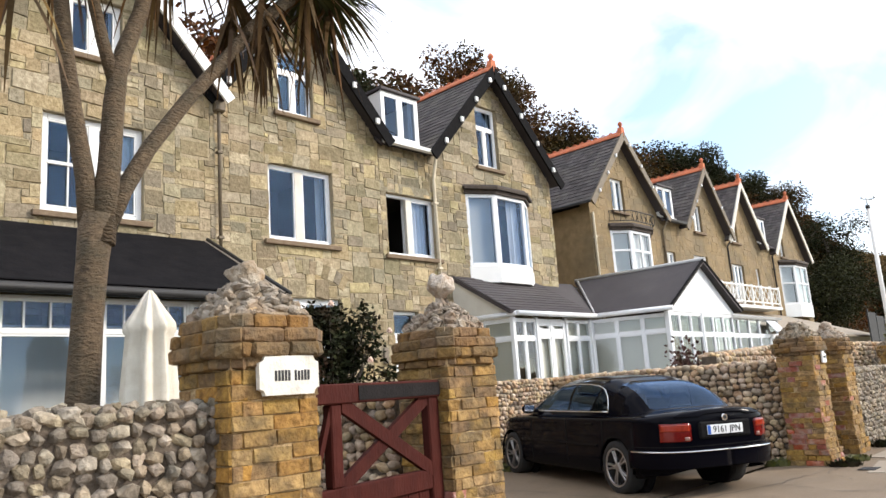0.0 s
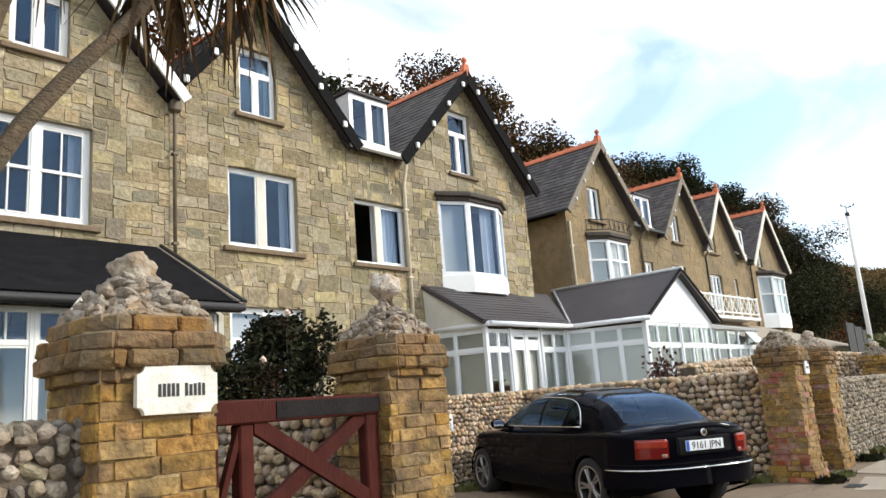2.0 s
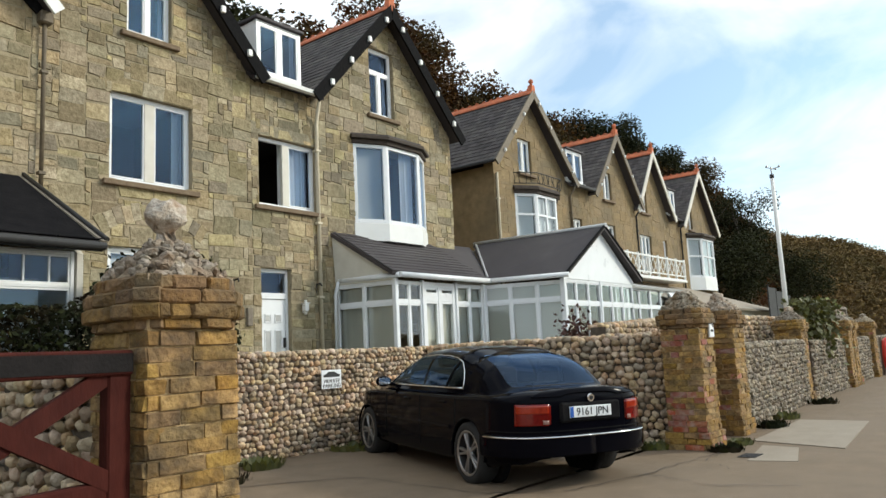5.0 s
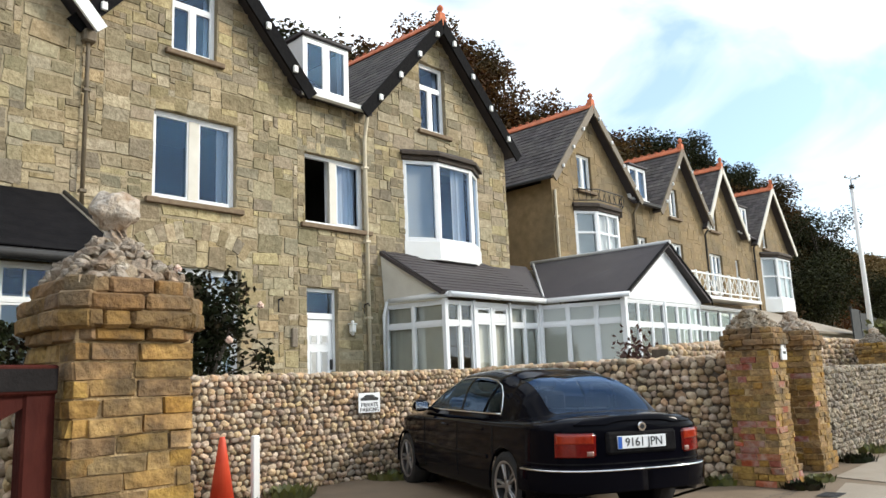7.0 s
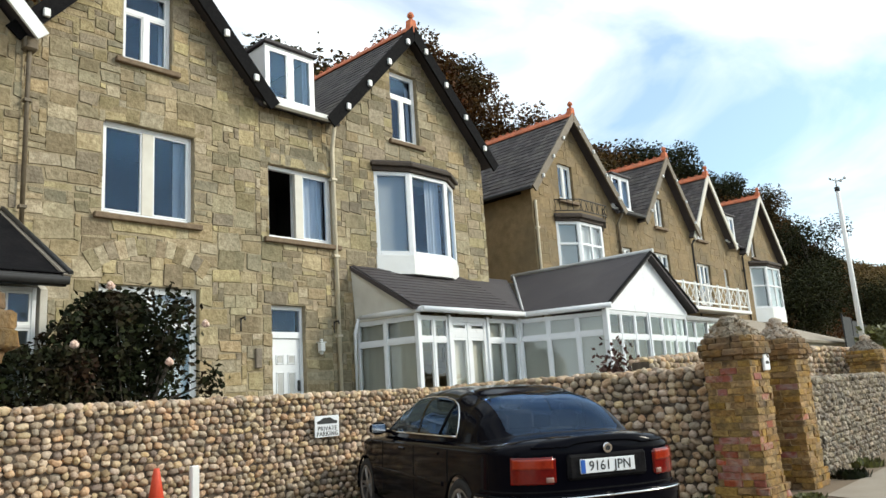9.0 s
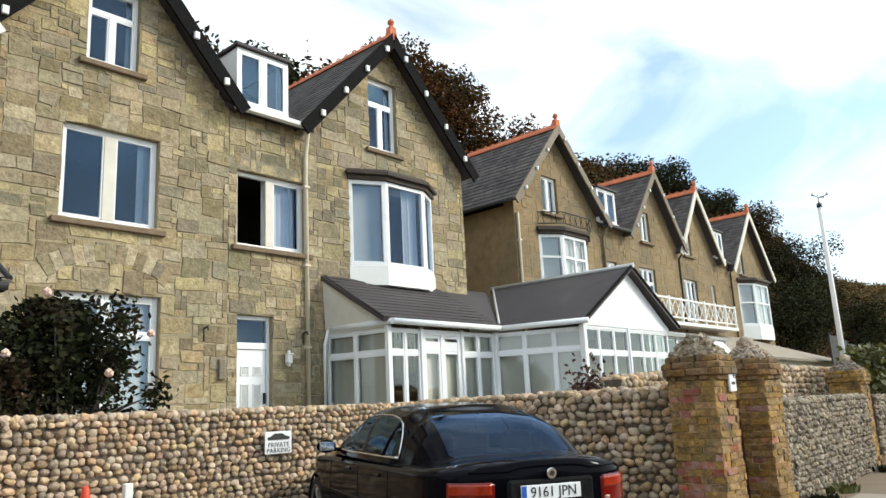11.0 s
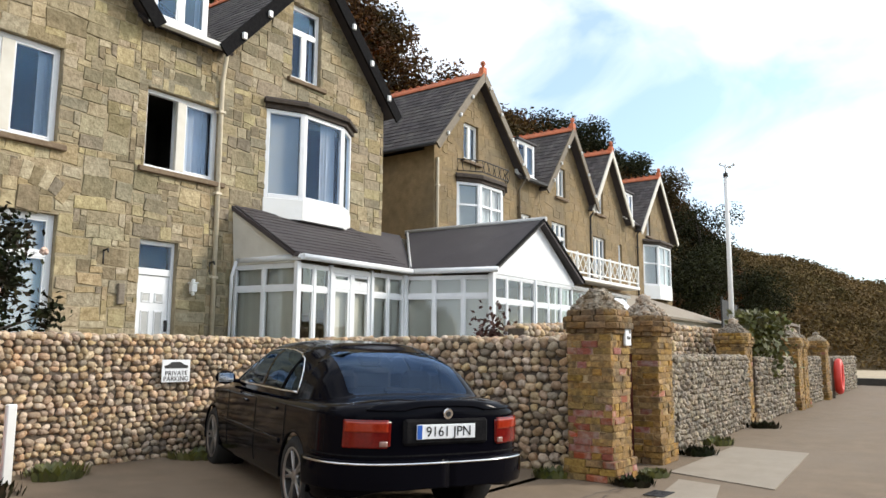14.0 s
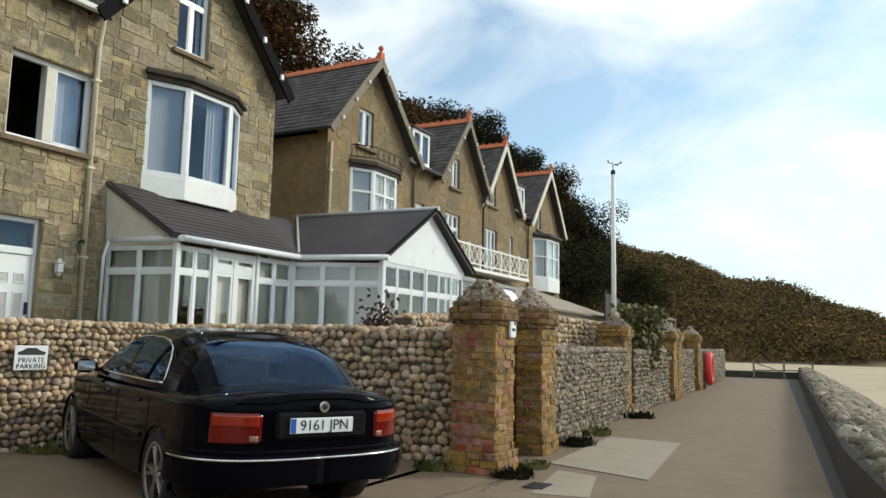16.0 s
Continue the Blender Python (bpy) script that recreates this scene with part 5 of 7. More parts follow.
cobble_wall((4.45, 7.88), (12.25, 7.88), 0.0, 1.46, 0.36, 0.096, "grey and buff beach-cobble wall at the back of the parking bay")
cobble_wall((11.88, 7.9), (11.88, 3.6), 0.0, 1.47, 0.36, 0.122, "buff beach-cobble wall beside the parking bay")
cobble_wall((4.32, 3.6), (4.32, 7.9), 0.0, 1.40, 0.3, 0.10, "beach-cobble wall by the timber gate", limit=300, faces=("front", "back"))
cobble_wall((-6.0, 2.72), (2.2, 2.72), 0.0, 1.37, 0.36, 0.078, "knobbly grey flint wall beside the brick pier", (FLINT_ONE, FLINT), 300)
cobble_wall((13.58, 3.36), (18.9, 3.66), 0.0, 1.26, 0.36, 0.10, "weathered flint wall along the promenade", (FLINT_ONE, FLINT), 300)
cobble_wall((19.5, 3.66), (23.6, 3.80), 0.0, 1.22, 0.34, 0.12, "weathered flint wall along the promenade", (FLINT_ONE, FLINT), 0)
cobble_wall((24.9, 3.90), (28.4, 4.0), 0.0, 1.22, 0.34, 0.12, "weathered flint wall along the promenade", (FLINT_ONE, FLINT), 0)
cobble_wall((29.2, 4.02), (38.5, 4.4), 0.0, 1.20, 0.34, 0.13, "weathered flint wall along the promenade", (FLINT_ONE, FLINT), 0)
cobble_wall((14.7, 5.97), (19.5, 5.9), 0.5, 1.72, 0.36, 0.13, "buff cobble wall inside the garden", limit=0, rise=0.22)
cobble_wall((17.0, 4.6), (27.0, 4.95), 0.4, 1.80, 0.36, 0.13, "cobble wall of the next garden", limit=0)


# ---- brick gate piers ----
def brick_shape(rng, e=0.06):
    v = []
    for x in (-0.5, 0.5):
        for y in (-0.5, 0.5):
            for z in (-0.5, 0.5):
                v.append((x, y, z))
    out, f = [], []
    for x, y, z in v:
        j = lambda s: rng.uniform(-s, s)
        out += [(x * (1 - 2 * e * 0.4) + j(0.02), y + j(0.09), z * (1 - 2 * e) + j(0.06)), (x + j(0.01), y * (1 - 2 * e) + j(0.05), z * (1 - 2 * e) + j(0.06)), (x * (1 - 0.8 * e), y * (1 - 2 * e), z + j(0.03))]
    bm = bmesh.new()
    for p in out:
        bm.verts.new(p)
    bmesh.ops.convex_hull(bm, input=bm.verts[:])
    bm.verts.index_update()
    vs = [tuple(q.co) for q in bm.verts]
    fs = [tuple(q.index for q in face.verts) for face in bm.faces]
    bm.free()
    return vs, fs


rng = random.Random(8)
BRICKS = [brick_shape(rng, 0.045) for _ in range(6)]
CAP_BRICKS = [brick_shape(rng, 0.16) for _ in range(6)]
PIER_LAYERS = []


def pier(x, y, half, shaft, top, label, turn=0, limit=240, red=0.0, knob=True, seed=0, z0=0.0):
    """A square brick pier with a corbelled cap, a rubble pyramid and a rock on top."""
    p = thing("gate_pier", (x, y, z0), label, "gate pier", "brick gate piers", "", turn)
    bm = bmesh.new()
    k = half - 0.009
    bm_box(bm, -k, k, -k, k, -0.05, shaft + 0.14)
    part("core", bm, PIER_MORTAR, p, world=False)
    PIER_LAYERS.append((p, half, shaft, top, limit, red, knob, seed))
    return p


def lay_pier(p, half, shaft, top, limit, red, knob, seed):
    rng = random.Random(seed)
    base = WORLD_OF[p.name]
    yellow = Pieces("brick", BRICKS, BRICK, BRICK_FAR, p, limit, "brickwork")
    brown = Pieces("brick", CAP_BRICKS, BRICK_BROWN, BRICK_FAR, p, 60 if limit else 0, "cap_brickwork")
    reds = Pieces("brick", BRICKS, BRICK_RED, BRICK_RED, p, 60 if limit else 0, "red_brickwork")
    bh, bl = 0.0715, 0.225
    courses = []
    z = 0.0
    while z < shaft + 0.06:
        courses.append((z, half + (0.035 if z < 0.16 else 0.0), yellow, bh))
        z += bh
    flare = z
    for out, tall in ((0.030, 0.050), (0.060, 0.068), (0.056, 0.066), (0.026, 0.066)):
        courses.append((z, half + out, brown, tall + 0.012))
        z += tall
    cap_z = z
    for c, (z, h, who, tall) in enumerate(courses):
        for side in range(4):
            r = Matrix.Rotation(side * math.pi / 2, 4, "Z")
            cut = 0.085 if z >= flare - 0.001 else 0.0   # the cap's corners are rounded off
            if cut:
                k = h * 1.4142 - cut * 0.7071
                m = base @ r @ Matrix.Rotation(math.pi / 4, 4, "Z") @ Matrix.LocRotScale((0, -k + 0.05, z + tall / 2 + rng.uniform(-0.005, 0.005)), Euler((rng.uniform(-0.1, 0.1), rng.uniform(-0.03, 0.03), 0)), (cut * 1.5, 0.10, tall - 0.004))
                who.add(m, rng.randrange(6))
            x = -h + cut + (0.0 if (c + side) % 2 else 0.06)
            if x > -h + cut:
                m = base @ r @ Matrix.LocRotScale((-h + cut + 0.03, -h + 0.05, z + tall / 2), Euler((0, 0, 0)), (0.05, 0.10, tall - 0.008))
                who.add(m, rng.randrange(6))
            h2 = h - cut
            while x < h2 - 0.02:
                w = min(bl * rng.uniform(0.75, 1.1) if rng.random() > 0.25 else 0.11, h2 - x)
                if h2 - (x + w) < 0.06:
                    w = h2 - x
                kind = who
                if who is yellow and rng.random() < (red * (1.4 if 0.1 < z < 0.75 else 0.35) if side == 3 else red * 0.3):
                    kind = reds
                d = 0.10
                m = base @ r @ Matrix.LocRotScale((x + w / 2, -h + d / 2 + rng.uniform(-0.009, 0.007), z + tall / 2 + rng.uniform(-0.003, 0.003)), Euler((rng.uniform(-0.05, 0.05), rng.uniform(-0.022, 0.022), rng.uniform(-0.04, 0.04))), (w - 0.008, d, tall - 0.007))
                kind.add(m, rng.randrange(6))
                x += w
    yellow.done(), brown.done(), reds.done()
    # rubble pyramid
    rock = Pieces("rubble", PEBBLES, LIME_ROCK, LIME_ROCK, p, 60 if limit else 0, "rubble_rest")
    bm = bmesh.new()
    h0 = half - 0.012
    bm_prism(bm, [(-h0, -h0, cap_z - 0.02), (h0, -h0, cap_z - 0.02), (h0, h0, cap_z - 0.02), (-h0, h0, cap_z - 0.02)], (0, 0, 0.03))
    tip = cap_z + (min(top, 2.06) - cap_z) * (0.55 if knob else 0.85)
    bowed = lambda t: h0 * (1 - t ** 1.15) + 0.065 * t
    rings = []
    for j in range(7):
        t = j / 6
        q = bowed(t)
        rings.append([bm.verts.new((x * q + rng.uniform(-0.012, 0.012), y * q + rng.uniform(-0.012, 0.012), cap_z + t * (tip - cap_z))) for x, y in ((-0.82, -0.82), (0, -1.03), (0.82, -0.82), (1.03, 0), (0.82, 0.82), (0, 1.03), (-0.82, 0.82), (-1.03, 0))])
    for ra, rb in zip(rings, rings[1:]):
        for i in range(8):
            bm.faces.new((ra[i], ra[(i + 1) % 8], rb[(i + 1) % 8], rb[i]))
    bm.faces.new(rings[-1])
    part("cap", bm, RUBBLE_MORTAR, p, "mortared rubble cap", world=False)
    for i in range(230):
        t = rng.random() ** 1.3
        hh = bowed(t) * 0.955
        side = rng.randrange(4)
        u = rng.uniform(-hh, hh) * 0.8
        q = [(u, -hh), (hh, u), (u, hh), (-hh, u)][side]
        s = rng.uniform(0.035, 0.07)
        m = base @ Matrix.LocRotScale((q[0], q[1], cap_z + t * (tip - cap_z) + 0.01), Euler((rng.uniform(-1, 1), rng.uniform(-1, 1), rng.uniform(0, 6))), (s * 1.5, s * 1.1, s * 0.6))
        rock.add(m, rng.randrange(10))
    rock.done()
    if knob:
        bm = bmesh.new()
        bmesh.ops.create_icosphere(bm, subdivisions=3, radius=1.0)
        for v in bm.verts:
            n1 = noise.noise(v.co * 1.7 + Vector((seed, 0, 0))) * 0.36 + noise.noise(v.co * 4.5 + Vector((0, seed, 0))) * 0.24
            v.co = v.co * (1 + n1)
            v.co = Vector((v.co.x * 0.102, v.co.y * 0.085, v.co.z * 0.085 + max(tip + 0.03, top - 0.085)))
        bm_tube(bm, [(0, 0, tip - 0.12), (0.005, 0, tip - 0.02), (0, 0, max(tip + 0.05, top - 0.10))], [0.11, 0.075, 0.055], 9)
        part("top_stone", bm, LIME_ROCK, p, "pitted pale rock on the top", world=False, smooth=True)


pier(2.385, 2.835, 0.243, 1.43, 2.06, "yellow brick gate pier with a corbelled cap and rock top", 0, 300, 0.02, True, 3)
pier(4.175, 3.185, 0.243, 1.43, 2.17, "yellow brick gate pier with a rock on its rubble cap", 0, 300, 0.08, True, 5)
pier(11.80, 3.44, 0.25, 1.38, 2.0, "yellow and red brick gate pier with a rubble cap", 0, 300, 0.45, False, 7)
pier(13.34, 3.50, 0.245, 1.40, 2.04, "yellow brick gate pier with a rock on its cap", 0, 200, 0.05, True, 9)
pier(19.1, 3.95, 0.26, 1.32, 1.98, "weathered yellow gate pier by the vine", 0, 0, 0.05, True, 11)
pier(23.9, 3.95, 0.26, 1.32, 1.98, "weathered yellow gate pier", 0, 0, 0.05, True, 13)
pier(24.8, 4.0, 0.26, 1.32, 1.95, "weathered yellow gate pier", 0, 0, 0.05, True, 15)
pier(28.8, 4.15, 0.26, 1.32, 1.95, "weathered yellow gate pier beside the lifebuoy", 0, 0, 0.05, True, 17)

# sea wall: low concrete kerb and a stone-pitched slope to the beach
bm = bmesh.new()
pts_in = [(x, sea_line(x)) for x in (3, 8, 12.4, 20, 30, 41)]
for (xa, ya), (xb, yb) in zip(pts_in, pts_in[1:]):
    d = Vector((xb - xa, yb - ya, 0)).normalized()
    n = Vector((d.y, -d.x, 0))
    q = [Vector((xa, ya, -0.8)), Vector((xa, ya, 0.40)), Vector((xa, ya, 0.44)) + n * 0.05, Vector((xa, ya, 0.44)) + n * 0.42, Vector((xa, ya, -0.8)) + n * 0.42]
    bm_prism(bm, [tuple(p) for p in q], tuple(Vector((xb - xa, yb - ya, 0))))
# the kerb's shaded inner face is put into this dark colour
structure("sea_wall", bm, DAMP_SHADE_DARK, "low concrete sea wall along the promenade, shade in its dark colour", "sea wall")
sea_bm = bmesh.new()
sea_bm.faces.new([sea_bm.verts.new((x, y, -0.66)) for x, y in ((44, -4.6), (66, -4.4), (92, -8.0), (140, -17.0), (420, -60), (900, -150), (900, -900), (-300, -900), (-300, -16), (20, -12))])
bmesh.ops.recalc_face_normals(sea_bm, faces=sea_bm.faces[:])
structure("water", sea_bm, WATER, "grey sea over dark rocks at the edge of the sand", "sea")
apron_bm = bmesh.new()
for (xa, ya), (xb, yb) in zip(pts_in, pts_in[1:]):
    apron_bm.faces.new([apron_bm.verts.new(p) for p in ((xa, ya - 0.40, 0.40), (xb, yb - 0.40, 0.40), (xb, yb - 2.3, -0.75), (xa, ya - 2.3, -0.75))])
apron = structure("sea_wall_apron", apron_bm, COBBLE_BED, "stone-pitched slope from the sea wall to the beach", "sea wall")


# ---- the parked car ----
def sup(t, p):
    """The quarter curve (1 - t^p)^(1/p)."""
    return max(0.0, 1 - min(abs(t), 1.0) ** p) ** (1 / p)


def ramp(x, keys):
    """Smooth steps between (x, value) pairs."""
    if x <= keys[0][0]:
        return keys[0][1]
    for (xa, va), (xb, vb) in zip(keys, keys[1:]):
        if x <= xb:
            t = (x - xa) / (xb - xa)
            return va + (vb - va) * t * t * (3 - 2 * t)
    return keys[-1][1]


REAR, NOSE = -2.235, 2.40


def car_half_width(x):
    if x < -1.55:
        return 0.872 * sup((-1.55 - x) / (-1.55 - REAR), 3.0)
    if x > 1.4:
        return 0.872 * sup((x - 1.4) / (NOSE - 1.4), 2.3)
    return 0.872


def car_top(x):
    return ramp(x, [(REAR, 0.90), (-2.19, 0.965), (-1.95, 0.985), (-1.5, 0.985), (-0.9, 0.962), (0.9, 0.935), (1.5, 0.90), (2.0, 0.82), (2.25, 0.72), (NOSE, 0.58)])


def car_section(x):
    """Half a cross-section, from the sill up the side and over to the middle."""
    w, top = car_half_width(x), car_top(x)
    low = ramp(x, [(REAR, 0.34), (-2.0, 0.27), (-1.6, 0.21), (1.7, 0.21), (2.1, 0.27), (NOSE, 0.36)])
    out = []
    for i in range(53):                              # level rows up the side
        z = max(low, 0.20 + 0.0125 * i)
        z = min(z, top - 0.06)
        u = (z - low) / (0.86 - low)
        out.append((w * (0.915 + 0.085 * sup(1 - min(u / 0.35, 1), 2.0) - 0.03 * max(0, u - 0.45) ** 1.5), z))
    edge, shoulder = out[-1]
    for i in range(1, 25):
        a = 0.5 * math.pi * i / 24
        out.append((edge * max(math.cos(a), 0.0) ** 0.62, shoulder + (top - shoulder) * math.sin(a) ** 0.9))
    return out


def cabin_section(x, n=60):
    """Half a cross-section of the cabin, from the waistline to the middle of the roof."""
    base = 0.915
    roof = ramp(x, [(-1.80, 0.93), (-1.66, 0.995), (-1.12, 1.315), (-0.70, 1.392), (-0.2, 1.412), (0.25, 1.388), (0.55, 1.30), (1.25, 0.97), (1.40, 0.91)])
    if -1.66 < x < -1.12:
        roof = 0.995 + (1.315 - 0.995) * ((x + 1.66) / 0.54) + 0.055 * math.sin(math.pi * (x + 1.66) / 0.54)
    w = ramp(x, [(-1.80, 0.66), (-1.3, 0.775), (-0.7, 0.815), (0.3, 0.82), (0.9, 0.80), (1.40, 0.70)])
    out = []
    for i in range(n + 1):
        a = 0.5 * math.pi * i / n
        v = math.sin(a) ** 0.55
        out.append((w * (1 - 0.18 * v) * max(math.cos(a), 0.0) ** 0.45, base + max(roof - base, 0.0) * v))
    return out


def shell_faces(xs, section):
    """Points and quads of a shell lofted through mirrored half-sections."""
    verts, quads, count = [], [], 0
    for x in xs:
        half = section(x)
        ring = [(x, y, z) for y, z in half] + [(x, -y, z) for y, z in half[-2::-1]]
        count = len(ring)
        verts += ring
    for i in range(len(xs) - 1):
        for k in range(count - 1):
            a = i * count + k
            quads.append((a, a + 1, a + count + 1, a + count))
    return verts, quads


def skin(verts, quads, inside, lift=0.0, rim=0.0):
    """The part of a shell whose quads pass a test, raised along its normals, its rim turned back."""
    bm, kept = bmesh.new(), {}
    for q in quads:
        c = [sum(verts[i][k] for i in q) / 4 for k in range(3)]
        if inside(*c):
            for i in q:
                if i not in kept:
                    kept[i] = bm.verts.new(verts[i])
            bm.faces.new([kept[i] for i in q])
    bmesh.ops.recalc_face_normals(bm, faces=bm.faces[:])
    bm.normal_update()
    votes = sum(1 if f.normal.dot(f.calc_center_median() - Vector((f.calc_center_median().x * 0.8, 0, 0.7))) > 0 else -1 for f in bm.faces)
    if votes < 0:
        bmesh.ops.reverse_faces(bm, faces=bm.faces[:])
        bm.normal_update()
    if rim:
        edges = [e for e in bm.edges if e.is_boundary]
        back = {v: v.normal.copy() for v in bm.verts}
        out = bmesh.ops.extrude_edge_only(bm, edges=edges)
        fresh = [v for v in out["geom"] if isinstance(v, bmesh.types.BMVert)]
        for v in fresh:
            near = [e.other_vert(v) for e in v.link_edges if e.other_vert(v) in back]
            v.co -= (back[near[0]] if near else Vector((0, 0, 0))) * rim
        for v, n in back.items():
            v.co += n * lift
    elif lift:
        for v in bm.verts:
            v.co += v.normal * lift
    for f in bm.faces:
        f.smooth = True
    return bm


def lettering(name, text, size, m, mat, parent, spacing=1.0):
    cu = bpy.data.curves.new(name, "FONT")
    cu.body, cu.size, cu.align_x, cu.align_y, cu.extrude, cu.space_character = text, size, "CENTER", "CENTER", 0.002, spacing
    tmp = bpy.data.objects.new(name, cu)
    me = bpy.data.meshes.new_from_object(tmp)
    bpy.data.objects.remove(tmp)
    me.name = name
    me.transform(m)
    return part_of(name, me, mat, parent, world=False)


def wheel(parent, x, y, side):
    """A tyre and an alloy rim with five pairs of spokes, its axle across the car."""
    def lathe(profile, seg=36):
        bm = bmesh.new()
        rings = [[bm.verts.new((r * math.cos(2 * math.pi * k / seg), o * side, r * math.sin(2 * math.pi * k / seg))) for k in range(seg)] for r, o in profile]
        for a, b in zip(rings, rings[1:]):
            for k in range(seg):
                bm.faces.new((a[k], a[(k + 1) % seg], b[(k + 1) % seg], b[k])).smooth = True
        bmesh.ops.recalc_face_normals(bm, faces=bm.faces[:])
        return bm
    m = Matrix.Translation((x, y, 0.318))
    bm = lathe([(0.215, -0.11), (0.29, -0.112), (0.313, -0.09), (0.318, 0), (0.313, 0.09), (0.29, 0.112), (0.225, 0.108), (0.215, 0.09)])
    bmesh.ops.transform(bm, matrix=m, verts=bm.verts[:])
    w = part("wheel", bm, RUBBER, parent, world=False)
    # alloy barrel given black iron's colour for the shade behind the spokes
    bm = lathe([(0.208, 0.100), (0.20, 0.03), (0.19, -0.03), (0.02, -0.03)])
    bmesh.ops.transform(bm, matrix=m, verts=bm.verts[:])
    part("rim_barrel", bm, IRON, w, "inner barrel of the rim, coloured dark for shade", world=False)
    bm = lathe([(0.232, 0.110), (0.222, 0.116), (0.207, 0.10)])
    for k in range(10):
        a = 2 * math.pi * (k // 2) / 5 + (0.14 if k % 2 else -0.14)
        r = Matrix.Rotation(-a, 4, "Y")
        lo, hi = (0.055, 0.098) if side > 0 else (-0.098, -0.055)
        bm_box(bm, 0.045, 0.212, lo, hi, -0.013, 0.013, 0.005, r)
    bm_tube(bm, [(0, 0.04 * side, 0), (0, 0.09 * side, 0), (0, 0.103 * side, 0)], [0.062, 0.058, 0.035], 14)
    bmesh.ops.transform(bm, matrix=m, verts=bm.verts[:])
    part("rim", bm, ALLOY, w, "silver alloy rim with paired spokes", world=False)
    bm = lathe([(0.165, 0.0), (0.02, 0.0)])
    bmesh.ops.transform(bm, matrix=m, verts=bm.verts[:])
    part("brake_disc", bm, IRON, w, world=False)


car = thing("car", (9.835, 5.42, 0.0), "black four-door saloon car parked nose-in to the cobble wall", "car", turn=65)
car.matrix_basis = Matrix.Translation((9.835, 5.42, 0.0)) @ Euler((0.014, -0.016, radians(65))).to_matrix().to_4x4()
WORLD_OF[car.name] = car.matrix_basis.copy()
WHEELS = (-1.275, 1.555)
body_xs = sorted({round(REAR + (-1.55 - REAR) * (1 - math.cos(math.pi / 2 * i / 70)), 5) for i in range(71)} | {round(-1.55 + 2.95 * i / 120, 5) for i in range(121)} | {round(1.4 + 1.0 * math.sin(math.pi / 2 * i / 30), 5) for i in range(31)})
BODY = shell_faces(body_xs, car_section)
cabin_xs = [-1.80 + 3.20 * i / 260 for i in range(261)]
CABIN = shell_faces(cabin_xs, cabin_section)
in_arch = lambda x, y, z: abs(y) > 0.6 and any(math.hypot(x - wx, z - 0.325) < 0.345 for wx in WHEELS)
body = part("body", skin(*BODY, lambda x, y, z: not in_arch(x, y, z)), CAR_PAINT, car, world=False)
SIDE_TOP = [(-1.06, 0.95), (-1.035, 1.05), (-0.97, 1.15), (-0.86, 1.235), (-0.70, 1.285), (-0.45, 1.312), (-0.1, 1.32), (0.2, 1.305), (0.42, 1.25), (0.75, 1.09), (1.0, 0.955)]


def side_top(x):
    for (xa, za), (xb, zb) in zip(SIDE_TOP, SIDE_TOP[1:]):
        if xa <= x <= xb:
            return za + (zb - za) * (x - xa) / (xb - xa)
    return 0.0


def in_rear_glass(x, y, z):
    u = (x + 1.665) / (0.565 + 0.13 * (y / 0.5) ** 2)
    return 0 < u < 1 and abs(y) < (0.555 - 0.055 * u) * (1 - 0.10 * max(0, abs(2 * u - 1) - 0.86) / 0.14) and z > 0.97


def in_screen(x, y, z):
    u = (1.24 - x) / 0.72
    return 0 < u < 1 and abs(y) < 0.66 - 0.15 * u and z > 0.95


def in_side_glass(x, y, z):
    return abs(y) > 0.5 and z > 0.972 and z < side_top(x) - 0.004 and not (-0.165 < x < -0.10)


in_glass = lambda x, y, z: in_rear_glass(x, y, z) or in_screen(x, y, z) or in_side_glass(x, y, z)
part("roof", skin(*CABIN, lambda x, y, z: not in_glass(x, y, z)), CAR_PAINT, car, world=False)
part("rear_window", skin(*CABIN, in_rear_glass, -0.002), CAR_GLASS, car, "tinted rear window", world=False).visible_shadow = False
part("windscreen", skin(*CABIN, in_screen, -0.002), CAR_GLASS, car, "tinted windscreen", world=False).visible_shadow = False
for s in (1, -1):
    for lo, hi in ((-1.2, -0.13), (-0.13, 1.1)):
        part("side_window", skin(*CABIN, lambda x, y, z: in_side_glass(x, y, z) and y * s > 0 and lo < x < hi, -0.002), CAR_GLASS, car, "dark side window", world=False).visible_shadow = False


def cabin_side(x, z, s, out=0.004):
    """The point on the cabin's side at a station and height."""
    half = cabin_section(x)
    for (ya, za), (yb, zb) in zip(half, half[1:]):
        if za <= z <= zb and zb > za:
            return (x, s * (ya + (yb - ya) * (z - za) / (zb - za) + out), z)
    return (x, s * (half[0][0] + out), z)


for s in (1, -1):
    bm = bmesh.new()
    bm_tube(bm, [cabin_side(x, z, s) for x, z in SIDE_TOP], 0.008, 6)
    bm_tube(bm, [cabin_side(-1.06 + 2.06 * i / 16, 0.966, s, 0.006) for i in range(17)], 0.010, 6)
    part("chrome_trim", bm, CHROME, car, "chrome window trim", world=False)
    bm = bmesh.new()
    bm_tube(bm, [cabin_side(-0.70, 0.97, s, 0.002), cabin_side(-0.76, 1.12, s, 0.002), cabin_side(-0.80, 1.25, s, 0.002)], 0.014, 6)
    part("window_divider", bm, BLACK_WOOD, car, world=False)
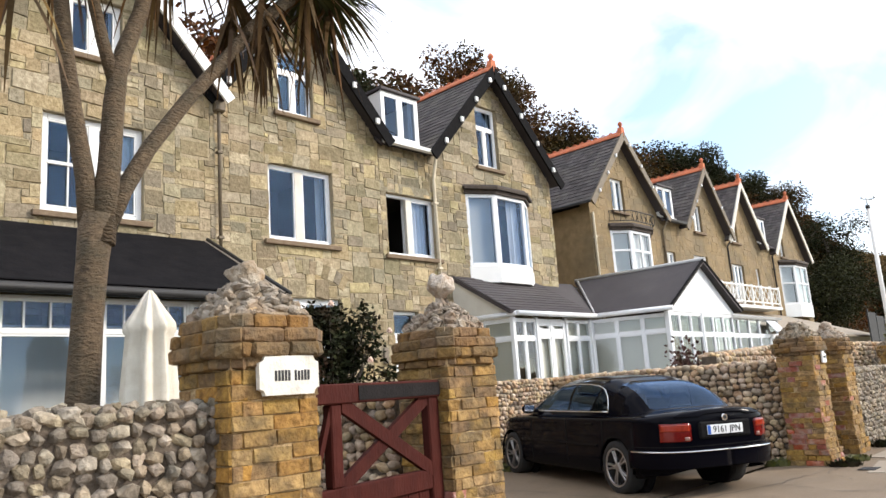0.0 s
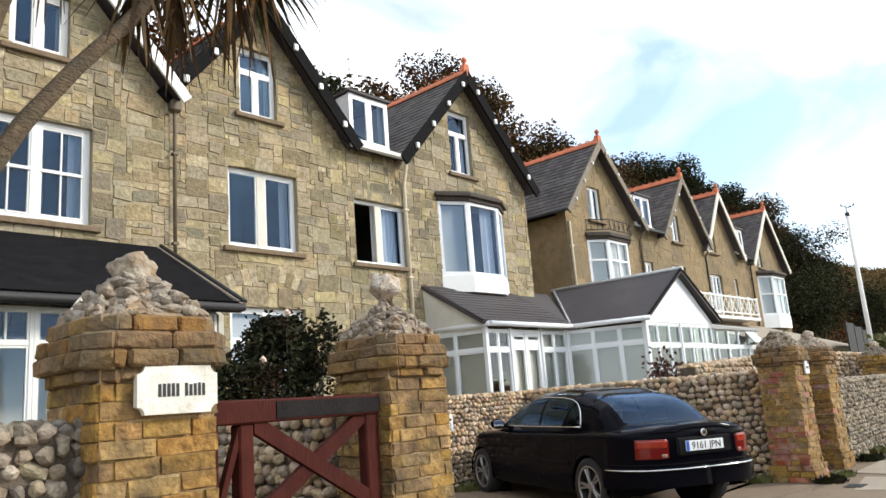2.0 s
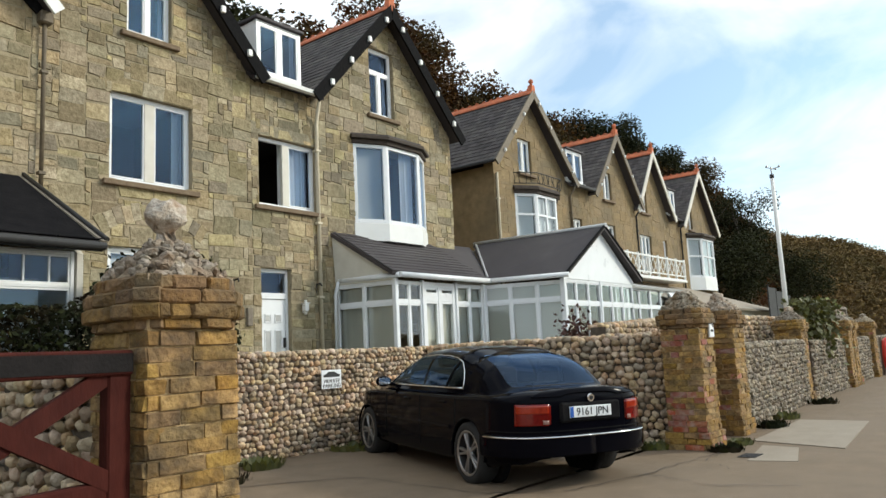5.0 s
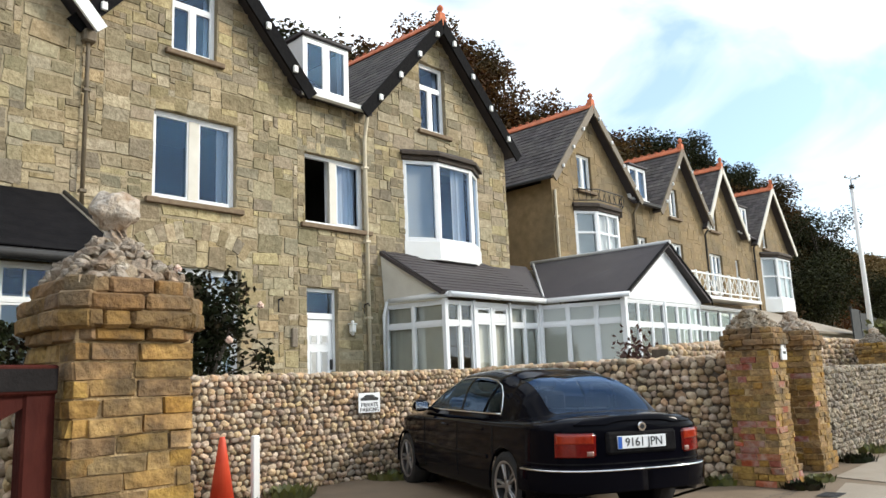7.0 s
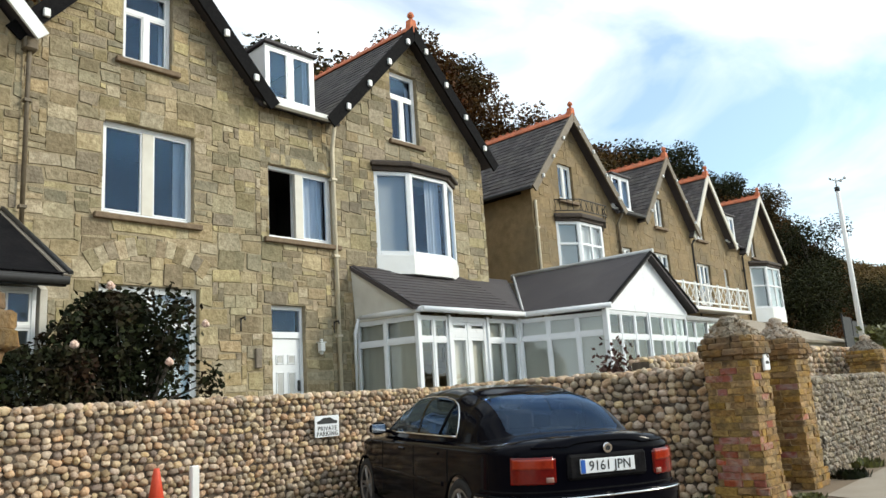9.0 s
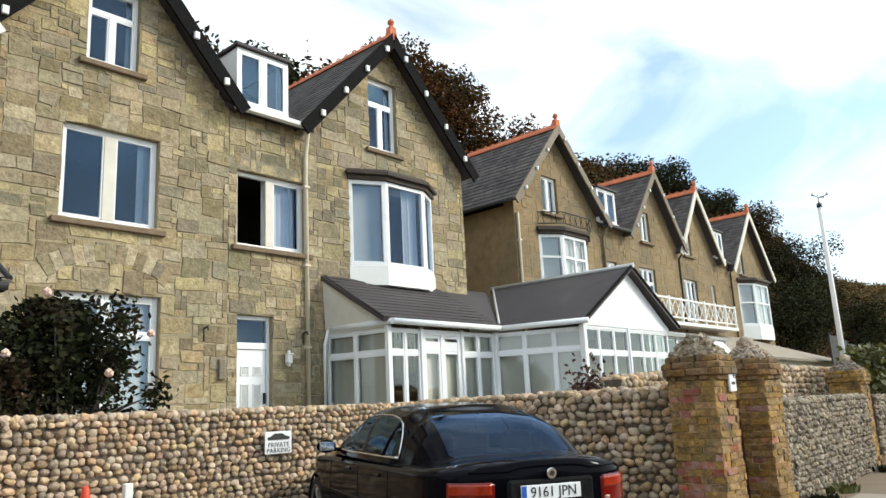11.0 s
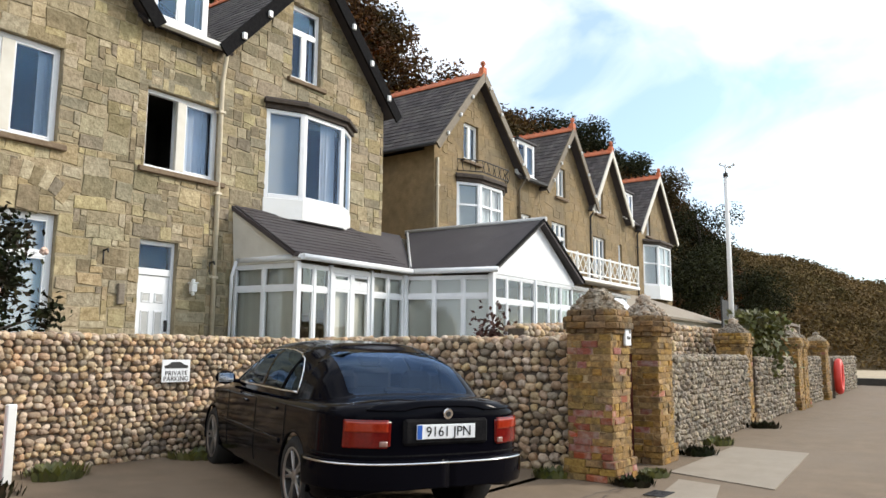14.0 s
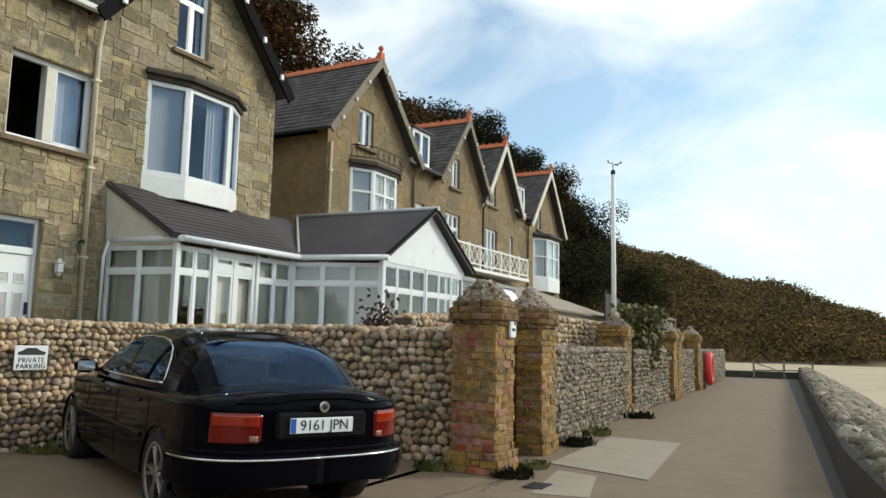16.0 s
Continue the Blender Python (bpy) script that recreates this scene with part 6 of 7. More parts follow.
# inside
bm = bmesh.new()
bm_box(bm, -1.6, 1.1, -0.62, 0.62, 0.90, 0.945, 0.01)
part("parcel_shelf", bm, CAR_INSIDE, car, world=False)
for y in (-0.37, 0.37):
    bm = bmesh.new()
    bm_box(bm, 0.0, 0.13, y - 0.24, y + 0.24, 0.9, 1.14, 0.05)
    bm_box(bm, 0.03, 0.12, y - 0.13, y + 0.13, 1.16, 1.31, 0.04)
    part("front_seat", bm, CAR_INSIDE, car, world=False)
    bm = bmesh.new()
    bm_box(bm, -1.06, -0.94, y - 0.15, y + 0.15, 0.95, 1.15, 0.05)
    part("rear_headrest", bm, CAR_INSIDE, car, world=False)
bm = bmesh.new()
bm_box(bm, -1.50, -1.44, -0.17, 0.17, 0.985, 1.02, 0.015)
part("high_brake_light", bm, CAR_INSIDE, car, world=False)
# rear: bumper, lamps, plate
bumper = part("rear_bumper", skin(*BODY, lambda x, y, z: x < -1.64 and 0.345 < z < 0.545, 0.055, 0.05), CAR_PAINT, car, world=False)
part("bumper_strip", skin(*BODY, lambda x, y, z: x < -1.70 and 0.525 < z < 0.537, 0.062, 0.010), CHROME, bumper, "chrome strip", world=False)
for s in (1, -1):
    in_lamp = lambda x, y, z: x < -2.03 and y * s > 0.445 and 0.632 < z < 0.838 and not (y * s < 0.47 and (z < 0.65 or z > 0.82))
    lamp = part("tail_light", skin(*BODY, in_lamp, 0.012, 0.014), LAMP_RED, car, "red tail light", world=False)
    part("upper_lens", skin(*BODY, lambda x, y, z: in_lamp(x, y, z) and 0.75 < z < 0.825 and y * s > 0.47 and x < -2.05, 0.016, 0.006), LAMP_AMBER, lamp, "orange-red indicator lens", world=False)
    part("reverse_light", skin(*BODY, lambda x, y, z: in_lamp(x, y, z) and 0.652 < z < 0.69 and 0.48 < y * s < 0.535, 0.017, 0.006), LAMP_CLEAR, lamp, "pale reversing lens", world=False)
RX = REAR - 0.012
bm = bmesh.new()
bm_box(bm, RX - 0.006, RX + 0.06, -0.36, 0.36, 0.655, 0.845, 0.02)
part("plate_recess", bm, BLACK_WOOD, car, world=False)
bm = bmesh.new()
bm_box(bm, RX - 0.016, RX - 0.006, -0.235, 0.265, 0.700, 0.806, 0.003)
plate = part("number_plate", bm, PLATE_WHITE, car, "white number plate with a blue band", world=False)
bm = bmesh.new()
bm_box(bm, RX - 0.018, RX - 0.0162, 0.222, 0.263, 0.703, 0.803)
part("blue_band", bm, PLATE_BLUE, plate, world=False)
face_back = Matrix.Translation((RX - 0.0175, -0.004, 0.751)) @ Matrix(((0, 0, -1, 0), (-1, 0, 0, 0), (0, 1, 0, 0), (0, 0, 0, 1)))
lettering("plate_characters", "9161 JPN", 0.102, face_back, INK, plate, 1.0)
bm = bmesh.new()
bm_tube(bm, [(REAR - 0.022, 0, 0.878), (REAR + 0.02, 0, 0.885)], 0.038, 18)
badge = part("badge", bm, CHROME, car, "round chrome badge", world=False)
bm = bmesh.new()
bm_tube(bm, [(REAR - 0.026, 0, 0.878), (REAR - 0.02, 0, 0.879)], 0.020, 16)
part("badge_centre", bm, INK, badge, world=False)
# boot lid: its raised rear lip and its seam
part("boot_lip", skin(*BODY, lambda x, y, z: -2.215 < x < -2.12 and abs(y) < 0.62 and z > 0.90, 0.014, 0.012), CAR_PAINT, car, world=False)
part("boot_seam", skin(*BODY, lambda x, y, z: x < -1.70 and 0.575 < z < 0.590, 0.003), BLACK_WOOD, car, world=False)
for x in WHEELS:
    for s in (1, -1):
        wheel(car, x, 0.755 * s, s)
        bm = bmesh.new()
        arc = [(x + 0.350 * math.cos(a), 0.858 * s, 0.325 + 0.350 * math.sin(a)) for a in [math.pi * i / 18 for i in range(-1, 20)]]
        bm_tube(bm, arc, 0.016, 6)
        part("wheel_arch", bm, CAR_PAINT, car, world=False)
        bm = bmesh.new()
        bm_tube(bm, [(x, 0.55 * s, 0.33), (x, 0.64 * s, 0.33)], 0.36, 24)
        part("wheel_well", bm, BLACK_WOOD, car, world=False)
for s in (1, -1):
    bm = bmesh.new()
    bmesh.ops.create_uvsphere(bm, u_segments=16, v_segments=10, radius=1.0, matrix=Matrix.Translation((0.80, 0.935 * s, 1.0)) @ Matrix.Diagonal((0.075, 0.105, 0.07, 1)))
    for v in bm.verts:
        v.co.x = max(v.co.x, 0.762)
    bm_box(bm, 0.77, 0.82, min(0.78 * s, 0.86 * s), max(0.78 * s, 0.86 * s), 0.945, 0.985, 0.01)
    mir = part("door_mirror", bm, CAR_PAINT, car, "door mirror in a black housing", world=False, smooth=True)
    bm = bmesh.new()
    bm_box(bm, 0.754, 0.760, min(0.86 * s, 1.015 * s), max(0.86 * s, 1.015 * s), 0.955, 1.045, 0.002)
    part("mirror_glass", bm, CHROME, mir, world=False)
    for x in (-0.72, 0.22):
        bm = bmesh.new()
        bm_box(bm, x - 0.09, x + 0.09, 0.864 * s - 0.012, 0.864 * s + 0.012, 0.80, 0.828, 0.008)
        part("door_handle", bm, CAR_PAINT, car, world=False)
    part("side_moulding", skin(*BODY, lambda x, y, z: -0.9 < x < 1.18 and y * s > 0.6 and 0.535 < z < 0.575, 0.010, 0.008), CAR_PAINT, car, world=False)
    for xd in (-0.14, 0.86, -1.02):
        part("door_seam", skin(*BODY, lambda x, y, z: abs(x - xd) < 0.013 and y * s > 0.6 and 0.30 < z < 0.86 and not in_arch(x, y, z), 0.0015), BLACK_WOOD, car, world=False)

# ---- timber gate ----
gate = thing("timber_gate", (2.63, 2.80, 0.05), "red-brown painted timber gate with crossed braces", "gate", turn=11)
GL = 1.29
for nm, q in (("stile", (0.0, 0.12, 0, 1.36)), ("stile", (GL - 0.12, GL, 0, 1.36)), ("top_rail", (0.0, GL, 1.26, 1.37)), ("middle_rail", (0.12, GL - 0.12, 0.70, 0.82)), ("bottom_rail", (0.12, GL - 0.12, 0.02, 0.16)), ("muntin", (0.24, 0.33, 0.82, 1.26))):
    box_part(nm, GATE_RED, gate, q[0], q[1], -0.035 if nm != "top_rail" else -0.05, 0.03, q[2] + (0.002 if nm == "stile" else 0), q[3], 0.008, "", False)
for i in range(9):
    x = 0.125 + i * 0.115
    box_part("board", GATE_RED, gate, x, x + 0.109, -0.012, 0.012, 0.16, 0.70, 0.004, "", False)
for a, b, o in (((0.33, 0.82), (GL - 0.12, 1.26), 0.0), ((0.33, 1.26), (GL - 0.12, 0.82), 0.012), ((0.12, 0.88), (0.24, 1.2), 0.0)):
    bm = bmesh.new()
    bm_prism(bm, [(a[0], -0.025 - o, a[1] - 0.045), (b[0], -0.025 - o, b[1] - 0.045), (b[0], -0.025 - o, b[1] + 0.045), (a[0], -0.025 - o, a[1] + 0.045)], (0, 0.03, 0))
    part("brace", bm, GATE_RED, gate, world=False)
box_part("repair_strip", GATE_DARK, gate, 0.46, GL - 0.01, -0.056, -0.05, 1.275, 1.355, 0.0, "black strip stuck on the top rail", False)
# narrow red gate between the far piers
gate_b = thing("timber_gate", (12.14, 3.50, 0.05), "narrow red-brown gate between brick piers", "gate", turn=4)
for i in range(7):
    box_part("board", GATE_RED, gate_b, i * 0.125, i * 0.125 + 0.118, -0.015, 0.015, 0.05, 1.25, 0.004, "", False)
for z in (0.2, 1.05):
    box_part("rail", GATE_RED, gate_b, 0, 0.87, 0.016, 0.05, z, z + 0.1, 0.004, "", False)

# ---- signs ----
sign = thing("parking_sign", (9.63, 7.80, 1.06), "white parking notice on the cobble wall", "sign", turn=0)
box_part("board", PLATE_WHITE, sign, -0.19, 0.19, -0.012, 0.0, -0.13, 0.13, 0.003, "", False)
flat = lambda x, z: Matrix.Translation((x, -0.0145, z)) @ Matrix.Rotation(radians(90), 4, "X")
lettering("notice_lettering", "PRIVATE", 0.075, flat(0, -0.028), INK, sign, 1.1)
lettering("notice_lettering", "PARKING", 0.075, flat(0, -0.092), INK, sign, 1.1)
bm = bmesh.new()
bm_prism(bm, [(-0.15, -0.0165, 0.03), (0.15, -0.0165, 0.03), (0.16, -0.0165, 0.06), (0.10, -0.0165, 0.075), (0.05, -0.0165, 0.105), (-0.06, -0.0165, 0.105), (-0.11, -0.0165, 0.075), (-0.16, -0.0165, 0.06)], (0, 0.004, 0))
part("car_emblem", bm, INK, sign, "dark silhouette of a car", world=False)
name_sign = thing("house_name_sign", (2.435, 2.566, 1.465), "worn cream house-name plaque on the brick pier", "sign")
cx0, cz0, k = 0.168, 0.092, 0.03
outline = []
for sx, sz in ((1, -1), (1, 1), (-1, 1), (-1, -1)):  # hollow corners
    steps = [(cx0 - k * math.cos(radians(15 * i)), cz0 - k * math.sin(radians(15 * i))) for i in range(7)]
    outline += [(sx * x, sz * z) for x, z in (steps if sx * sz < 0 else steps[::-1])]
bm = bmesh.new()
bm_prism(bm, [(x, -0.02, z) for x, z in outline], (0, 0.03, 0))
part("board", bm, SIGN_CREAM, name_sign, world=False)
rng = random.Random(5)
for i in range(11):
    if i == 5:
        continue
    x = -0.085 + i * 0.0185
    bm = bmesh.new()
    bm_box(bm, x, x + 0.012, -0.0225, -0.0195, -0.026, 0.022 + rng.uniform(-0.003, 0.003))
    part("letter_bar", bm, INK, name_sign, world=False)
box = thing("letter_box", (11.93, 3.17, 1.47), "white numbered box fixed to the brick pier", "box")
box_part("box_body", PLATE_WHITE, box, -0.08, 0.08, -0.02, 0.01, -0.09, 0.09, 0.008, "", False)
box_part("number_bar", INK, box, -0.04, 0.04, -0.024, -0.02, -0.02, 0.01, 0.0, "", False)

# ---- bay clutter ----
cone = thing("traffic_cone", (7.26, 7.50, 0.066), "faded red traffic cone by the wall", "traffic cone")
bm = bmesh.new()
bm_tube(bm, [(0, 0, 0.03), (0, 0, 0.70), (0, 0, 0.74)], [0.14, 0.035, 0.025], 18)
part("cone_body", bm, PLASTIC_RED, cone, world=False)
box_part("base", PLASTIC_RED, cone, -0.19, 0.19, -0.19, 0.19, 0, 0.04, 0.012, "", False)
post = thing("marker_post", (7.64, 7.45, 0.064), "short white-painted timber post against the wall", "post")
box_part("shaft", POLE_WHITE, post, -0.045, 0.045, -0.03, 0.03, 0, 0.73, 0.01, "", False)


def tuft(name, x, y, z, r, h, label, mat, seed, n=60):
    rg = random.Random(seed)
    v, f = [], []
    for _ in range(n):
        a, d = rg.uniform(0, 6.28), r * rg.random() ** 0.5
        px, py = x + d * math.cos(a), y + d * math.sin(a)
        hh, lean = h * rg.uniform(0.4, 1.0), rg.uniform(0.1, 0.5)
        w = 0.012 + 0.02 * rg.random()
        q = Vector((math.cos(a + 1.57), math.sin(a + 1.57), 0)) * w
        b, t = Vector((px, py, z)), Vector((px + lean * hh * math.cos(a), py + lean * hh * math.sin(a), z + hh))
        k = len(v)
        v += [b - q, b + q, (b + t) / 2 + q * 1.5, t, (b + t) / 2 - q * 1.5]
        f.append((k, k + 1, k + 2, k + 3, k + 4))
    return tagged(part_of(name, mesh_from(name, v, f), mat), label, "weeds", "weeds at wall feet", "stuff")


for i, (x, y, z, r, h) in enumerate(((8.15, 7.55, 0.06, 0.30, 0.14), (7.2, 7.2, 0.05, 0.45, 0.14), (9.9, 7.65, 0.06, 0.35, 0.12), (11.62, 3.02, 0.0, 0.22, 0.09), (12.25, 3.05, 0.0, 0.18, 0.08), (14.3, 3.2, 0.0, 0.25, 0.12), (15.6, 3.35, 0.0, 0.25, 0.12), (18.7, 3.4, 0.0, 0.3, 0.12), (11.55, 3.9, 0.0, 0.2, 0.10), (10.9, 7.6, 0.06, 0.3, 0.1))):
    tuft("weed_tuft", x, y, z, r, h, "low straggling weeds growing at the foot of the masonry", LEAF_ROSE if i % 2 else LEAF_VINE, 50 + i, 110)
drain = thing("drain_cover", (11.25, 2.62, 0.007), "small dark iron drain cover set in concrete", "drain cover")
for i in range(6):
    box_part("bar", IRON, drain, -0.15 + i * 0.052, -0.115 + i * 0.052, -0.10, 0.10, 0, 0.008, 0.002, "", False)
rng = random.Random(31)


def crack(pts):
    v, f = [], []
    fine = []
    for (xa, ya), (xb, yb) in zip(pts, pts[1:]):
        for i in range(8):
            t = i / 8
            fine.append((xa + (xb - xa) * t + rng.uniform(-0.03, 0.03), ya + (yb - ya) * t + rng.uniform(-0.03, 0.03)))
    for i, (x, y) in enumerate(fine):
        w = rng.uniform(0.003, 0.010)
        z = bay_height(y) + 0.007
        v += [(x - w, y - w, z), (x + w, y + w, z)]
        if i:
            k = 2 * i
            f.append((k - 2, k, k + 1, k - 1))
    tagged(part_of("crack", mesh_from("crack", v, f), DAMP_SHADE_DARK), "dark crack across the worn concrete", "crack", "", "structure")


crack([(7.0, 6.8), (8.23, 5.91), (8.11, 4.2), (8.5, 3.5)])
crack([(8.5, 3.5), (9.68, 3.19), (10.86, 3.1), (11.5, 3.0)])
crack([(9.68, 3.19), (9.3, 2.4), (9.6, 1.6)])
crack([(10.2, 2.5), (10.82, 2.98), (11.4, 3.0)])

# ---- closed parasol ----
umb = thing("closed_parasol", (4.22, 7.85, 0.6), "furled cream canvas parasol standing in the garden", "parasol")
bm = bmesh.new()
rows = []
for z, r in ((0.75, 0.26), (1.0, 0.265), (1.35, 0.24), (1.62, 0.22), (1.66, 0.245), (1.72, 0.24), (1.95, 0.12), (2.08, 0.055), (2.13, 0.02)):
    rows.append([bm.verts.new((r * (1 + 0.22 * math.sin(8 * a)) * math.cos(a), r * (1 + 0.22 * math.sin(8 * a)) * math.sin(a), z + 0.03 * math.sin(8 * a + 1) * (r > 0.2))) for a in [2 * math.pi * k / 48 for k in range(48)]])
for a, b in zip(rows, rows[1:]):
    for k in range(48):
        bm.faces.new((a[k], a[(k + 1) % 48], b[(k + 1) % 48], b[k])).smooth = True
part("canopy", bm, CANVAS, umb, "folded cream canvas", world=False)
bm = bmesh.new()
bm_tube(bm, [(0, 0, 0), (0, 0, 2.1)], 0.025, 8)
bm_tube(bm, [(0, 0, 0), (0, 0, 0.06)], 0.25, 16)
part("pole", bm, SHED_WOOD, umb, world=False)

# ---- cabbage palm ----
palm = thing("cabbage_palm", (1.79, 3.35, 0.6), "tall forked cabbage palm behind the flint wall", "palm tree")
bm = bmesh.new()
bm_tube(bm, [(1.48, 3.35, 0.55), (1.49, 3.35, 1.3), (1.51, 3.35, 1.8), (1.53, 3.35, 2.1), (1.55, 3.35, 2.35)], [0.098, 0.082, 0.076, 0.078, 0.090], 12)
bm_tube(bm, [(1.53, 3.35, 2.2), (1.49, 3.36, 2.55), (1.43, 3.37, 2.9), (1.39, 3.38, 3.2), (1.36, 3.38, 3.5), (1.33, 3.40, 4.1)], [0.066, 0.048, 0.044, 0.041, 0.039, 0.039], 10)
bm_tube(bm, [(1.56, 3.34, 2.2), (1.60, 3.33, 2.6), (1.62, 3.33, 2.95), (1.64, 3.33, 3.15), (1.68, 3.34, 3.3), (1.77, 3.35, 3.55), (1.9, 3.35, 4.2)], [0.078, 0.058, 0.055, 0.051, 0.047, 0.043, 0.039], 10)
bm_tube(bm, [(1.62, 3.33, 3.1), (1.56, 3.34, 3.32), (1.50, 3.35, 3.6), (1.47, 3.35, 4.2)], [0.039, 0.035, 0.033, 0.031], 8)
bm_tube(bm, [(1.58, 3.34, 2.28), (1.68, 3.34, 2.5), (1.82, 3.35, 2.76), (2.05, 3.35, 3.1), (2.29, 3.35, 3.41), (2.52, 3.35, 3.72), (2.80, 3.35, 4.0)], [0.062, 0.047, 0.043, 0.041, 0.041, 0.044, 0.039], 10)
bmesh.ops.translate(bm, vec=(0.29, 0, 0), verts=bm.verts[:])
part("trunk", bm, BARK, palm, "rough grey-brown forked trunk")
rng = random.Random(77)


def palm_crown(c, n, dry, length, seed):
    rg = random.Random(seed)
    for nm, mat, count, lo, hi in (("crown", LEAF_PALM, n, -0.35, 1.3), ("dead_leaves", LEAF_DRY, dry, -1.45, -0.5)):
        v, f = [], []
        for _ in range(count):
            a, el = rg.uniform(0, 2 * math.pi), rg.uniform(lo, hi)
            L, w = length * rg.uniform(0.7, 1.15), rg.uniform(0.012, 0.020)
            d = Vector((math.cos(a) * math.cos(el), math.sin(a) * math.cos(el), math.sin(el)))
            side = Vector((-math.sin(a), math.cos(a), 0))
            p, droop = Vector(c) + d * 0.05 + Vector((0, 0, rg.uniform(-0.25, 0.1) if nm == "dead_leaves" else 0)), 0.0
            k = len(v)
            steps = 5
            for i in range(steps + 1):
                t = i / steps
                q = p + d * L * t + Vector((0, 0, -0.55 * L * t * t))
                ww = w * (1 - t) ** 0.6 + 0.002
                v += [q - side * ww, q + side * ww]
                if i:
                    m = k + 2 * i
                    f.append((m - 2, m, m + 1, m - 1))
        ob = part_of(nm, mesh_from(nm, v, f), mat, palm, "spiky green strap leaves" if nm == "crown" else "hanging dead brown leaves")
        tagged(ob, kind="stuff")


palm_crown((3.22, 3.35, 4.18), 280, 30, 0.48, 1)
palm_crown((2.88, 3.36, 3.88), 0, 40, 0.38, 2)
palm_crown((2.66, 3.38, 3.92), 0, 44, 0.34, 7)
palm_crown((3.45, 3.40, 4.16), 60, 16, 0.45, 5)
palm_crown((2.22, 3.35, 4.45), 220, 60, 0.55, 3)
palm_crown((1.62, 3.40, 4.35), 220, 60, 0.55, 4)
palm_crown((1.40, 3.30, 3.75), 0, 10, 0.5, 6)

# ---- rose bush ----
bush = thing("rose_bush", (7.55, 8.8, 0.6), "dark dense rose bush with a few pale blooms", "bush")
rng = random.Random(13)
bm = bmesh.new()
tips = []
for i in range(30):
    a, r = rng.uniform(0, 6.28), rng.uniform(0.3, 1.25)
    top = (7.55 + r * math.cos(a), 8.85 + 0.5 * r * math.sin(a), rng.uniform(1.8, 2.8) - 0.35 * (r > 0.9))
    bm_tube(bm, [(7.55 + 0.1 * math.cos(a), 8.8 + 0.1 * math.sin(a), 0.55), (7.55 + 0.5 * r * math.cos(a), 8.85 + 0.3 * r * math.sin(a), 1.5), top], [0.022, 0.015, 0.006], 5)
    tips.append(top)
part("branching_stem", bm, BARK_DARK, bush)
v, f = [], []
for _ in range(11000):
    a, t = rng.uniform(0, 6.28), rng.random() ** 0.5
    z = rng.uniform(0.7, 2.75)
    R = 1.15 * (1 - max(0, (z - 1.9) / 1.05) ** 1.5) * (0.72 + 0.50 * noise.noise((2.6 * math.cos(a), 2.6 * math.sin(a), z * 2.0)))
    if rng.random() < 0.22:
        tp = rng.choice(tips)
        c = Vector(tp) + Vector((rng.gauss(0, 0.10), rng.gauss(0, 0.10), rng.gauss(0, 0.12)))
    else:
        c = Vector((7.38 + R * t * math.cos(a), 8.85 + 0.62 * R * t * math.sin(a), z))
    u = Vector((rng.gauss(0, 1), rng.gauss(0, 1), rng.gauss(0, 0.7))).normalized() * rng.uniform(0.03, 0.06)
    w = u.cross(Vector((rng.gauss(0, 1), rng.gauss(0, 1), rng.gauss(0, 1)))).normalized() * u.length * 0.55
    k = len(v)
    v += [c - u, c - u * 0.1 + w, c + u, c - u * 0.1 - w]
    f.append((k, k + 1, k + 2, k + 3))
tagged(part_of("leaves", mesh_from("leaves", v, f), LEAF_ROSE, bush, "small dark green leaves"), kind="stuff")
for x, y, z in ((7.05, 8.15, 2.72), (8.2, 8.2, 2.35), (7.7, 8.1, 1.9), (6.75, 8.3, 2.1)):
    bm = bmesh.new()
    for i in range(7):
        a = i * 0.9
        bmesh.ops.create_icosphere(bm, subdivisions=1, radius=0.026, matrix=Matrix.Translation((x + 0.025 * math.cos(a), y + 0.015 * math.sin(2 * a), z + 0.025 * math.sin(a))))
    part("bloom", bm, FLOWER, bush, "pale pink bloom", smooth=True)

# ---- dark hedge before the sunroom ----
hedge = thing("hedge", (5.9, 8.45, 0.6), "clipped near-black evergreen hedge in front of the sunroom", "hedge")
v, f = [], []
for _ in range(9000):
    x, z = rng.uniform(4.95, 6.95), rng.uniform(0.62, 2.12)
    y = 8.45 + rng.uniform(-0.30, 0.30)
    z = min(z, 2.04 + 0.10 * noise.noise((x * 3.1, y * 3.1, 0.4)))
    c = Vector((x + 0.05 * noise.noise((z * 4, y * 3, 1.0)), y + 0.05 * noise.noise((x * 4, z * 4, 2.0)), z))
    u = Vector((rng.gauss(0, 1), rng.gauss(0, 1), rng.gauss(0, 0.7))).normalized() * rng.uniform(0.025, 0.05)
    w = u.cross(Vector((rng.gauss(0, 1), rng.gauss(0, 1), rng.gauss(0, 1)))).normalized() * u.length * 0.55
    k = len(v)
    v += [c - u, c - u * 0.1 + w, c + u, c - u * 0.1 - w]
    f.append((k, k + 1, k + 2, k + 3))
tagged(part_of("leaves", mesh_from("leaves", v, f), LEAF_ROSE, hedge, "small near-black leaves"), kind="stuff")
bm = bmesh.new()
for i in range(9):
    x = 5.1 + 0.21 * i
    bm_tube(bm, [(x, 8.45, 0.55), (x + 0.05, 8.42, 1.2), (x - 0.04, 8.48, 1.9)], [0.03, 0.022, 0.008], 5)
part("branching_stem", bm, BARK_DARK, hedge)

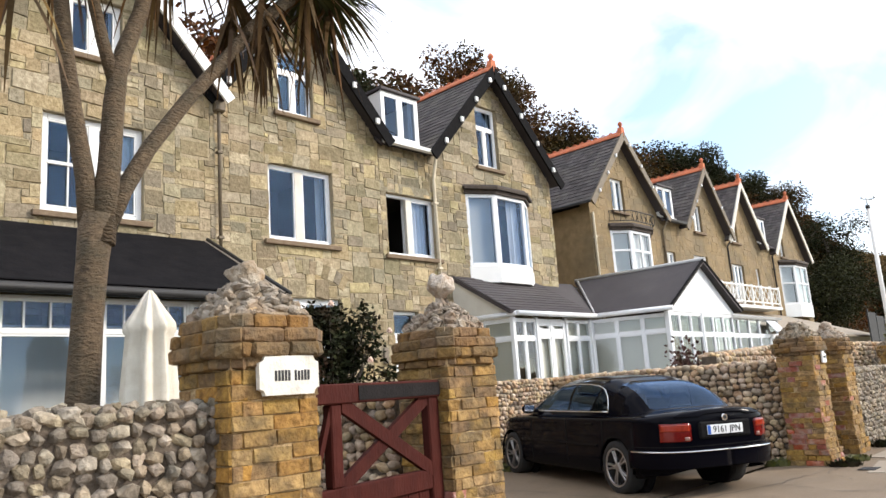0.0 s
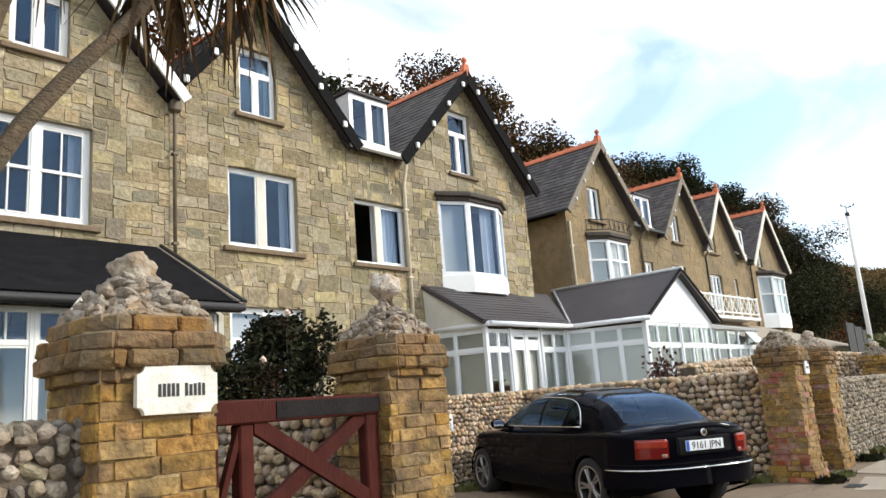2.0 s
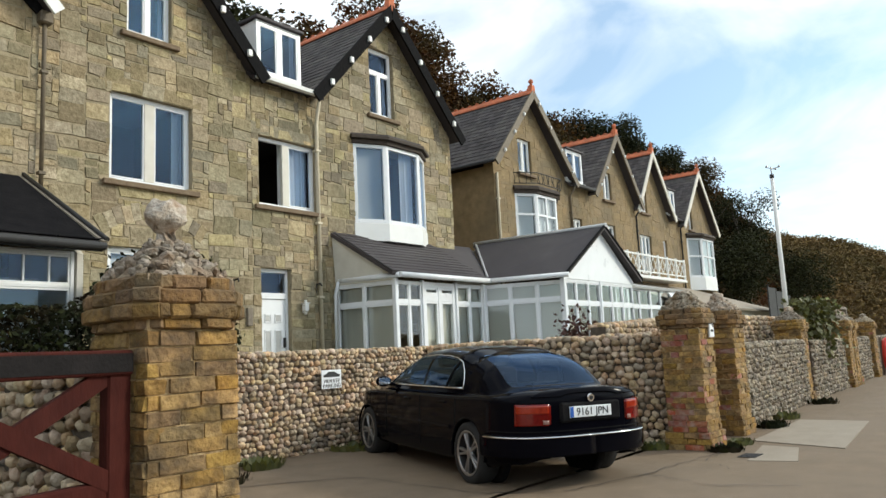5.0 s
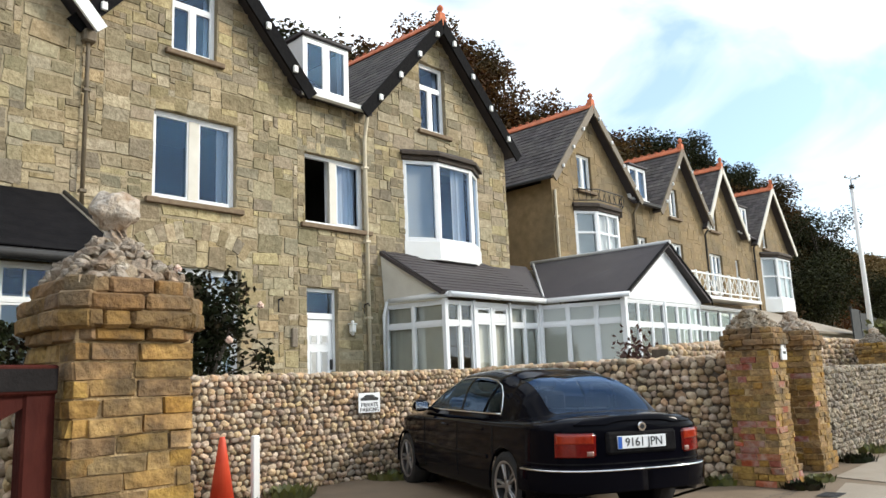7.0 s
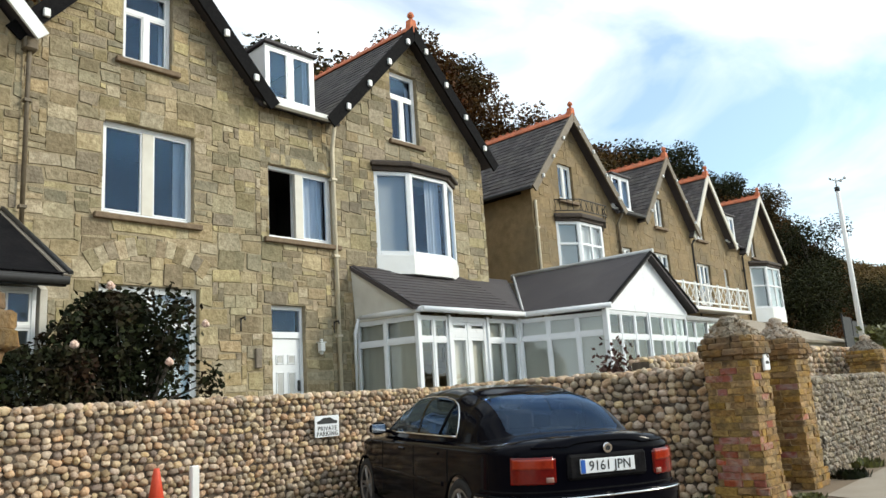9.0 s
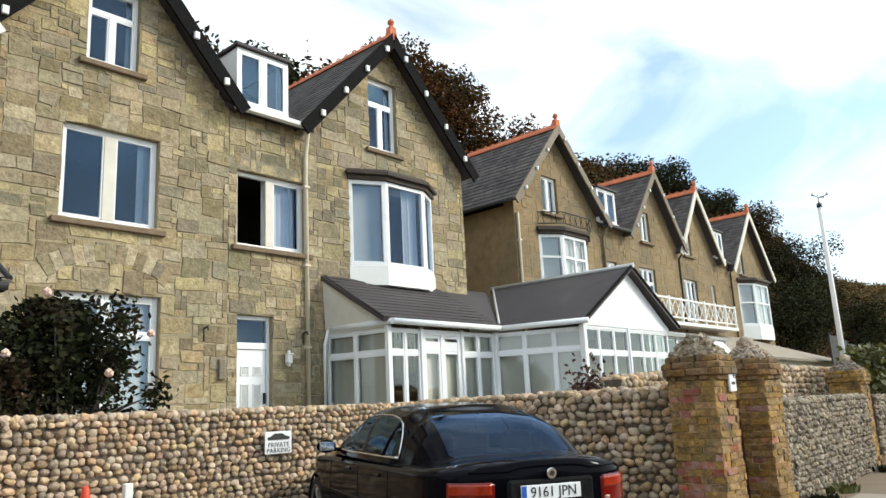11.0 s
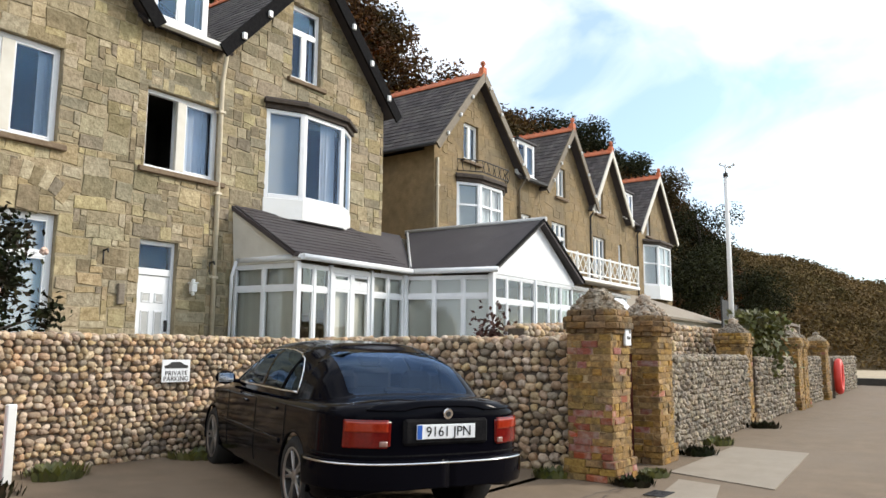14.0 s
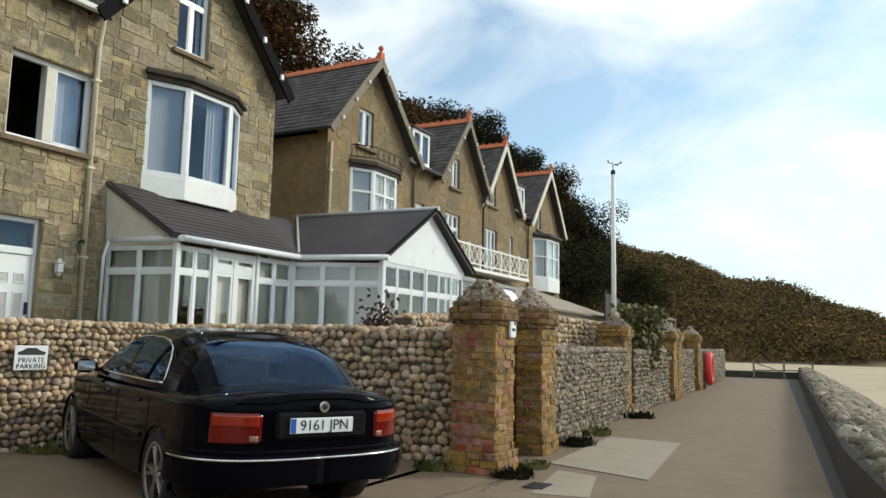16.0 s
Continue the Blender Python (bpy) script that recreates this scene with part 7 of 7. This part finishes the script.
# ---- vine over the pier ----
vine = thing("climbing_vine", (20.6, 4.1, 0.6), "yellow-green vine hanging over the brick pier", "vine")
v, f = [], []
for _ in range(1500):
    t = rng.random()
    c = Vector((20.0 + 1.6 * t + rng.gauss(0, 0.22), 3.85 + rng.gauss(0, 0.2), 2.15 - 0.2 * t - rng.random() ** 2 * 1.1 * (0.4 + t)))
    u = Vector((rng.gauss(0, 1), rng.gauss(0, 1), rng.gauss(0, 1))).normalized() * rng.uniform(0.04, 0.09)
    w = u.cross(Vector((rng.gauss(0, 1), rng.gauss(0, 1), rng.gauss(0, 1)))).normalized() * u.length * 0.7
    k = len(v)
    v += [c - u, c + w, c + u, c - w]
    f.append((k, k + 1, k + 2, k + 3))
tagged(part_of("leaves", mesh_from("leaves", v, f), LEAF_VINE, vine, "yellowing leaves"), kind="stuff")
bm = bmesh.new()
bm_tube(bm, [(20.4, 4.2, 0.6), (20.5, 4.0, 1.5), (20.9, 3.85, 2.1), (21.5, 3.8, 1.7)], [0.03, 0.025, 0.02, 0.01], 6)
part("stem", bm, BARK_DARK, vine)
red_plant = thing("garden_shrub", (15.2, 6.9, 0.6), "small dark red shrub above the garden wall", "shrub")
v, f = [], []
for _ in range(420):
    c = Vector((15.2 + rng.gauss(0, 0.2), 6.9 + rng.gauss(0, 0.15), 1.55 + rng.gauss(0, 0.22)))
    u = Vector((rng.gauss(0, 1), rng.gauss(0, 1), rng.gauss(0, 1))).normalized() * 0.05
    w = u.cross(Vector((rng.gauss(0, 1), rng.gauss(0, 1), rng.gauss(0, 1)))).normalized() * 0.03
    k = len(v)
    v += [c - u, c + w, c + u, c - w]
    f.append((k, k + 1, k + 2, k + 3))
tagged(part_of("leaves", mesh_from("leaves", v, f), LEAF_RED, red_plant), kind="stuff")
bm = bmesh.new()
bm_tube(bm, [(15.2, 6.9, 0.55), (15.2, 6.9, 1.5)], [0.03, 0.012], 6)
part("stem", bm, BARK_DARK, red_plant)

# ---- mast with weather vane ----
mast = thing("mast", (19.88, 4.17, 0.6), "slim white mast with a small wind vane on top", "mast")
bm = bmesh.new()
bm_tube(bm, [(19.88, 4.17, 0.55), (19.88, 4.17, 3.0), (19.88, 4.17, 4.95)], [0.055, 0.048, 0.038], 10)
part("pole", bm, POLE_WHITE, mast)
bm = bmesh.new()
bm_tube(bm, [(19.88, 4.17, 4.95), (19.88, 4.17, 5.16)], 0.014, 6)
bm_tube(bm, [(19.70, 4.22, 5.12), (20.06, 4.12, 5.12)], 0.010, 6)
for x, y in ((19.70, 4.22), (20.06, 4.12), (19.88, 4.00)):
    bmesh.ops.create_icosphere(bm, subdivisions=1, radius=0.032, matrix=Matrix.Translation((x, y, 5.14)))
bm_tube(bm, [(19.88, 4.17, 5.10), (19.88, 4.00, 5.12)], 0.010, 6)
part("wind_vane", bm, GALVANISED, mast)
bm = bmesh.new()
bm_tube(bm, [(19.88, 4.17, 4.90), (19.88, 4.17, 4.98)], 0.05, 8)
part("collar", bm, IRON, mast)

# ---- lifebuoy post, far rail, screens ----
buoy = thing("lifebuoy_housing", (29.6, 3.72, 0.0), "red lifebuoy housing on a post by the wall", "lifebuoy")
bm = bmesh.new()
rings = [[bm.verts.new((29.6 + (0.25 + 0.11 * math.cos(q)) * math.cos(a), 3.72 + 0.11 * math.sin(q), 0.65 + (0.42 + 0.11 * math.cos(q)) * math.sin(a)))
          for q in [2 * math.pi * j / 10 for j in range(10)]] for a in [2 * math.pi * i / 28 for i in range(28)]]
for i in range(28):
    for j in range(10):
        bm.faces.new((rings[i][j], rings[i - 27][j], rings[i - 27][j - 9], rings[i][j - 9])).smooth = True
bmesh.ops.recalc_face_normals(bm, faces=bm.faces[:])
part("ring", bm, BUOY_RED, buoy, "red ring cover")
box_part("post", SHED_WOOD, buoy, 29.56, 29.64, 3.84, 3.92, 0, 1.2, 0.006)
rail = thing("barrier_rail", (40.0, 2.2, 0.0), "low weathered timber barrier across the promenade's end", "barrier")
for y in (1.1, 2.2, 3.4):
    box_part("post", SHED_WOOD, rail, 39.96, 40.04, y - 0.04, y + 0.04, 0, 0.80, 0.006)
for z in (0.74, 0.42):
    bm = bmesh.new()
    bm_tube(bm, [(40, 1.1, z), (40, 3.4, z - 0.06)], 0.03, 6)
    part("rail", bm, SHED_WOOD, rail)
bm = bmesh.new()
bm_tube(bm, [(40, 2.2, 0.3), (40, 3.4, 0.7)], 0.025, 6)
part("brace", bm, SHED_WOOD, rail)
bm = bmesh.new()
bm_box(bm, 41.0, 41.25, 1.7, 12, -0.8, 0.30, 0.02)
structure("promenade_end_wall", bm, DAMP_SHADE_DARK, "low dark wall at the end of the promenade", "wall")
screen = thing("net_screen", (36.0, 8.2, 0.6), "dark netted fence panels above the garden", "fence")
for i in range(4):
    x = 33.8 + i * 1.1
    box_part("post", IRON, screen, x - 0.03, x + 0.03, 8.17, 8.23, 0.55, 3.45 - i * 0.12, 0.004)
    if i < 3:
        box_part("panel", NET_DARK, screen, x + 0.03, x + 1.07, 8.19, 8.21, 2.2, 3.35 - i * 0.12)
pergola = thing("pergola", (27.0, 4.6, 0.6), "weathered timber frame above the wall", "pergola")
for x in (25.6, 28.6):
    for y in (4.6, 5.2):
        box_part("post", SHED_WOOD, pergola, x - 0.05, x + 0.05, y - 0.05, y + 0.05, 0.55, 2.1, 0.008)
for y in (4.6, 5.2):
    box_part("beam", SHED_WOOD, pergola, 25.4, 28.8, y - 0.04, y + 0.04, 2.1, 2.18, 0.008)

# ---- trees on the bank ----
def tree(x, y, z0, h, r, seed, label, mat, leaves=9500, size=0.10, name="tree"):
    rg = random.Random(seed)
    t = thing(name, (x, y, z0), label, "tree")
    bm = bmesh.new()
    top = z0 + h
    bm_tube(bm, [(x, y, z0 - 0.8), (x + rg.uniform(-.2, .2), y, z0 + h * 0.4), (x + rg.uniform(-.3, .3), y, z0 + h * 0.85)], [0.05 * h * 0.5, 0.03 * h * 0.5, 0.03], 8)
    limbs = []
    for i in range(11):
        a, zz = rg.uniform(0, 6.28), z0 + h * rg.uniform(0.25, 0.85)
        e = (x + r * rg.uniform(0.4, 0.9) * math.cos(a), y + r * rg.uniform(0.4, 0.9) * math.sin(a), zz + rg.uniform(0.0, 0.25) * h)
        bm_tube(bm, [(x, y, zz - 0.1 * h), ((x + e[0]) / 2, (y + e[1]) / 2, zz + 0.06 * h), e], [0.09, 0.06, 0.02], 5)
        limbs.append(e)
    part("trunk", bm, BARK_DARK, t)
    limbs += [(x + rg.gauss(0, r * 0.3), y + rg.gauss(0, r * 0.3), z0 + h * rg.uniform(0.5, 0.95)) for _ in range(12)]
    v, f = [], []
    for _ in range(leaves):
        c = Vector(rg.choice(limbs))
        d = Vector((rg.gauss(0, 1), rg.gauss(0, 1), rg.gauss(0, 0.75)))
        c = c + d.normalized() * r * 0.42 * rg.random() ** 0.45
        u = Vector((rg.gauss(0, 1), rg.gauss(0, 1), rg.gauss(0, 0.6))).normalized() * size * rg.uniform(0.6, 1.4)
        w = u.cross(Vector((rg.gauss(0, 1), rg.gauss(0, 1), rg.gauss(0, 1)))).normalized() * u.length * 0.6
        k = len(v)
        v += [c - u, c + w, c + u, c - w]
        f.append((k, k + 1, k + 2, k + 3))
    tagged(part_of("crown", mesh_from("crown", v, f), mat, t, "uneven leafy crown"), kind="stuff")


AUT, DRK = LEAF_HILL, LEAF_DARK
for i, (x, y, top, h, r, mt, lb) in enumerate((
        (30.5, 25.0, 20.6, 5.5, 2.6, AUT, "bare-topped autumn tree on the bank behind the roofs"), (34.5, 26, 20.3, 5.0, 2.4, AUT, "brown autumn tree on the bank"),
        (20.8, 24.5, 17.0, 5.0, 2.4, DRK, "dark spreading pine behind the dormer"), (57.0, 26, 20.6, 5.5, 3.0, DRK, "dark rounded tree on the skyline"),
        (62.0, 26, 20.6, 5.5, 2.6, DRK, "dark green tree on the skyline"), (68.5, 26, 21.0, 5.5, 2.8, DRK, "dark ragged tree on the skyline"), (76, 25.5, 20.0, 5.5, 3.0, AUT, "thin autumn tree on the skyline"),
        (73.0, 20.6, 15.2, 10.0, 3.4, DRK, "large dark round tree beyond the houses"), (70.0, 22.5, 14.4, 9.0, 3.2, DRK, "dark tree beyond the houses"),
        (66.0, 19.0, 11.5, 8.5, 3.2, DRK, "dark tree beyond the last house"), (78.0, 17.5, 10.5, 8.0, 3.4, DRK, "dark tree beside the headland"), (60.0, 17.6, 9.5, 8.0, 3.0, DRK, "dark tree beyond the last house"),
        (40.5, 26.5, 19.2, 4.5, 2.6, AUT, "russet tree on the bank"), (47.0, 26.5, 18.4, 4.5, 2.6, AUT, "russet tree on the bank"))):
    tree(x, y, top - 1.3 - h, h, r, 300 + i, lb, mt)

# stones on the sea wall's slope
pcs_apron = Pieces("stone", PEBBLES, SEA_STONE_ONE, SEA_STONE, apron, 250, "stonework")
rng = random.Random(41)
for i in range(2600):
    x = 10 + 31 * rng.random()
    t = rng.random()
    m = Matrix.LocRotScale((x, sea_line(x) - 0.10 - 2.2 * t, 0.45 - 1.2 * max(0, t - 0.14)), Euler((rng.uniform(-1, 1), rng.uniform(-1, 1), rng.uniform(0, 6))), [s * rng.uniform(0.8, 1.3) for s in (0.22, 0.20, 0.12)])
    pcs_apron.add(m, rng.randrange(10))
pcs_apron.done(smooth=True)


# ---- masonry pieces, laid last ----
for i, layer in enumerate(WALL_LAYERS):
    lay_cobbles(*layer, 100 + i)
for layer in PIER_LAYERS:
    lay_pier(*layer)
for wall, panels, openings, y, seed, limit, joined in STONE_LAYERS:
    pcs = Pieces("stone", BLOCKS, SANDSTONE, joined, wall, limit, "stonework")
    lay_stones(pcs, panels, openings, y, random.Random(seed), *((0.112, 0.012, 0.012) if limit else (0.125, 0.006, 0.005)))
    pcs.done()
